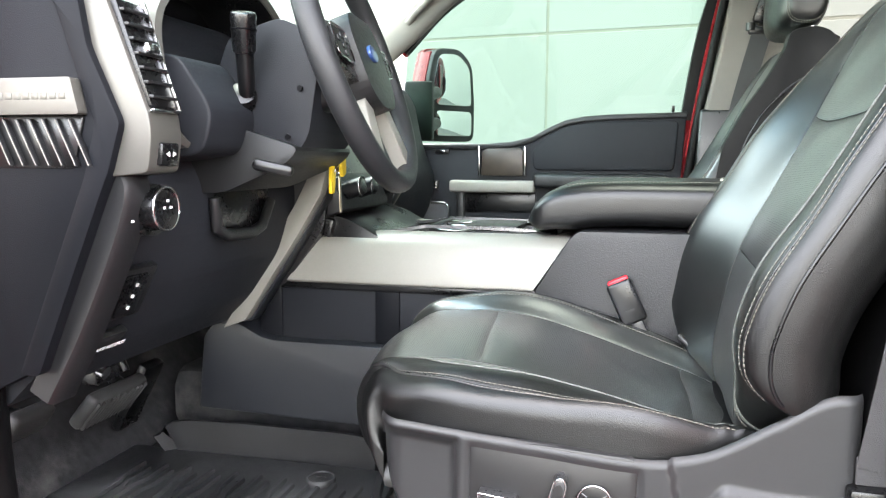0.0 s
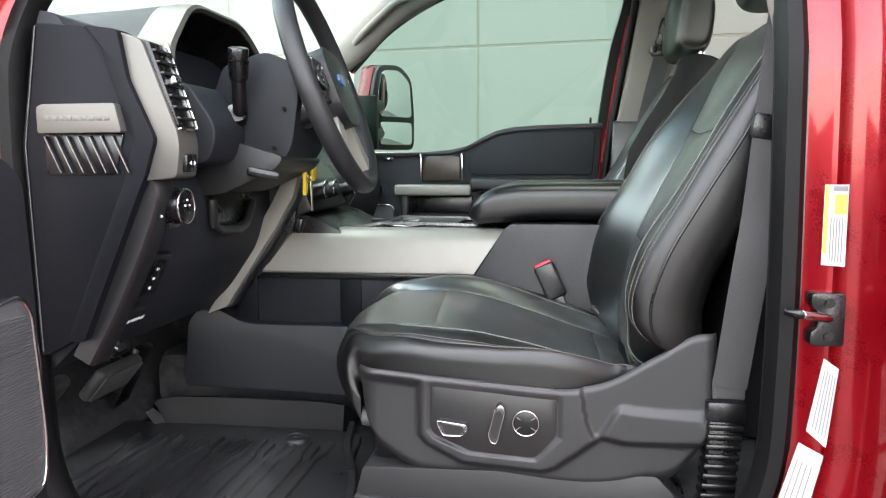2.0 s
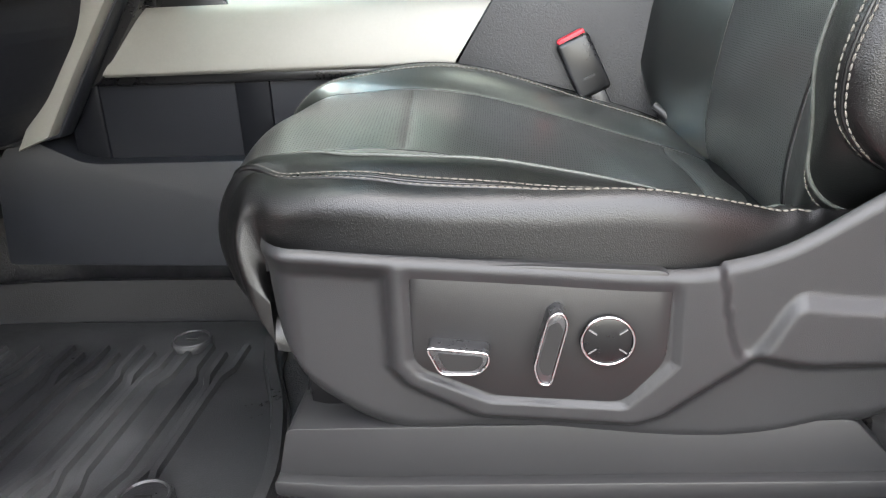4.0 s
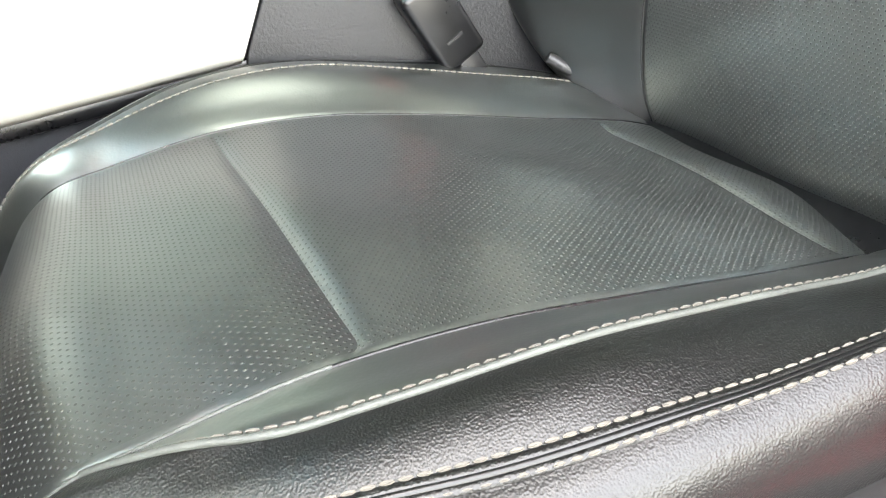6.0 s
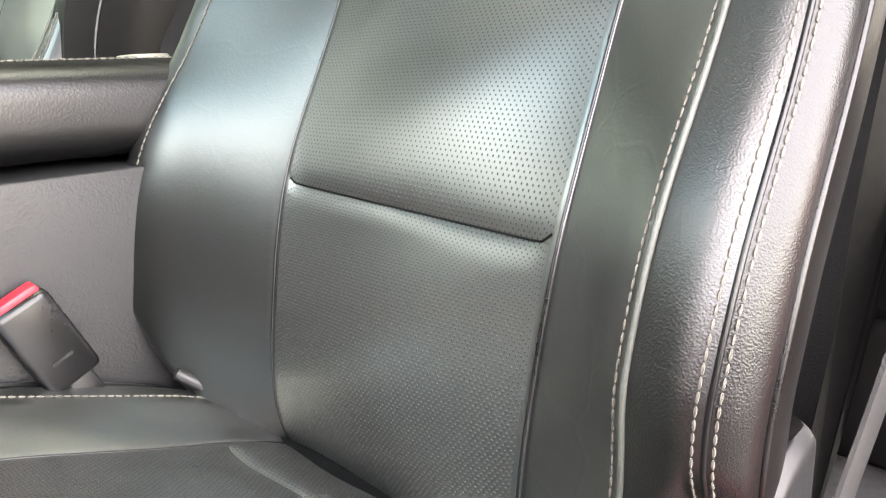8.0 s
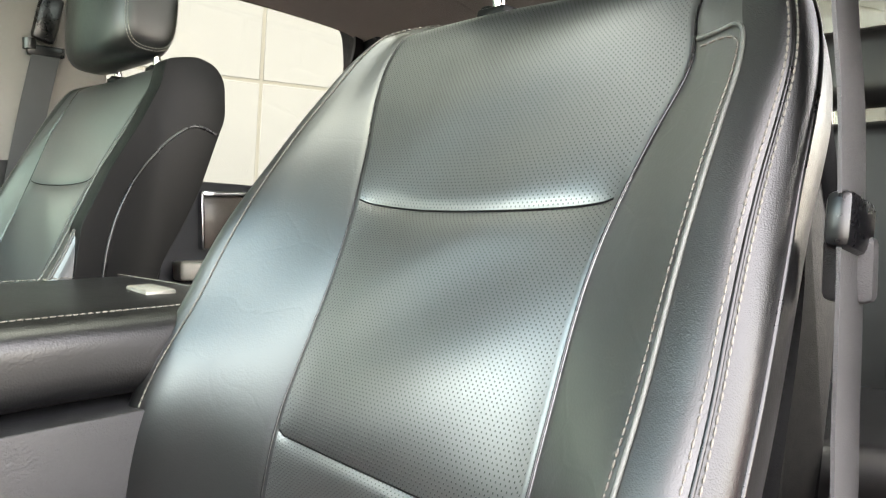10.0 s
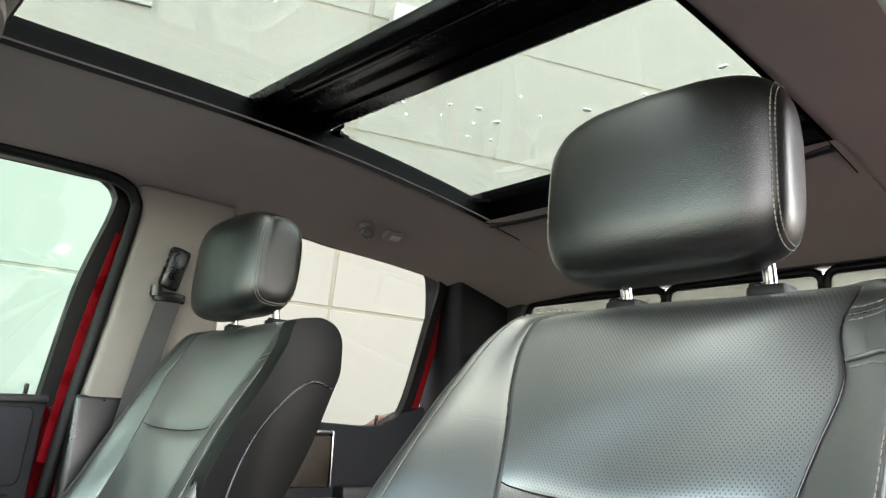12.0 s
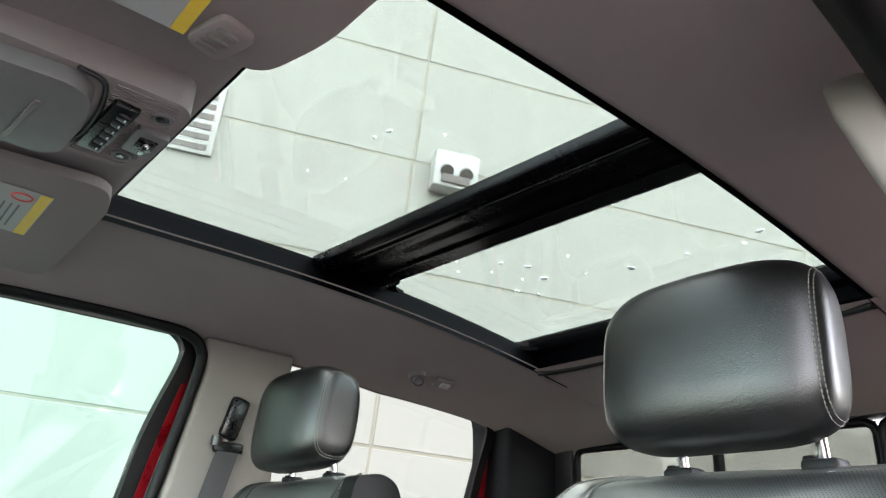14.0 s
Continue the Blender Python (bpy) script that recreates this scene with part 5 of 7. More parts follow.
part("mirror_stem", rod((-0.35, 0, 1.12), (-0.38, 0, 1.19), 0.009), SMOOTH, im)

# rear window with a sliding middle pane
rw = thing("window_rear", "rear cab window with a sliding middle pane", "window", at=(1.62, 0, 0.9), kind="structure")
for y0, y1 in ((-0.66, -0.20), (-0.19, 0.19), (0.20, 0.66)):
    part("window_pane", box((1.66, (y0 + y1) / 2, 0.905), (0.006, y1 - y0, 0.30), 0), GLASS_CLEAR, rw)
    tube("pane_frame", [(1.650, y, z) for y, z in rounded([(y0, 0.755), (y1, 0.755), (y1, 1.052), (y0, 1.052)], 0.03, 4)], 0.010, FRAME_BLACK, rw, closed=True)
part("window_frame", box((1.66, 0, 1.115), (0.05, 1.6, 0.11), 0.01), PLASTIC, rw)
for s in (-1, 1):
    part("window_frame", box((1.66, s * 0.735, 0.91), (0.05, 0.13, 0.36), 0.01), PLASTIC, rw)

# ---- doors ----
def lettering(name, text, size, m, mat, parent, label=""):
    cu = bpy.data.curves.new(name, "FONT")
    cu.body, cu.size, cu.extrude = text, size, 0.0004
    cu.align_x = "CENTER"
    tmp = bpy.data.objects.new(name, cu)
    me = bpy.data.meshes.new_from_object(tmp)
    bpy.data.objects.remove(tmp)
    me.transform(m)
    return mesh_ob(name, me, mat, parent, label)


door = thing("passenger_front_door", "closed black-trimmed front passenger door with wood and silver inlay", "truck door", at=(0, 0.85, 0.0))
belt_line = [(-0.50, 0.612), (-0.368, 0.613), (-0.20, 0.615), (-0.12, 0.622), (-0.061, 0.636), (-0.01, 0.664), (0.039, 0.686), (0.10, 0.698), (0.177, 0.703), (0.30, 0.706), (0.396, 0.708)]
part("door_panel", prism([(-0.50, 0.02)] + belt_line + [(0.36, 0.02)], "y", 0.835, 0.89, 0.006), DASH, door, "black moulded door panel")
part("door_skin", prism([(-0.53, -0.12)] + [(x, z - 0.015) for x, z in belt_line] + [(0.55, 0.69), (0.55, -0.12)], "y", 0.90, 0.955, 0.006), RED, door, "ruby red outer skin")
part("upper_pad", prism(rounded([(-0.055, 0.538), (-0.06, 0.600), (-0.02, 0.640), (0.045, 0.672), (0.12, 0.684), (0.375, 0.688), (0.365, 0.538)], 0.02, 4), "y", 0.826, 0.845, 0.012, 3), DASH, door, "soft black door pad")
part("arm_pad", box((0.15, 0.815, 0.505), (0.40, 0.06, 0.045), 0.012, seg=3), PLASTIC, door)
part("belt_cap", prism([(x, z - 0.012) for x, z in belt_line] + [(x, z + 0.004) for x, z in belt_line][::-1], "y", 0.825, 0.89, 0.003), PLASTIC, door)
inlay = part("wood_inlay", prism(rounded([(-0.218, 0.520), (-0.216, 0.592), (-0.200, 0.604), (-0.10, 0.606), (-0.087, 0.598), (-0.087, 0.520)], 0.006, 3), "y", 0.818, 0.84, 0.004), WOOD, door, "dark wood inlay")
for x in (-0.226, -0.081):
    part("inlay_edge", box((x, 0.826, 0.566), (0.007, 0.022, 0.094), 0.002), CHROME, inlay, "bright edge strip")
part("pull_handle", box((-0.180, 0.805, 0.486), (0.268, 0.050, 0.038), 0.008, seg=3), SILVER, door, "satin silver pull handle")
part("pull_recess", box((-0.17, 0.832, 0.435), (0.25, 0.012, 0.060), 0.004), SMOOTH, door)
part("pull_post", box((-0.285, 0.822, 0.40), (0.026, 0.03, 0.14), 0.005), PLASTIC, door)
part("door_pocket", box((-0.02, 0.815, 0.30), (0.56, 0.05, 0.16), 0.015), PLASTIC, door)
spk = [(-0.49, 0.31), (-0.478, 0.40), (-0.455, 0.430), (-0.335, 0.432), (-0.325, 0.420), (-0.325, 0.31)]
sp = part("speaker_grille", prism(rounded(spk, 0.012, 4), "y", 0.822, 0.84, 0.003), SPEAKER, door, "dark speaker grille")
tube("speaker_rim", [(x, 0.820, z) for x, z in rounded(spk, 0.014, 4)], 0.0028, CHROME, sp, closed=True, n=8)
bm = prism(rounded([(-0.382, 0.472), (-0.374, 0.502), (-0.360, 0.502), (-0.362, 0.472)], 0.004, 3), "y", 0.822, 0.84, 0.002)
sw = part("memory_switch", bm, SMOOTH, door)
for k in range(3):
    part("switch_key", box((-0.370, 0.821, 0.479 + 0.008 * k), (0.008, 0.003, 0.006), 0.001), CHROME, sw)
part("lock_switch", box((-0.35, 0.832, 0.595), (0.045, 0.010, 0.014), 0.003), SMOOTH, door)
part("lock_key", box((-0.345, 0.825, 0.595), (0.016, 0.008, 0.007), 0.002), CHROME, door)
bm = rod((0.357, 0.85, 0.705), (0.357, 0.845, 0.732), 0.004, 0.0045, bevel=0.001)
part("lock_pin", bm, SMOOTH, door)
# window
pane_loop = [(-0.50, 0.62), (-0.465, 0.905), (-0.323, 1.036), (-0.141, 1.132), (0.0, 1.158), (0.2, 1.17), (0.38, 1.178), (0.43, 1.165), (0.455, 1.135), (0.460, 1.10), (0.418, 0.95), (0.385, 0.69), (0.1, 0.68), (-0.05, 0.62)]
gv = [(x, 0.868 - max(0, z - 0.7) * 0.16, z) for x, z in pane_loop]
raw("window_pane", gv, [tuple(range(len(gv)))], GLASS_GREEN, door, "green tinted window glass", smooth=False)
run = smoothline([(0.396, 0.858, 0.69), (0.430, 0.840, 0.93), (0.472, 0.812, 1.10), (0.466, 0.804, 1.15), (0.43, 0.80, 1.180), (0.38, 0.80, 1.191), (0.2, 0.80, 1.187), (0.0, 0.80, 1.173), (-0.15, 0.805, 1.146), (-0.335, 0.825, 1.048), (-0.48, 0.845, 0.915)], 6)
v, f = sweep(run, [(-0.016, -0.014), (0.016, -0.014), (0.018, 0.014), (-0.018, 0.014)], (0, 1, 0))
raw("window_channel", v, f, SEAL, door, "black window channel", sharp=30)
run = smoothline([(0.404, 0.852, 0.58), (0.421, 0.852, 0.70), (0.444, 0.842, 0.86), (0.484, 0.814, 1.08), (0.490, 0.808, 1.13)], 6)
v, f = sweep(run, [(-0.010, -0.012), (0.010, -0.012), (0.010, 0.012), (-0.010, 0.012)], (0, 1, 0))
raw("door_frame", v, f, RED, door, "ruby red window frame", sharp=30)
run = smoothline([(0.44, 0.885, 0.69), (0.465, 0.880, 0.88), (0.50, 0.85, 1.08), (0.47, 0.835, 1.20), (0.2, 0.83, 1.21), (-0.15, 0.82, 1.165), (-0.35, 0.845, 1.06), (-0.50, 0.865, 0.92)], 6)
v, f = sweep(run, [(-0.03, -0.012), (0.03, -0.012), (0.03, 0.012), (-0.03, 0.012)], (0, 1, 0))
raw("outer_frame", v, f, RED, door, sharp=30)

run = smoothline([(0.400, 0.80, 0.50), (0.424, 0.785, 0.692), (0.452, 0.778, 0.862), (0.488, 0.766, 1.08), (0.482, 0.760, 1.132), (0.45, 0.757, 1.156), (0.38, 0.757, 1.164), (0.2, 0.757, 1.166), (-0.1, 0.768, 1.148), (-0.33, 0.80, 1.07)], 6)
v, f = sweep(run, circle(0.012, 10, 0.015), (0, 1, 0))
raw("door_seal", v, f, SEAL, door, "black rubber door seal")

mirror = thing("door_mirror", "tall red and black towing mirror with two glasses", "wing mirror", at=(-0.42, 1.15, 0.8))
M0 = pose(-0.415, 1.205, 0.80, 0, 0, -36)


def on_mirror(bm):
    bmesh.ops.transform(bm, matrix=M0, verts=bm.verts)
    return bm


head = rounded([(-0.105, -0.165), (-0.115, 0.05), (-0.085, 0.165), (0.03, 0.172), (0.095, 0.12), (0.108, -0.03), (0.105, -0.165)], 0.035, 5)
part("mirror_housing", on_mirror(prism(head, "x", -0.055, 0.02, 0.012, 3)), PLASTIC, mirror, "black mirror housing")
cap = rounded([(-0.112, 0.0), (-0.112, 0.06), (-0.085, 0.170), (0.03, 0.178), (0.09, 0.13), (0.10, 0.0)], 0.03, 4)
part("mirror_cap", on_mirror(prism(cap, "x", -0.080, -0.05, 0.012, 3)), RED, mirror, "ruby red mirror cap")
part("cap_side", on_mirror(prism([(-0.119, 0.01), (-0.119, 0.05), (-0.092, 0.155), (-0.080, 0.155), (-0.10, 0.01)], "x", -0.06, 0.0, 0.004)), RED, mirror)
up = rounded([(-0.085, -0.035), (-0.092, 0.05), (-0.068, 0.145), (0.02, 0.150), (0.078, 0.105), (0.088, -0.035)], 0.025, 5)
part("upper_glass", on_mirror(prism(up, "x", 0.020, 0.024, 0.001)), MIRROR, mirror, "flat mirror glass")
low = rounded([(-0.085, -0.145), (-0.085, -0.055), (0.088, -0.055), (0.088, -0.145)], 0.02, 5)
part("lower_glass", on_mirror(prism(low, "x", 0.020, 0.024, 0.001)), MIRROR, mirror, "wide-angle mirror glass")
for z in (0.05, -0.06):
    part("mirror_arm", rod((-0.46, 0.95, 0.72 + z), (-0.45, 1.14, 0.76 + z), 0.022, bevel=0.004), PLASTIC, mirror)
part("mirror_foot", box((-0.46, 0.955, 0.73), (0.10, 0.03, 0.20), 0.01), PLASTIC, mirror)

rear = thing("passenger_rear_door", "closed rear passenger door with wood inlay and silver pull", "truck door", at=(1.05, 0.85, 0.0))
rbelt = [(0.70, 0.690), (0.95, 0.685), (1.10, 0.678), (1.20, 0.674), (1.26, 0.680), (1.32, 0.715), (1.40, 0.735)]
part("door_panel", prism([(0.70, 0.02)] + rbelt + [(1.44, 0.6), (1.44, 0.02)], "y", 0.835, 0.89, 0.006), DASH, rear, "black moulded door panel")
part("door_skin", prism([(0.66, -0.12), (0.66, 0.68)] + [(x, z - 0.012) for x, z in rbelt] + [(1.46, 0.6), (1.46, -0.12)], "y", 0.90, 0.955, 0.006), RED, rear, "ruby red outer skin")
inlay = part("wood_inlay", box((1.01, 0.828, 0.585), (0.125, 0.022, 0.125), 0.005), WOOD, rear, "dark wood inlay")
for x in (0.944, 1.078):
    part("inlay_edge", box((x, 0.826, 0.59), (0.006, 0.022, 0.14), 0.002), CHROME, inlay, "bright edge strip")
part("inlay_cap", box((1.01, 0.828, 0.655), (0.13, 0.03, 0.014), 0.004), CHROME, inlay)
part("pull_handle", box((1.00, 0.805, 0.473), (0.26, 0.05, 0.045), 0.008, seg=3), SILVER, rear, "satin silver pull handle")
part("arm_pad", box((1.25, 0.815, 0.50), (0.30, 0.05, 0.05), 0.012), PLASTIC, rear)
part("door_pocket", box((1.0, 0.82, 0.30), (0.5, 0.04, 0.16), 0.012), PLASTIC, rear)
part("lock_pin", rod((1.235, 0.85, 0.672), (1.235, 0.845, 0.705), 0.004, 0.0045, bevel=0.001), SMOOTH, rear)
loop = [(0.72, 0.66), (0.72, 1.16), (0.92, 1.155), (1.20, 1.140), (1.36, 1.128), (1.40, 1.09), (1.385, 0.98), (1.325, 0.73), (1.26, 0.67)]
gv = [(x, 0.862 - max(0, z - 0.7) * 0.16, z) for x, z in loop]
raw("window_pane", gv, [tuple(range(len(gv)))], GLASS_CLEAR, rear, "clear window glass", smooth=False)
run = smoothline([(0.70, 0.82, 1.176), (0.92, 0.80, 1.168), (1.20, 0.80, 1.152), (1.365, 0.80, 1.140), (1.412, 0.805, 1.09), (1.395, 0.825, 0.97), (1.335, 0.85, 0.725), (1.26, 0.855, 0.668)], 6)
v, f = sweep(run, [(-0.014, -0.014), (0.014, -0.014), (0.014, 0.014), (-0.014, 0.014)], (0, 1, 0))
raw("window_channel", v, f, SEAL, rear, "black window channel", sharp=30)
run = smoothline([(1.40, 0.82, 1.15), (1.445, 0.825, 1.08), (1.425, 0.84, 0.95), (1.36, 0.862, 0.70)], 6)
v, f = sweep(run, [(-0.018, -0.012), (0.018, -0.012), (0.018, 0.012), (-0.018, 0.012)], (0, 1, 0))
raw("door_frame", v, f, RED, rear, "ruby red window frame", sharp=30)

# open driver's door, swung forward
dd = thing("driver_door", "driver's door swung wide open, black panel with speaker", "truck door", at=(-0.40, -0.93, 0.0))
M1 = pose(-0.388, -0.935, 0.0, 0, 0, -79)


def on_door(bm):
    bmesh.ops.transform(bm, matrix=M1, verts=bm.verts)
    return bm


part("door_panel", on_door(prism(rounded([(0.0, 0.02), (0.0, 0.40), (0.012, 0.555), (0.05, 0.58), (0.40, 0.62), (0.95, 0.66), (0.98, 0.02)], 0.02, 4), "y", -0.06, -0.005, 0.008, 3)), DASH, dd, "black moulded door panel")
spk = [(0.020, 0.17), (0.012, 0.23), (0.030, 0.395), (0.055, 0.42), (0.26, 0.40), (0.26, 0.17)]
sp = part("speaker_grille", on_door(prism(rounded(spk, 0.02, 4), "y", -0.012, 0.003, 0.003)), SPEAKER, dd, "dark speaker grille")
v, f = sweep([M1 @ Vector((x, 0.003, z)) for x, z in rounded(spk, 0.022, 4)], circle(0.003, 8), (0.1, 0.2, 0.97), closed=True)
raw("speaker_rim", v, f, CHROME, sp)
left = table((0.17, 0.030), (0.23, 0.022), (0.395, 0.040), (0.42, 0.062))
v, f = [], []
for k in range(66):
    z = 0.178 + 0.0034 * k
    a, c = left(z), len(v)
    if z + 0.06 * (0.25 - a) > 0.405:
        break
    for x, dz in ((a, 0.0), (0.25, 0.06 * (0.25 - a))):
        for y, h in ((0.0028, -0.0013), (0.0045, -0.0004), (0.0045, 0.0004), (0.0028, 0.0013)):
            v.append(M1 @ Vector((x, y, z + dz + h)))
    f += [(c + j, c + j + 1, c + j + 5, c + j + 4) for j in range(3)]
raw("grille_ribbing", v, f, SPEAKER, sp, "finely ribbed grey mesh", smooth=False)
part("door_skin", on_door(prism([(-0.02, -0.08), (-0.02, 0.62), (1.0, 0.70), (1.0, -0.08)], "y", -0.12, -0.065, 0.01)), RED, dd, "ruby red outer skin")
part("door_pull", on_door(box((0.35, 0.01, 0.50), (0.30, 0.05, 0.04), 0.01)), SILVER, dd)

# open rear driver's door with its hinges
rd = thing("driver_rear_door", "rear driver's side door standing open, red edge", "truck door", at=(0.72, -0.93, 0.0))
M2 = pose(0.70, -0.93, 0.0, 0, 0, -72)
bm = prism([(0.0, -0.08), (0.0, 0.70), (0.9, 0.72), (0.9, -0.08)], "y", 0.0, 0.12, 0.012)
bmesh.ops.transform(bm, matrix=M2, verts=bm.verts)
part("door_skin", bm, RED, rd, "ruby red door edge")
for z in (0.565, 0.18):
    bm = box((0.655, -0.885, z), (0.06, 0.03, 0.055), 0.006)
    rod((0.648, -0.90, z - 0.03), (0.648, -0.90, z + 0.03), 0.012, bm=bm)
    rod((0.655, -0.897, z + 0.012), (0.655, -0.907, z + 0.012), 0.009, bm=bm)
    part("hinge", bm, RED, rd)
bm = prism(rounded([(0.622, 0.455), (0.622, 0.515), (0.66, 0.515), (0.66, 0.455)], 0.012, 4), "y", -0.905, -0.885, 0.005)
part("door_switch", bm, SMOOTH, rd, "black door check switch")
for k in range(8):
    part("boot_rib", rod((0.652, -0.905, 0.343 + k * 0.012), (0.652, -0.905, 0.3505 + k * 0.012), 0.017 + 0.004 * math.sin(k * 0.45)), SEAL, rd)
part("boot_core", rod((0.652, -0.905, 0.338), (0.652, -0.905, 0.44), 0.012), SEAL, rd)

# striker and stickers on the red pillar
def on_jamb(x, z):
    return -0.8135


st = thing("door_striker", "dark steel door striker bolted to the red pillar", "door striker", at=(0.565, -0.83, 0.38))
bm = prism(rounded([(0.552, 0.352), (0.552, 0.368), (0.560, 0.374), (0.560, 0.395), (0.552, 0.400), (0.552, 0.416), (0.590, 0.416), (0.590, 0.352)], 0.004, 2), "y", -0.832, -0.806, 0.002)
part("striker_plate", bm, SMOOTH, st)
part("striker_loop", rod((0.575, -0.828, 0.385), (0.538, -0.845, 0.392), 0.0055, bevel=0.001), CHROME, st, "worn steel loop")
part("striker_tip", rod((0.538, -0.845, 0.392), (0.523, -0.83, 0.393), 0.0055, bevel=0.002), SMOOTH, st)
for z in (0.405, 0.364):
    part("bolt", rod((0.572, -0.830, z), (0.572, -0.836, z), 0.006, n=6), SMOOTH, st)


def sticker(name, label, corners, bands):
    """A paper label on the pillar: four corners in x and z, and printed bands in its own 0 to 1 square."""
    st = thing(name, label, "sticker", at=(corners[0][0], -0.82, corners[0][1]))
    c = np.array(corners)

    def at(u, v, d):
        p = (c[0] * (1 - u) + c[1] * u) * (1 - v) + (c[3] * (1 - u) + c[2] * u) * v
        return (p[0], -0.822 - d, p[1])
    sheet = raw("paper", [at(u, v, 0.0) for u, v in ((0, 0), (1, 0), (1, 1), (0, 1))], [(0, 1, 2, 3)], PAPER, st, smooth=False)
    for u0, v0, u1, v1, mat in bands:
        raw("print_block", [at(u, v, 0.0008) for u, v in ((u0, v0), (u1, v0), (u1, v1), (u0, v1))], [(0, 1, 2, 3)], mat, sheet, smooth=False)
    return st


sticker("tyre_label", "white and yellow tyre label on the red pillar", [(0.563, 0.545), (0.590, 0.545), (0.590, 0.447), (0.563, 0.449)],
        [(0.02, 0.01, 0.18, 0.85, LABEL_YELLOW), (0.45, 0.12, 0.95, 0.36, LABEL_YELLOW), (0.35, 0.02, 0.95, 0.08, INK)] + [(0.3 + 0.12 * k, 0.40, 0.34 + 0.12 * k, 0.95, INK) for k in range(5)])
sticker("certification_label", "white certification label with small print on the red pillar", [(0.572, 0.335), (0.590, 0.322), (0.580, 0.222), (0.556, 0.243)],
        [(0.2 + 0.16 * k, 0.12, 0.24 + 0.16 * k, 0.9, INK) for k in range(5)])
sticker("torn_label", "torn white label low on the red pillar", [(0.548, 0.228), (0.578, 0.212), (0.556, 0.110), (0.523, 0.138)],
        [(0.15 + 0.18 * k, 0.2, 0.18 + 0.18 * k, 0.8, INK) for k in range(4)])

# ---- dashboard ----
dash = thing("dashboard", "black dashboard with champagne silver trim and side vents", "dashboard", at=(-0.6, 0, 0.0))
profile = [(-1.0, 0.70), (-0.95, 0.755), (-0.62, 0.795), (-0.46, 0.790), (-0.425, 0.74), (-0.40, 0.62), (-0.38, 0.565), (-0.362, 0.53), (-0.362, 0.47), (-0.385, 0.40),
           (-0.445, 0.315), (-0.505, 0.258), (-0.57, 0.262), (-0.70, 0.35), (-1.0, 0.42)]
part("dash_body", prism(rounded(profile, 0.02, 3), "y", -0.775, 0.775, 0.004), DASH, dash, "black soft dashboard body")
cover = rounded([(-0.478, 0.770), (-0.400, 0.763), (-0.372, 0.735), (-0.345, 0.655), (-0.329, 0.607), (-0.345, 0.555), (-0.440, 0.318), (-0.497, 0.290), (-0.506, 0.60)], 0.010, 3)
part("end_panel", prism(cover, "y", -0.797, -0.772, 0.004), END_TRIM, dash, "navy-black dashboard end panel")
v, f = sweep([(-0.492, -0.7985, 0.30), (-0.500, -0.7985, 0.60), (-0.474, -0.7985, 0.765)], circle(0.0009, 6), (0, 1, 0))
raw("end_panel_edge", v, f, PIPING, dash)
rim = rounded([(-0.400, 0.764), (-0.349, 0.757), (-0.338, 0.690), (-0.301, 0.607), (-0.318, 0.555), (-0.330, 0.530), (-0.425, 0.316), (-0.452, 0.316), (-0.350, 0.548), (-0.333, 0.607), (-0.350, 0.655), (-0.376, 0.735)], 0.006, 2)
part("end_rim", prism(rim, "y", -0.801, -0.765, 0.003), END_TRIM, dash, "dark end panel rim")
v, f = sweep(smoothline([(-0.330, -0.765, 0.552), (-0.326, -0.765, 0.525), (-0.350, -0.765, 0.460), (-0.396, -0.765, 0.365), (-0.442, -0.765, 0.285)], 6), [(-0.019, -0.014), (-0.014, -0.020), (0.014, -0.020), (0.019, -0.014), (0.019, 0.020), (-0.019, 0.020)], (0, 1, 0))
raw("knee_edge", v, f, PLASTIC, dash)
# side window vent with its silver cap
cap = [(-0.470, 0.616), (-0.470, 0.652), (-0.462, 0.656), (-0.352, 0.656), (-0.343, 0.616)]
part("vent_cap", prism(rounded(cap, 0.004, 3), "y", -0.812, -0.792, 0.004, 3), VENT_SILVER, dash, "satin silver vent cap with raised plain bars")
for k in range(9):
    part("cap_bar", box((-0.455 + 0.0115 * k, -0.8118, 0.636), (0.0085, 0.0014, 0.0075), 0.0005), VENT_SILVER, dash)
well = rounded([(-0.468, 0.558), (-0.468, 0.616), (-0.346, 0.616), (-0.362, 0.558)], 0.006, 3)
part("vent_well", prism(well, "y", -0.800, -0.790, 0.001), SMOOTH, dash)
for k in range(7):
    x = -0.466 + 0.0172 * k
    bm = prism([(x, 0.612), (x + 0.003, 0.612), (x + 0.026, 0.560), (x + 0.023, 0.560)], "y", -0.806, -0.798, 0.0006)
    part("vent_blade", bm, PLASTIC, dash)
    tube("blade_edge", [(x + 0.0015, -0.8062, 0.611), (x + 0.0245, -0.8062, 0.561)], 0.0007, PILLAR, dash, n=6)
# silver bezel round the outer air vent
bez = rounded([(-0.40, 0.757), (-0.352, 0.755), (-0.320, 0.744), (-0.272, 0.615), (-0.270, 0.592), (-0.276, 0.553), (-0.335, 0.548), (-0.40, 0.62)], 0.008, 3)
part("vent_bezel", prism(bez, "y", -0.791, -0.733, 0.005, 3), VENT_SILVER, dash, "champagne silver vent bezel")
d = Vector((-0.272 + 0.318, 0, 0.615 - 0.748)).normalized()
nrm = Vector((-d.z, 0, d.x))
c0 = Vector((-0.296, -0.7615, 0.682))
tilt = math.degrees(math.atan2(d.x, -d.z))


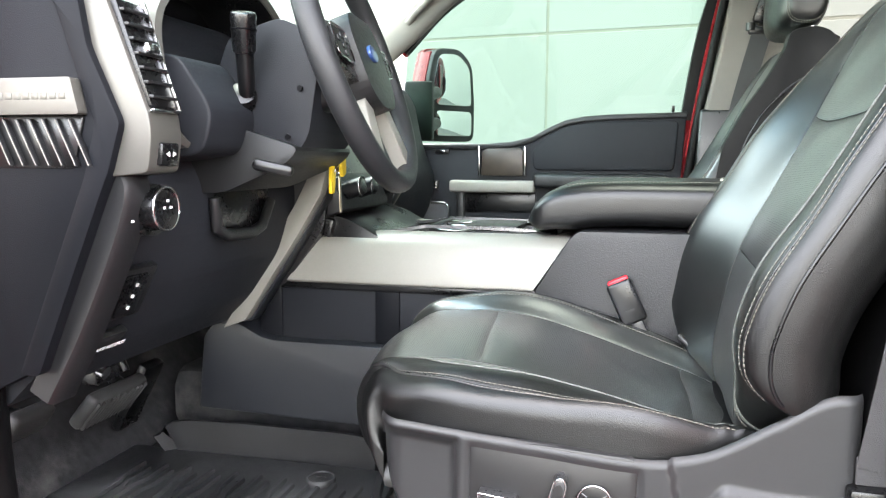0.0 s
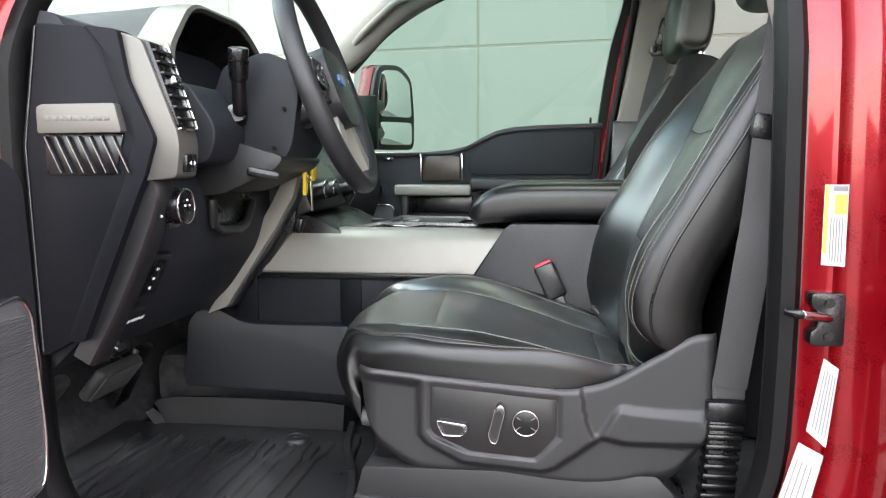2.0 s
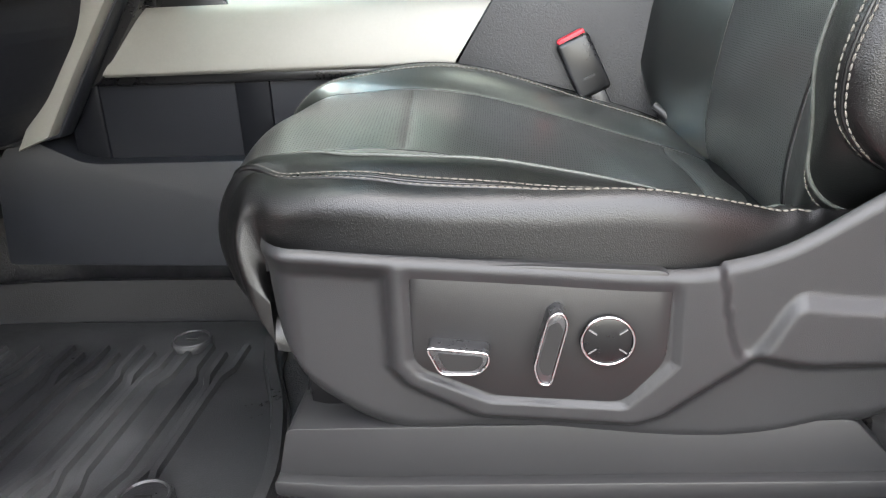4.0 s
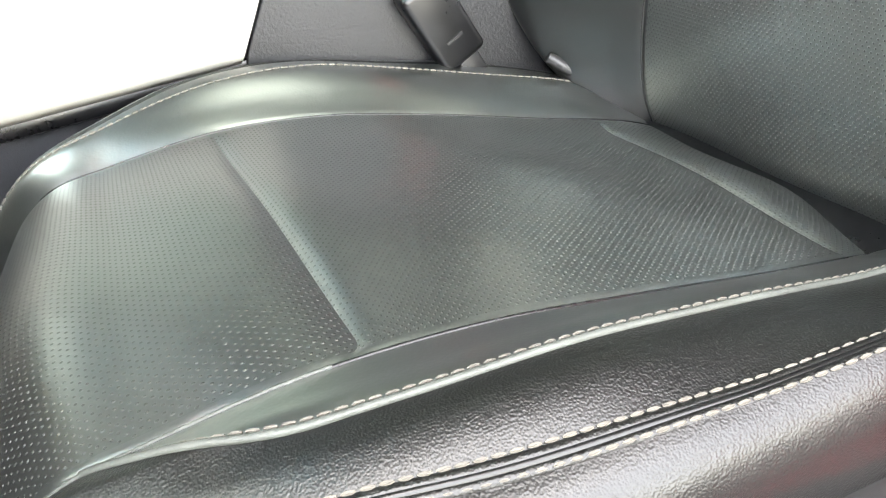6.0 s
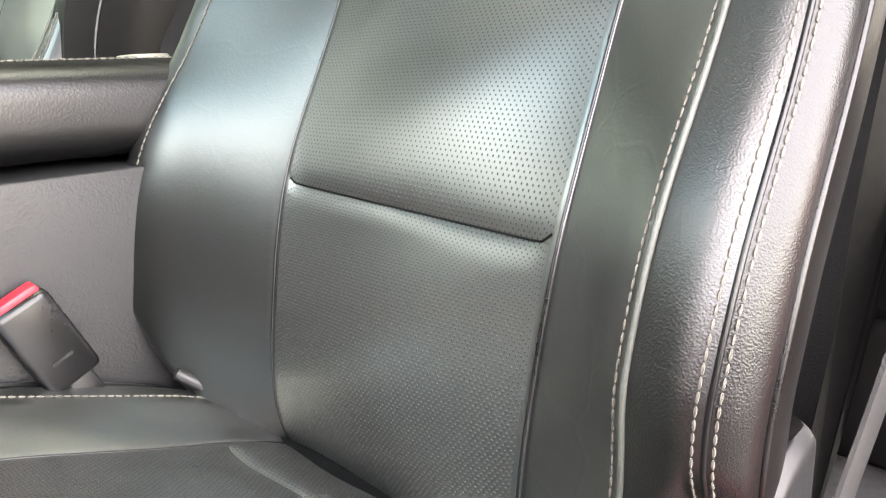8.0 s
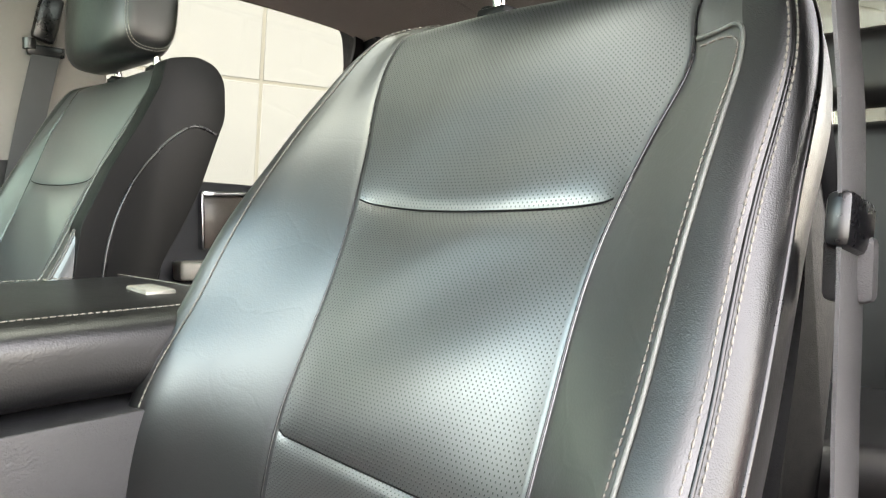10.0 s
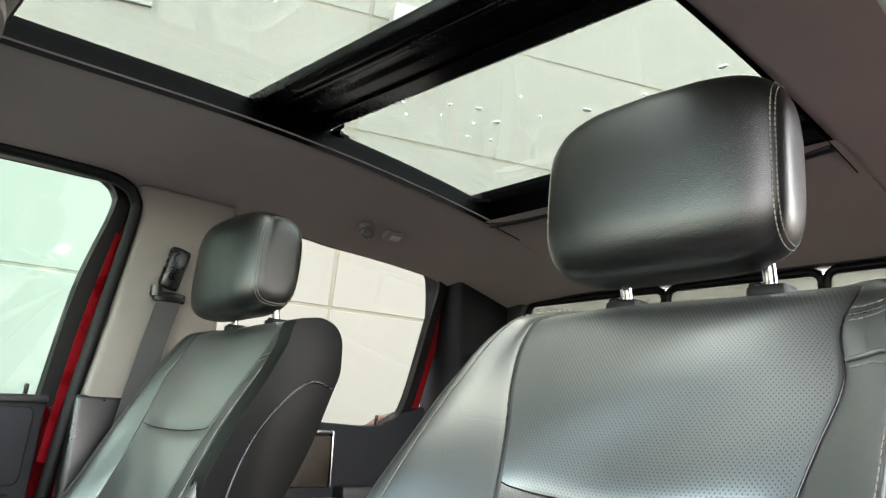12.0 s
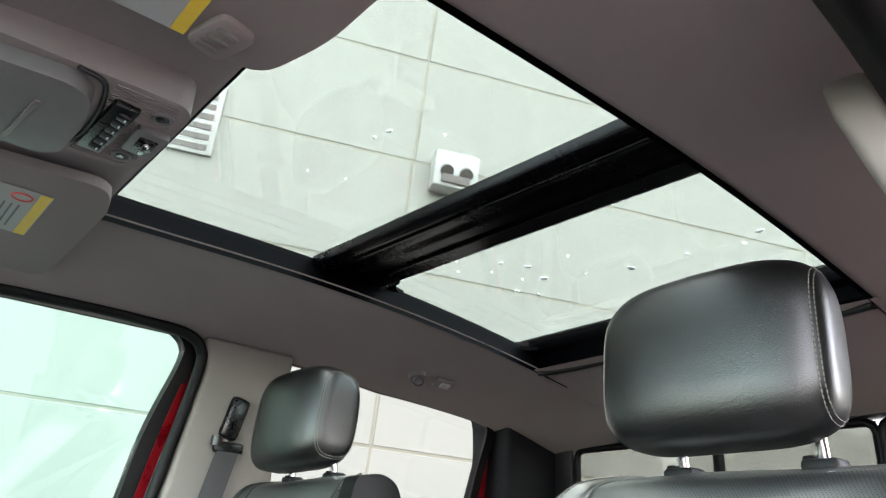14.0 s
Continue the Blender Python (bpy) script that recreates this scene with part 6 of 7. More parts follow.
def on_face(s, a, b, size, r, mat, name, parent=dash, label=""):
    """A bevelled block on the vent's slanting face: s down the face, a across it, b off it."""
    p = c0 + d * s + Vector((0, a, 0)) + nrm * b
    return part(name, box(p, size, r, rot=(0, -tilt, 0)), mat, parent, label)


on_face(0.0, 0.0, -0.003, (0.016, 0.047, 0.124), 0.003, SMOOTH, "vent_mouth")
for k in range(7):
    p = c0 + d * (-0.050 + 0.0165 * k) + nrm * 0.003
    part("vent_slat", box(p, (0.014, 0.044, 0.0035), 0.001, rot=(0, -tilt + 22, 0)), PLASTIC, dash)
on_face(0.0, 0.0255, 0.004, (0.008, 0.004, 0.132), 0.002, CHROME, "vent_edge", label="chrome vent edge")
on_face(0.066, 0.0, 0.004, (0.008, 0.052, 0.004), 0.002, CHROME, "vent_edge")
on_face(-0.004, 0.0, 0.010, (0.014, 0.020, 0.012), 0.003, CHROME, "vent_tab", label="bright vent tab")
part("hazard_switch", box((-0.273, -0.760, 0.574), (0.012, 0.032, 0.026), 0.003, rot=(0, 5, 0)), SMOOTH, dash)
for a in (-1, 1):
    y = -0.760 + a * 0.0035
    part("switch_arrow", prism([(y, 0.571), (y + a * 0.006, 0.574), (y, 0.577)], "x", -0.2672, -0.2662, 0), WHITE_MARK, dash)
# light switch
lp = part("light_switch_panel", prism(rounded([(-0.752, 0.480), (-0.752, 0.530), (-0.742, 0.539), (-0.700, 0.538), (-0.695, 0.490), (-0.715, 0.476)], 0.01, 3), "x", -0.365, -0.318, 0.005, 3), SMOOTH, dash, "black light switch panel")
part("light_knob", rod((-0.315, -0.735, 0.509), (-0.292, -0.735, 0.511), 0.026, 0.025, n=32, bevel=0.002), SMOOTH, lp)
tube("knob_ring", [(-0.293, -0.735 + 0.0252 * math.cos(k * math.pi / 16), 0.511 + 0.0252 * math.sin(k * math.pi / 16)) for k in range(32)], 0.0022, CHROME, lp, "chrome knob ring", closed=True, n=8)
for a, z in ((-0.772, 0.520), (-0.772, 0.498), (-0.735, 0.520), (-0.729, 0.512), (-0.742, 0.512)):
    part("legend_mark", box((-0.2905 if a > -0.75 else -0.3115, a, z), (0.001, 0.004, 0.003), 0), WHITE_MARK, lp)
# pocket under the column: a flat dark plate stands for its shaded opening
pk = rounded([(-0.520, 0.462), (-0.525, 0.500), (-0.50, 0.535), (-0.36, 0.545), (-0.34, 0.53), (-0.37, 0.475), (-0.39, 0.462)], 0.010, 3)
part("pocket_shade_plate", prism(pk, "x", -0.37, -0.3595, 0.001), SMOOTH, dash, "flat dark plate for the shaded pocket opening")
v, f = sweep([(-0.352, y, z) for y, z in ((-0.530, 0.512), (-0.526, 0.466), (-0.50, 0.455), (-0.42, 0.451), (-0.385, 0.461), (-0.355, 0.50))], circle(0.010, 10, 0.008), (1, 0, 0))
raw("pocket_lip", v, f, PLASTIC, dash)
# brake controller pad on the knee panel
pad = part("trailer_brake_panel", box((-0.380, -0.70, 0.401), (0.012, 0.080, 0.075), 0.003, rot=(0, 27, 0)), PLASTIC, dash)
part("panel_inset", box((-0.3755, -0.70, 0.3985), (0.010, 0.042, 0.060), 0.002, rot=(0, 27, 0)), SMOOTH, pad)
for k in (-1, 0, 1):
    part("panel_mark", box((-0.3700 + 0.0077 * k, -0.70, 0.3958 + 0.015 * k), (0.002, 0.004, 0.004), 0, rot=(0, 27, 0)), WHITE_MARK, pad)
brk = part("brake_release", box((-0.424, -0.70, 0.334), (0.014, 0.085, 0.030), 0.004, rot=(0, 40, 0)), PLASTIC, dash, "parking brake release lever")
mt = pose(-0.4130, -0.70, 0.3250, 0, 0, 0) @ Matrix(((0, 0.64, 0.77, 0), (1, 0, 0, 0), (0, 0.77, -0.64, 0), (0, 0, 0, 1)))
lettering("brake_release_text", "BRAKE RELEASE", 0.0098, mt, WHITE_MARK, brk, "white printed words")
part("obd_port", box((-0.52, -0.58, 0.250), (0.03, 0.05, 0.022), 0.004), SMOOTH, dash)
part("port_bulb", rod((-0.505, -0.60, 0.262), (-0.495, -0.60, 0.258), 0.010), CHROME, dash)
# silver strips beside the centre stack
for s in (-1, 1):
    strip = [(-0.312, 0.560), (-0.284, 0.560), (-0.300, 0.505), (-0.345, 0.432), (-0.400, 0.352), (-0.455, 0.268), (-0.502, 0.250), (-0.420, 0.380), (-0.350, 0.488)]
    part("stack_strip", prism(strip, "y", s * 0.266, s * 0.238, 0.003), SILVER, dash, "champagne silver strip")
    cheek = [(-0.292, 0.556), (-0.300, 0.50), (-0.345, 0.428), (-0.455, 0.262), (-0.60, 0.24), (-0.60, 0.556)]
    part("stack_cheek", prism(cheek, "y", s * 0.240, s * 0.205, 0.003), GREYDASH, dash)
stack = part("stack_face", prism(rounded([(-0.60, 0.25), (-0.60, 0.78), (-0.44, 0.79), (-0.36, 0.60), (-0.31, 0.52), (-0.32, 0.44), (-0.40, 0.33)], 0.01, 3), "y", -0.206, 0.206, 0.005), SMOOTH, dash, "gloss black centre stack")
part("climate_panel", box((-0.318, -0.06, 0.500), (0.05, 0.27, 0.075), 0.006, rot=(0, -20, 0)), PLASTIC, stack)
for y in (-0.155, -0.085, 0.085):
    part("climate_knob", rod((-0.300, y, 0.507), (-0.258, y, 0.521), 0.019, 0.017, n=24, bevel=0.003), SMOOTH, stack)
    tube("knob_ring", [(-0.262, y + 0.0182 * math.cos(k * math.pi / 12), 0.519 + 0.0182 * math.sin(k * math.pi / 12)) for k in range(24)], 0.0018, CHROME, stack, closed=True, n=8)
for y in (-0.17, -0.145, -0.12, -0.095, -0.07):
    part("climate_key", box((-0.296, y, 0.478), (0.012, 0.019, 0.013), 0.002, rot=(0, -20, 0)), GREYDASH, stack)
part("usb_panel", box((-0.318, -0.13, 0.440), (0.020, 0.13, 0.035), 0.004, rot=(0, 15, 0)), SMOOTH, stack)
# instrument hood and gauges
arch = rounded([(-0.668, 0.585), (-0.662, 0.745), (-0.545, 0.844), (-0.335, 0.844), (-0.218, 0.745), (-0.212, 0.585)], 0.045, 6)
n = len(arch)


def hood_ring(x, grow, lean):
    cy, cz = -0.44, 0.70
    return [(x - lean * (0.845 - z), cy + (y - cy) * grow, cz + (z - cz) * grow) for y, z in arch]


loops = [hood_ring(-0.62, 0.97, 0.0), hood_ring(-0.50, 1.0, 0.0), hood_ring(-0.425, 1.03, -0.10)]
ribbon("cluster_hood", loops, DASH, dash, "soft black instrument hood")
loops = [hood_ring(-0.425, 1.03, -0.10), hood_ring(-0.400, 1.045, -0.14), hood_ring(-0.368, 1.03, -0.18), hood_ring(-0.364, 0.99, -0.18), hood_ring(-0.372, 0.95, -0.18)]
ribbon("hood_rim", loops, VENT_SILVER, dash, "champagne silver hood rim")
ribbon("hood_lining", [hood_ring(-0.370, 0.955, -0.18), hood_ring(-0.49, 0.86, -0.05)], SMOOTH, dash)
ring = hood_ring(-0.485, 0.865, -0.05)
raw("gauge_panel", ring, [tuple(range(n))], SCREEN, dash, "dark instrument panel")
for y, z, r in ((-0.555, 0.70, 0.052), (-0.325, 0.70, 0.052), (-0.60, 0.765, 0.024), (-0.28, 0.765, 0.024)):
    x = -0.474
    g = part("gauge", rod((x - 0.004, y, z), (x, y, z), r, n=32), SMOOTH, dash)
    tube("gauge_ring", [(x + 0.001, y + r * math.cos(k * math.pi / 16), z + r * math.sin(k * math.pi / 16)) for k in range(32)], 0.002, CHROME, g, closed=True, n=6)
    for k in range(11):
        a = radians(225 - 27 * k)
        part("gauge_mark", box((x + 0.001, y - 0.8 * r * math.cos(a), z + 0.8 * r * math.sin(a)), (0.001, 0.0022, 0.007 if r > 0.03 else 0.004), 0, rot=(math.degrees(a) - 90, 0, 0)), WHITE_MARK, g)
    part("gauge_needle", box((x + 0.002, y + 0.3 * r, z - 0.3 * r), (0.001, 0.0016, r * 0.8), 0, rot=(45, 0, 0)), LABEL_RED, g)
part("screen_between", box((-0.474, -0.44, 0.705), (0.004, 0.09, 0.07), 0.002), SCREEN, dash)

# ---- steering column and wheel ----
col = thing("steering_column", "black steering column shroud with stalk and tilt lever", "steering column", at=(-0.28, -0.44, 0.6))
sh = rounded([(-0.345, 0.690), (-0.325, 0.742), (-0.245, 0.765), (-0.205, 0.745), (-0.190, 0.690), (-0.205, 0.600), (-0.225, 0.575), (-0.27, 0.590), (-0.35, 0.62)], 0.015, 3)
part("shroud", prism(sh, "y", -0.525, -0.355, 0.016, 3), DASH, col, "black plastic shroud")
part("shroud_lower", prism(rounded([(-0.40, 0.64), (-0.26, 0.60), (-0.21, 0.585), (-0.23, 0.562), (-0.33, 0.52), (-0.42, 0.52)], 0.02, 3), "y", -0.545, -0.335, 0.018, 3), PLASTIC, col)
part("shroud_collar", prism(rounded([(-0.42, 0.70), (-0.335, 0.705), (-0.285, 0.63), (-0.30, 0.575), (-0.42, 0.56)], 0.02, 3), "y", -0.64, -0.24, 0.02, 3), DASH, col)
stalk = part("wiper_stalk", rod((-0.294, -0.532, 0.655), (-0.280, -0.564, 0.722), 0.0115, 0.0125, bevel=0.002), SMOOTH, col, "black turn signal stalk")
part("stalk_head", rod((-0.2805, -0.563, 0.712), (-0.2735, -0.576, 0.764), 0.0155, 0.0175, n=20, bevel=0.004), SMOOTH, stalk)
tube("stalk_groove", [(-0.2765 + 0.0168 * math.cos(k * math.pi / 9), -0.5705 + 0.0168 * math.sin(k * math.pi / 9), 0.741) for k in range(18)], 0.0012, FRAME_BLACK, stalk, closed=True, n=6)
part("stalk_base", rod((-0.306, -0.520, 0.648), (-0.298, -0.540, 0.662), 0.020, n=20, bevel=0.004), SMOOTH, stalk)
part("tilt_lever", box((-0.245, -0.555, 0.557), (0.055, 0.030, 0.016), 0.006, rot=(0, 12, 20)), SMOOTH, col)
for p in ((-0.215, -0.528, 0.667), (-0.235, -0.527, 0.60)):
    part("shroud_screw", rod(p, (p[0], p[1] - 0.003, p[2]), 0.004), FRAME_BLACK, col)

wheel = thing("steering_wheel", "black leather steering wheel with silver lower spokes", "steering wheel", at=(-0.17, -0.44, 0.714))
C = Vector((-0.162, -0.44, 0.714))
YAW = radians(5)
DN = Vector((0.334 * math.cos(YAW), 0.334 * math.sin(YAW), -0.9426))
AX = Vector((0.9426 * math.cos(YAW), 0.9426 * math.sin(YAW), 0.334))
RT = Vector((-math.sin(YAW), math.cos(YAW), 0))


def on_wheel(a, b, h=0.0):
    """A place on the wheel: a to the passenger's side, b up, h towards the driver."""
    return C + RT * a - DN * b + AX * h


WM = Matrix(((RT.x, -DN.x, AX.x, C.x), (RT.y, -DN.y, AX.y, C.y), (RT.z, -DN.z, AX.z, C.z), (0, 0, 0, 1)))
loop = [on_wheel(0.190 * math.cos(k * math.pi / 48), 0.190 * math.sin(k * math.pi / 48)) for k in range(96)]
v, f = sweep(loop, circle(0.0155, 14, 0.0175), AX, closed=True)
raw("rim", v, f, WHEEL_LEATHER, wheel, "black leather rim")
for lo, hi in ((25, 70), (110, 155), (205, 235), (305, 335)):
    stitches("rim_stitches", lambda k: on_wheel(0.176 * math.cos(radians(k)), 0.176 * math.sin(radians(k)), 0.003), spread(lo, hi, 30), THREAD, wheel, step=0.005, size=0.003, r=0.0009)


def wheel_block(poly, h0, h1, r):
    bm = prism(poly, "z", h0, h1, r, 3)
    bmesh.ops.transform(bm, matrix=WM, verts=bm.verts)
    return bm


pad = rounded([(-0.075, -0.055), (-0.082, 0.025), (-0.06, 0.058), (0.06, 0.058), (0.082, 0.025), (0.075, -0.055), (0.04, -0.082), (-0.04, -0.082)], 0.025, 4)
part("airbag_pad", wheel_block(pad, -0.035, 0.022, 0.012), PLASTIC, wheel, "black airbag pad")
part("hub_back", wheel_block(rounded([(-0.06, -0.06), (-0.06, 0.06), (0.06, 0.06), (0.06, -0.06)], 0.03, 4), -0.075, -0.030, 0.01), SMOOTH, wheel)
bm = rod((0, 0.002, 0.020), (0, 0.002, 0.027), 0.017, n=28, bevel=0.002)
bmesh.ops.transform(bm, matrix=WM @ Matrix.Diagonal((1.35, 0.75, 1, 1)), verts=bm.verts)
part("hub_badge", bm, BLUE_BADGE, wheel, "plain blue oval badge")
for s in (-1, 1):
    spoke = rounded([(s * 0.070, 0.030), (s * 0.120, 0.036), (s * 0.182, 0.030), (s * 0.182, -0.010), (s * 0.120, -0.030), (s * 0.070, -0.045)], 0.008, 3)
    part("side_spoke", wheel_block(spoke, -0.018, 0.008, 0.006), SMOOTH, wheel)
    sw = part("switch_pad", wheel_block(rounded([(s * 0.088, 0.024), (s * 0.150, 0.026), (s * 0.150, -0.014), (s * 0.088, -0.022)], 0.008, 3), 0.004, 0.014, 0.003), PLATE, wheel)
    for a, b in ((0.103, 0.008), (0.119, 0.014), (0.135, 0.008), (0.119, 0.0), (0.119, -0.010)):
        part("wheel_button", wheel_block(rounded([(s * a - 0.006, b - 0.004), (s * a - 0.006, b + 0.004), (s * a + 0.006, b + 0.004), (s * a + 0.006, b - 0.004)], 0.002, 2), 0.012, 0.0165, 0.001), SMOOTH, sw)
    tube("switch_rim", [WM @ Vector((s * a, b, 0.0135)) for a, b in rounded([(0.086, 0.026), (0.152, 0.028), (0.152, -0.016), (0.086, -0.024)], 0.009, 3)], 0.0016, CHROME, sw, closed=True, n=6)
    low = rounded([(s * 0.030, -0.070), (s * 0.066, -0.062), (s * 0.108, -0.150), (s * 0.070, -0.176)], 0.01, 3)
    part("lower_spoke", wheel_block(low, -0.016, 0.006, 0.005), SILVER, wheel, "satin silver spoke")

keys = thing("ignition_keys", "keys with yellow plastic tags hanging from the ignition", "keys", at=(-0.24, -0.335, 0.575))
part("key_barrel", rod((-0.275, -0.350, 0.590), (-0.248, -0.338, 0.580), 0.014, bevel=0.002), CHROME, keys)
part("key_blade", box((-0.242, -0.334, 0.566), (0.006, 0.022, 0.036), 0.003), SMOOTH, keys)
tube("key_ring", [(-0.240 + 0.003 * math.sin(k * math.pi / 8), -0.334 + 0.011 * math.cos(k * math.pi / 8), 0.548 + 0.011 * math.sin(k * math.pi / 8)) for k in range(16)], 0.0011, CHROME, keys, closed=True, n=6)
bm = prism(rounded([(-0.353, 0.582), (-0.336, 0.582), (-0.340, 0.530), (-0.346, 0.512), (-0.358, 0.512), (-0.356, 0.545)], 0.004, 3), "x", -0.246, -0.240, 0.0015)
part("key_tag", bm, YELLOW, keys, "yellow plastic tag")
bm = prism(rounded([(-0.330, 0.584), (-0.308, 0.575), (-0.306, 0.545), (-0.322, 0.538), (-0.330, 0.56)], 0.005, 3), "x", -0.240, -0.234, 0.0015)
part("key_tag", bm, YELLOW, keys, "yellow plastic tag")
part("spare_key", box((-0.238, -0.326, 0.510), (0.002, 0.009, 0.062), 0.001, rot=(4, 0, 0)), BRASS, keys, "worn metal key")

# ---- pedals ----
ped = thing("brake_pedal", "black brake pedal with a ribbed grey rubber pad", "pedal", at=(-0.60, -0.42, 0.1))
padp = part("pedal_pad", box((-0.632, -0.425, 0.150), (0.026, 0.140, 0.074), 0.010, rot=(0, 40, 0), seg=3), WORN_RUBBER, ped, "worn grey ribbed pad")
for k in range(12):
    part("pad_rib", box((-0.6215, -0.486 + k * 0.0111, 0.1415), (0.008, 0.005, 0.062), 0.002, rot=(0, 40, 0)), WORN_RUBBER, padp)
v, f = sweep(smoothline([(-0.61, -0.40, 0.16), (-0.66, -0.40, 0.20), (-0.74, -0.40, 0.32), (-0.78, -0.40, 0.46)], 5), circle(0.009, 8, 0.014), (0, 1, 0))
raw("pedal_arm", v, f, SMOOTH, ped)
pk = thing("parking_brake_pedal", "small black parking brake pedal", "pedal", at=(-0.66, -0.62, 0.15))
part("pedal_pad", box((-0.655, -0.585, 0.165), (0.028, 0.085, 0.055), 0.012, rot=(0, 38, 0), seg=3), WORN_RUBBER, pk)
v, f = sweep(smoothline([(-0.64, -0.60, 0.18), (-0.70, -0.61, 0.20), (-0.76, -0.62, 0.30), (-0.80, -0.62, 0.45)], 5), circle(0.008, 8, 0.012), (0, 1, 0))
raw("pedal_arm", v, f, SMOOTH, pk)
ac = thing("accelerator_pedal", "long black accelerator pedal", "pedal", at=(-0.68, -0.30, 0.06))
part("pedal_pad", box((-0.675, -0.29, 0.115), (0.022, 0.06, 0.15), 0.008, rot=(0, 28, 0)), SMOOTH, ac)
part("pedal_arm", rod((-0.70, -0.29, 0.16), (-0.80, -0.29, 0.36), 0.008), SMOOTH, ac)

# ---- centre console ----
con = thing("centre_console", "black and silver centre console with leather armrest lid", "centre console", at=(0, 0, 0.0))
part("lower_body", prism(rounded([(-0.585, 0.075), (-0.570, 0.222), (-0.545, 0.250), (-0.505, 0.256), (-0.445, 0.226), (-0.42, 0.222), (0.12, 0.220), (0.12, 0.060)], 0.010, 3), "y", -0.222, 0.222, 0.008, 3), GREYDASH, con, "dark grey lower console body")
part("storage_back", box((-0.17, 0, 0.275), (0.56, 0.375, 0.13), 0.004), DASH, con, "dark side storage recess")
for x in (-0.44, -0.20):
    part("storage_rib", box((x, 0, 0.275), (0.05, 0.385, 0.125), 0.006), END_TRIM, con)
# Dark strip under the silver edge, drawn in for the shadow there.
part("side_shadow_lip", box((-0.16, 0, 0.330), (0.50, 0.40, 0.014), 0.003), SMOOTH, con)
sec = smoothline([(0.186, 0.330), (0.205, 0.337), (0.207, 0.346), (0.200, 0.378), (0.190, 0.408), (0.178, 0.423), (0.160, 0.4315), (0.125, 0.432)], 4)
for s in (-1, 1):
    def silver(u, v):
        y, z = v
        t = min(1, max(0, (z - 0.337) / 0.095))
        x0, x1 = lerp(-0.398, -0.330, t), lerp(0.074, 0.136, t)
        return (lerp(x0, x1, u), s * y, z)
    patch("silver_side", silver, spread(0, 1, 24), [tuple(q) for q in sec], SILVER, con, "champagne silver console side, lightly scuffed")
part("end_seam", box((0.112, 0, 0.386), (0.010, 0.395, 0.012), 0.003, rot=(0, -32, 0)), SMOOTH, con)
part("tray_floor", box((-0.10, 0, 0.395), (0.46, 0.30, 0.03), 0.004), SMOOTH, con)
for y in (-0.075, 0.0, 0.075):
    part("tray_divider", box((-0.05, y, 0.415), (0.24, 0.006, 0.03), 0.002), PLASTIC, con)
part("tray_rear", box((0.075, 0, 0.425), (0.05, 0.25, 0.02), 0.005), SMOOTH, con)
part("front_bin", prism(rounded([(-0.40, 0.40), (-0.33, 0.47), (-0.28, 0.455), (-0.22, 0.425), (-0.22, 0.39)], 0.01, 3), "y", -0.18, 0.18, 0.006), SMOOTH, con, "black front bin")
for y in (-0.055, 0.055):
    tube("cup_ring", [(-0.10 + 0.042 * math.cos(k * math.pi / 14), y + 0.042 * math.sin(k * math.pi / 14), 0.4315) for k in range(28)], 0.0025, CHROME, con, "chrome cup holder ring", closed=True, n=8)
for s in (-1, 1):
    rail_pts = smoothline([(-0.23, s * 0.112, 0.428), (-0.185, s * 0.110, 0.433), (-0.155, s * 0.108, 0.4385), (-0.13, s * 0.107, 0.440), (0.05, s * 0.107, 0.437), (0.065, s * 0.107, 0.430)], 5)
    v, f = sweep(rail_pts, [(-0.003, -0.003), (0.003, -0.003), (0.0025, 0.003), (-0.0025, 0.003)], (0, 0, 1))
    raw("tray_rail", v, f, SWITCH_METAL, con, "brushed metal rail")
part("rail_cross", box((-0.145, 0, 0.438), (0.010, 0.21, 0.006), 0.002), PLATE, con)
part("tambour_lid", box((-0.03, 0.02, 0.4345), (0.11, 0.15, 0.010), 0.003), PLATE, con)
part("rear_body", prism(rounded([(0.076, 0.0), (0.078, 0.338), (0.135, 0.430), (0.152, 0.447), (0.50, 0.447), (0.50, 0.0)], 0.008, 3), "y", -0.203, 0.203, 0.006, 3), CONSOLE_VINYL, con, "grained grey console rear body")
lid_top = table((0.060, 0.462), (0.066, 0.482), (0.080, 0.501), (0.105, 0.518), (0.150, 0.530), (0.20, 0.533), (0.26, 0.534), (0.42, 0.534), (0.46, 0.5335), (0.48, 0.531), (0.493, 0.522), (0.500, 0.495))
lid_low = table((0.060, 0.460), (0.066, 0.450), (0.10, 0.444), (0.145, 0.444), (0.175, 0.449), (0.21, 0.451), (0.44, 0.453), (0.48, 0.456), (0.500, 0.480))


def lid_point(th, x):
    """The padded lid: a soft cushion section carried from its nose to its back edge."""
    hi, lo = lid_top(x), lid_low(x)
    c, q = math.cos(th), math.sin(th)
    y = 0.190 * math.copysign(abs(c) ** 0.22, c) * (1 - 0.10 * max(0, 1 - (x - 0.060) / 0.03) ** 2)
    z = (hi + lo) / 2 + (hi - lo) / 2 * math.copysign(abs(q) ** 0.55, q)
    return (x, y, z)


lid = patch("armrest_lid", lid_point, [2 * math.pi * k / 96 for k in range(97)], [0.060, 0.062, 0.066, 0.072, 0.080, 0.09] + spread(0.10, 0.48, 40) + [0.487, 0.493, 0.497, 0.500], ARM_LEATHER, con, "padded black leather armrest lid")
for s in (-1, 1):
    stitches("lid_stitches", lambda x: (x, s * 0.172, lid_top(x) - 0.0012), spread(0.105, 0.475, 70), THREAD, lid)
stitches("lid_stitches", lambda y: (0.47, y, 0.5338), spread(-0.17, 0.17, 40), THREAD, lid)
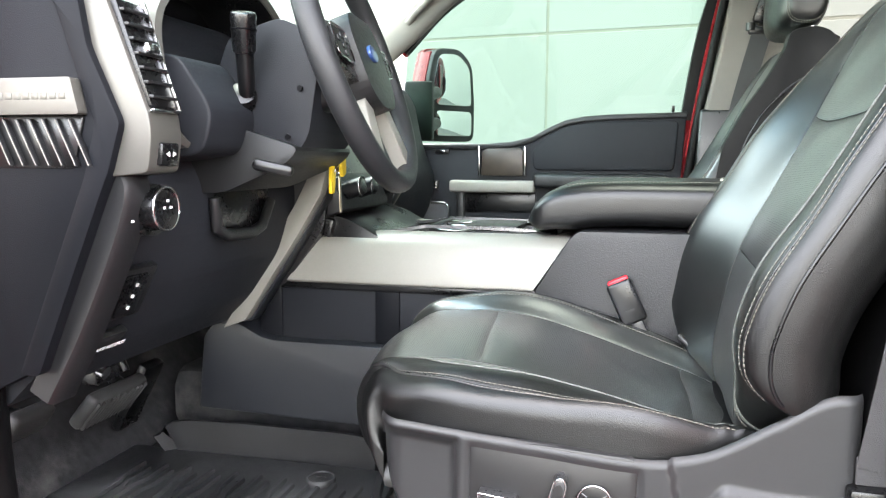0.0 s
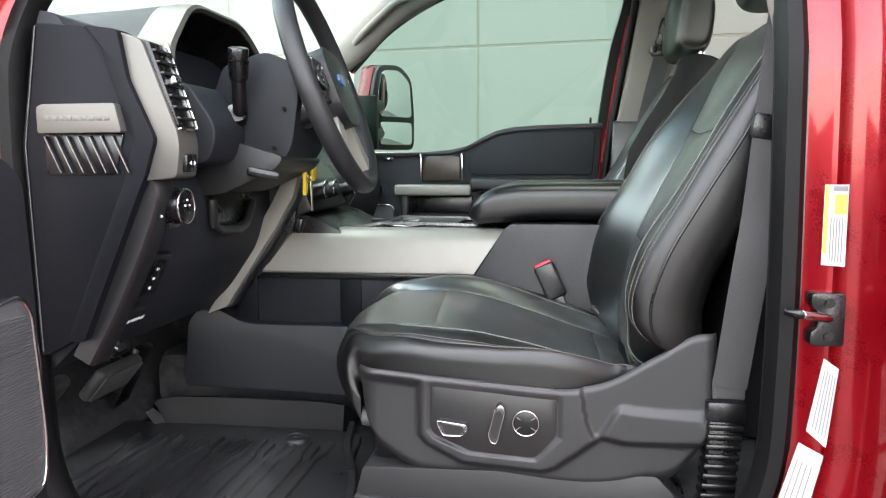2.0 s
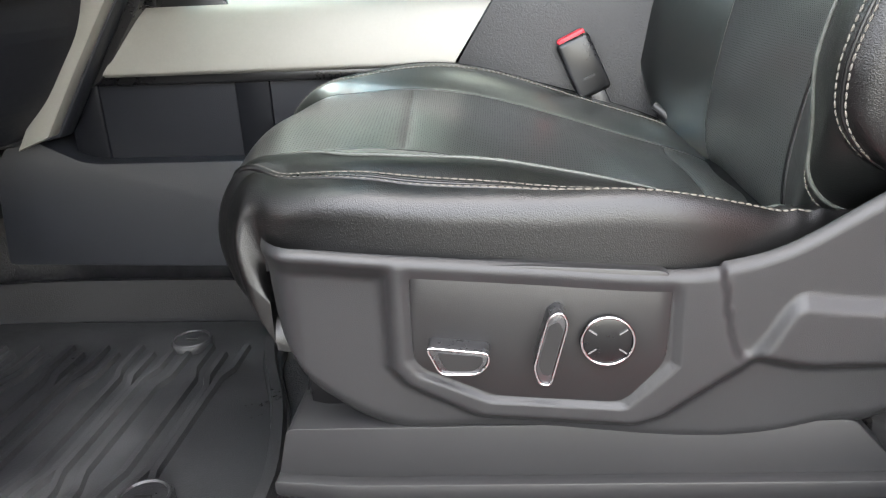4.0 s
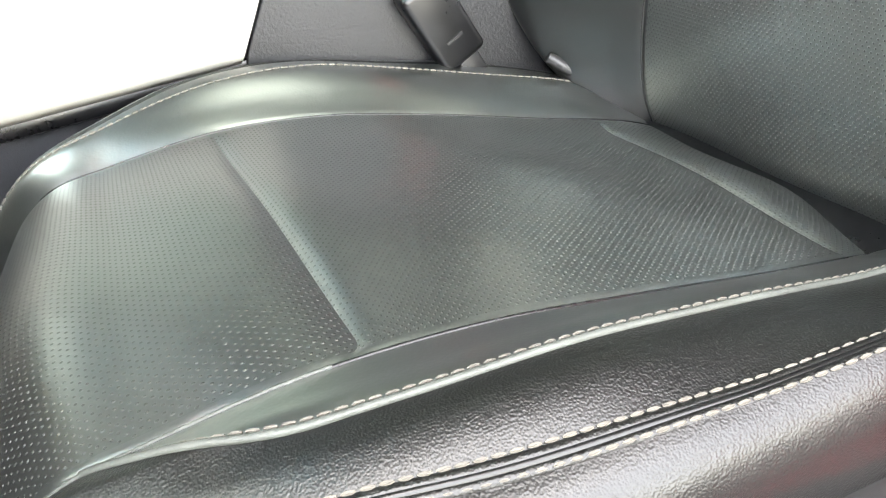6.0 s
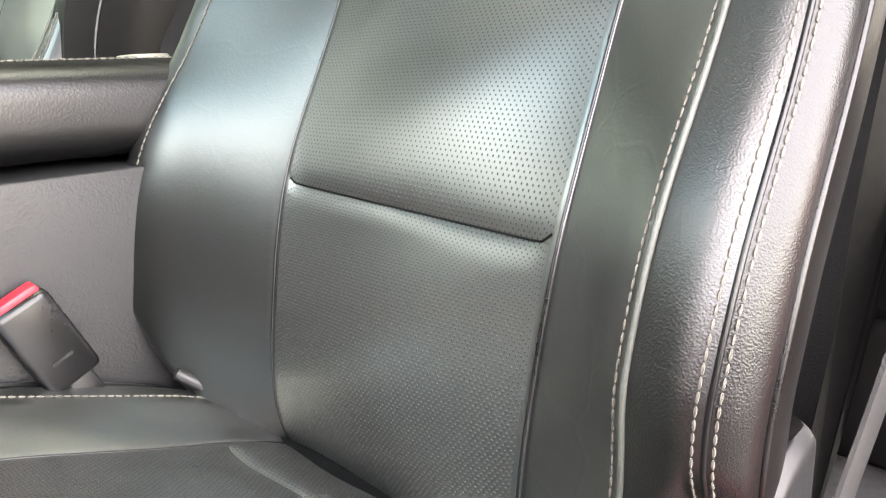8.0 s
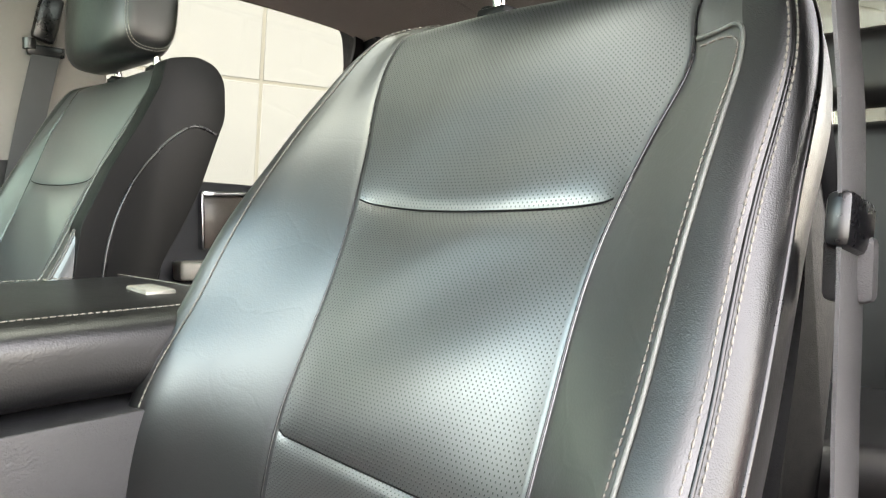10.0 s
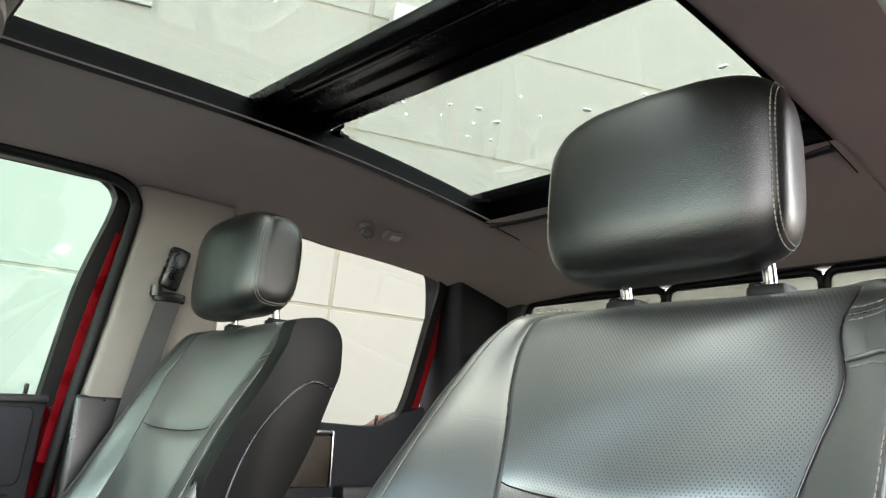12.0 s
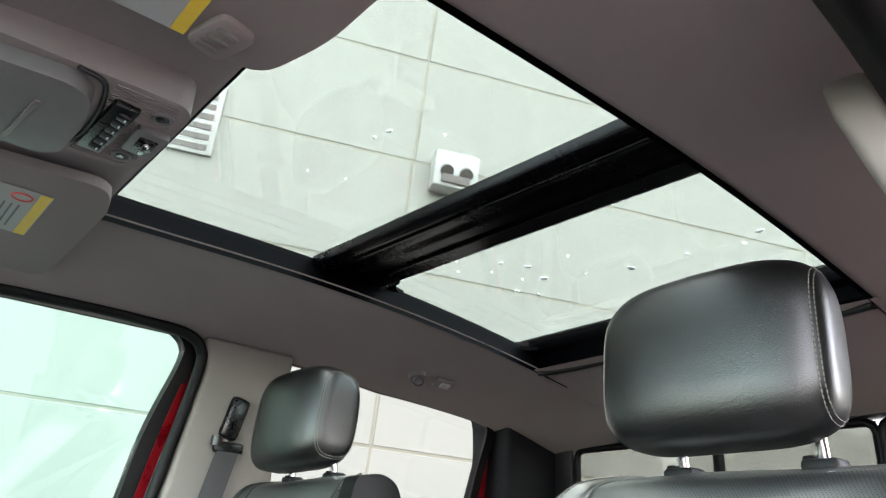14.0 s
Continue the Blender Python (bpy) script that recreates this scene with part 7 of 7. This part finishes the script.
part("lid_latch", box((0.413, -0.052, 0.534), (0.032, 0.075, 0.008), 0.003, rot=(0, 0, -8)), SILVER, lid, "satin silver latch")

# buckle beside the driver's seat
bk = thing("seat_belt_buckle", "black seat belt buckle with a red release button", "seat belt buckle", at=(0.27, -0.235, 0.24))
body = part("buckle_body", box((0.2375, -0.222, 0.331), (0.043, 0.024, 0.076), 0.006, rot=(0, -25, 0), seg=3), SMOOTH, bk, "black buckle body")
part("release_button", box((0.2218, -0.222, 0.3655), (0.036, 0.016, 0.010), 0.003, rot=(0, -25, 0)), BUTTON, body, "red release button")
part("buckle_mark", box((0.244, -0.2345, 0.318), (0.016, 0.001, 0.003), 0, rot=(0, -25, 0)), PLASTIC, body)
part("buckle_stalk", box((0.268, -0.226, 0.272), (0.020, 0.008, 0.070), 0.003, rot=(0, -25, 0)), SMOOTH, bk)
part("hinge_bar", rod((0.352, -0.262, 0.258), (0.322, -0.246, 0.284), 0.0052, bevel=0.0015), PLATE, driver_seat, "dull metal hinge bar")
bk = thing("passenger_belt_buckle", "black seat belt buckle beside the passenger seat", "seat belt buckle", at=(0.27, 0.235, 0.24))
part("buckle_body", box((0.2375, 0.225, 0.331), (0.043, 0.024, 0.076), 0.006, rot=(0, -25, 0), seg=3), SMOOTH, bk)
part("buckle_stalk", box((0.268, 0.228, 0.272), (0.020, 0.008, 0.070), 0.003, rot=(0, -25, 0)), SMOOTH, bk)

# ---- floor mat ----
mat_ob = thing("floor_mat", "black moulded rubber floor mat with raised ribs, wet and dusty", "floor mat", at=(-0.35, -0.45, 0.0))
edge = rounded([(-0.80, -0.715), (-0.115, -0.715), (-0.075, -0.64), (-0.10, -0.50), (-0.15, -0.37), (-0.16, -0.25), (-0.80, -0.25)], 0.03, 4)
part("mat_sheet", prism(edge, "z", -0.022, -0.004, 0.004), MAT, mat_ob, "black rubber sheet")
v, f = sweep(smoothline([(-0.655, -0.250, 0.005), (-0.60, -0.228, 0.03), (-0.30, -0.215, 0.03), (-0.20, -0.225, 0.028)], 5), [(-0.06, -0.036), (0.012, 0.024), (0.022, 0.024), (0.03, -0.05)], (0, 0, 1))
raw("mat_wall", v, f, MAT_WALL, mat_ob, "raised far wall of the mat", sharp=30)
v, f = sweep(smoothline([(-0.19, -0.23, 0.0), (-0.165, -0.36, -0.002), (-0.115, -0.50, -0.002), (-0.09, -0.64, -0.002), (-0.13, -0.71, -0.002), (-0.45, -0.715, -0.002), (-0.80, -0.715, -0.002)], 5), [(-0.012, -0.02), (-0.006, 0.012), (0.006, 0.012), (0.012, -0.02)], (0, 0, 1))
raw("mat_rim", v, f, MAT, mat_ob, sharp=30)
rng = random.Random(3)
for k in range(19):
    x = -0.635 + 0.024 * k
    y1 = -0.335 - 0.02 * (k % 2)
    pts = [(x, y1, -0.002), (x, y1 - 0.06, -0.002), (x + 0.014 * (1 if k % 4 < 2 else -1) * 0.6, y1 - 0.085, -0.002), (x + 0.014 * (1 if k % 4 < 2 else -1) * 0.6, -0.60, -0.002), (x, -0.63, -0.002), (x, -0.685, -0.002)]
    v, f = sweep(pts, [(-0.0055, -0.003), (-0.0035, 0.0045), (0.0035, 0.0045), (0.0055, -0.003)], (0, 0, 1))
    raw("mat_rib", v, f, MAT, mat_ob, sharp=30)
for x, y in ((-0.280, -0.327), (-0.200, -0.645)):
    bm = rod((x, y, -0.006), (x, y, 0.006), 0.027, n=28, bevel=0.002)
    post = part("mat_anchor", bm, MAT, mat_ob, "round mat anchor")
    tube("anchor_ring", [(x + 0.024 * math.cos(k * math.pi / 12), y + 0.024 * math.sin(k * math.pi / 12), 0.006) for k in range(24)], 0.0025, MAT, post, closed=True, n=6)
    part("anchor_slot", box((x, y, 0.007), (0.016, 0.004, 0.003), 0.001), SMOOTH, post)

# ---- rear bench ----
bench = thing("rear_bench", "black leather rear bench with headrests", "rear seat", at=(1.4, 0, 0.0))
part("bench_cushion", box((1.28, 0, 0.26), (0.46, 1.36, 0.14), 0.045, seg=4), LEATHER_SIDE, bench)
part("bench_base", box((1.30, 0, 0.09), (0.40, 1.30, 0.22), 0.01), PLASTIC, bench)
for y, w in ((-0.46, 0.44), (0.0, 0.46), (0.46, 0.44)):
    part("bench_back", box((1.53, y, 0.52), (0.14, w, 0.52), 0.04, rot=(0, 10, 0), seg=4), LEATHER_SIDE, bench)
for y in (-0.46, 0.46):
    part("bench_headrest", box((1.53, y, 0.875), (0.09, 0.25, 0.14), 0.038, rot=(0, 6, 0), seg=4), LEATHER_SIDE, bench, "black leather headrest")
    for s in (-1, 1):
        part("headrest_post", rod((1.55, y + s * 0.06, 0.72), (1.54, y + s * 0.06, 0.84), 0.006), CHROME, bench)
belt = thing("rear_seat_belt", "dark rear seat belt on the black rear pillar", "seat belt", at=(1.5, 0.71, 0.5))
strap("webbing", [(1.50, 0.722, 0.86), (1.50, 0.712, 0.70), (1.49, 0.712, 0.40)], 0.046, belt)
part("belt_guide", box((1.50, 0.722, 0.875), (0.06, 0.02, 0.03), 0.006), SMOOTH, belt)
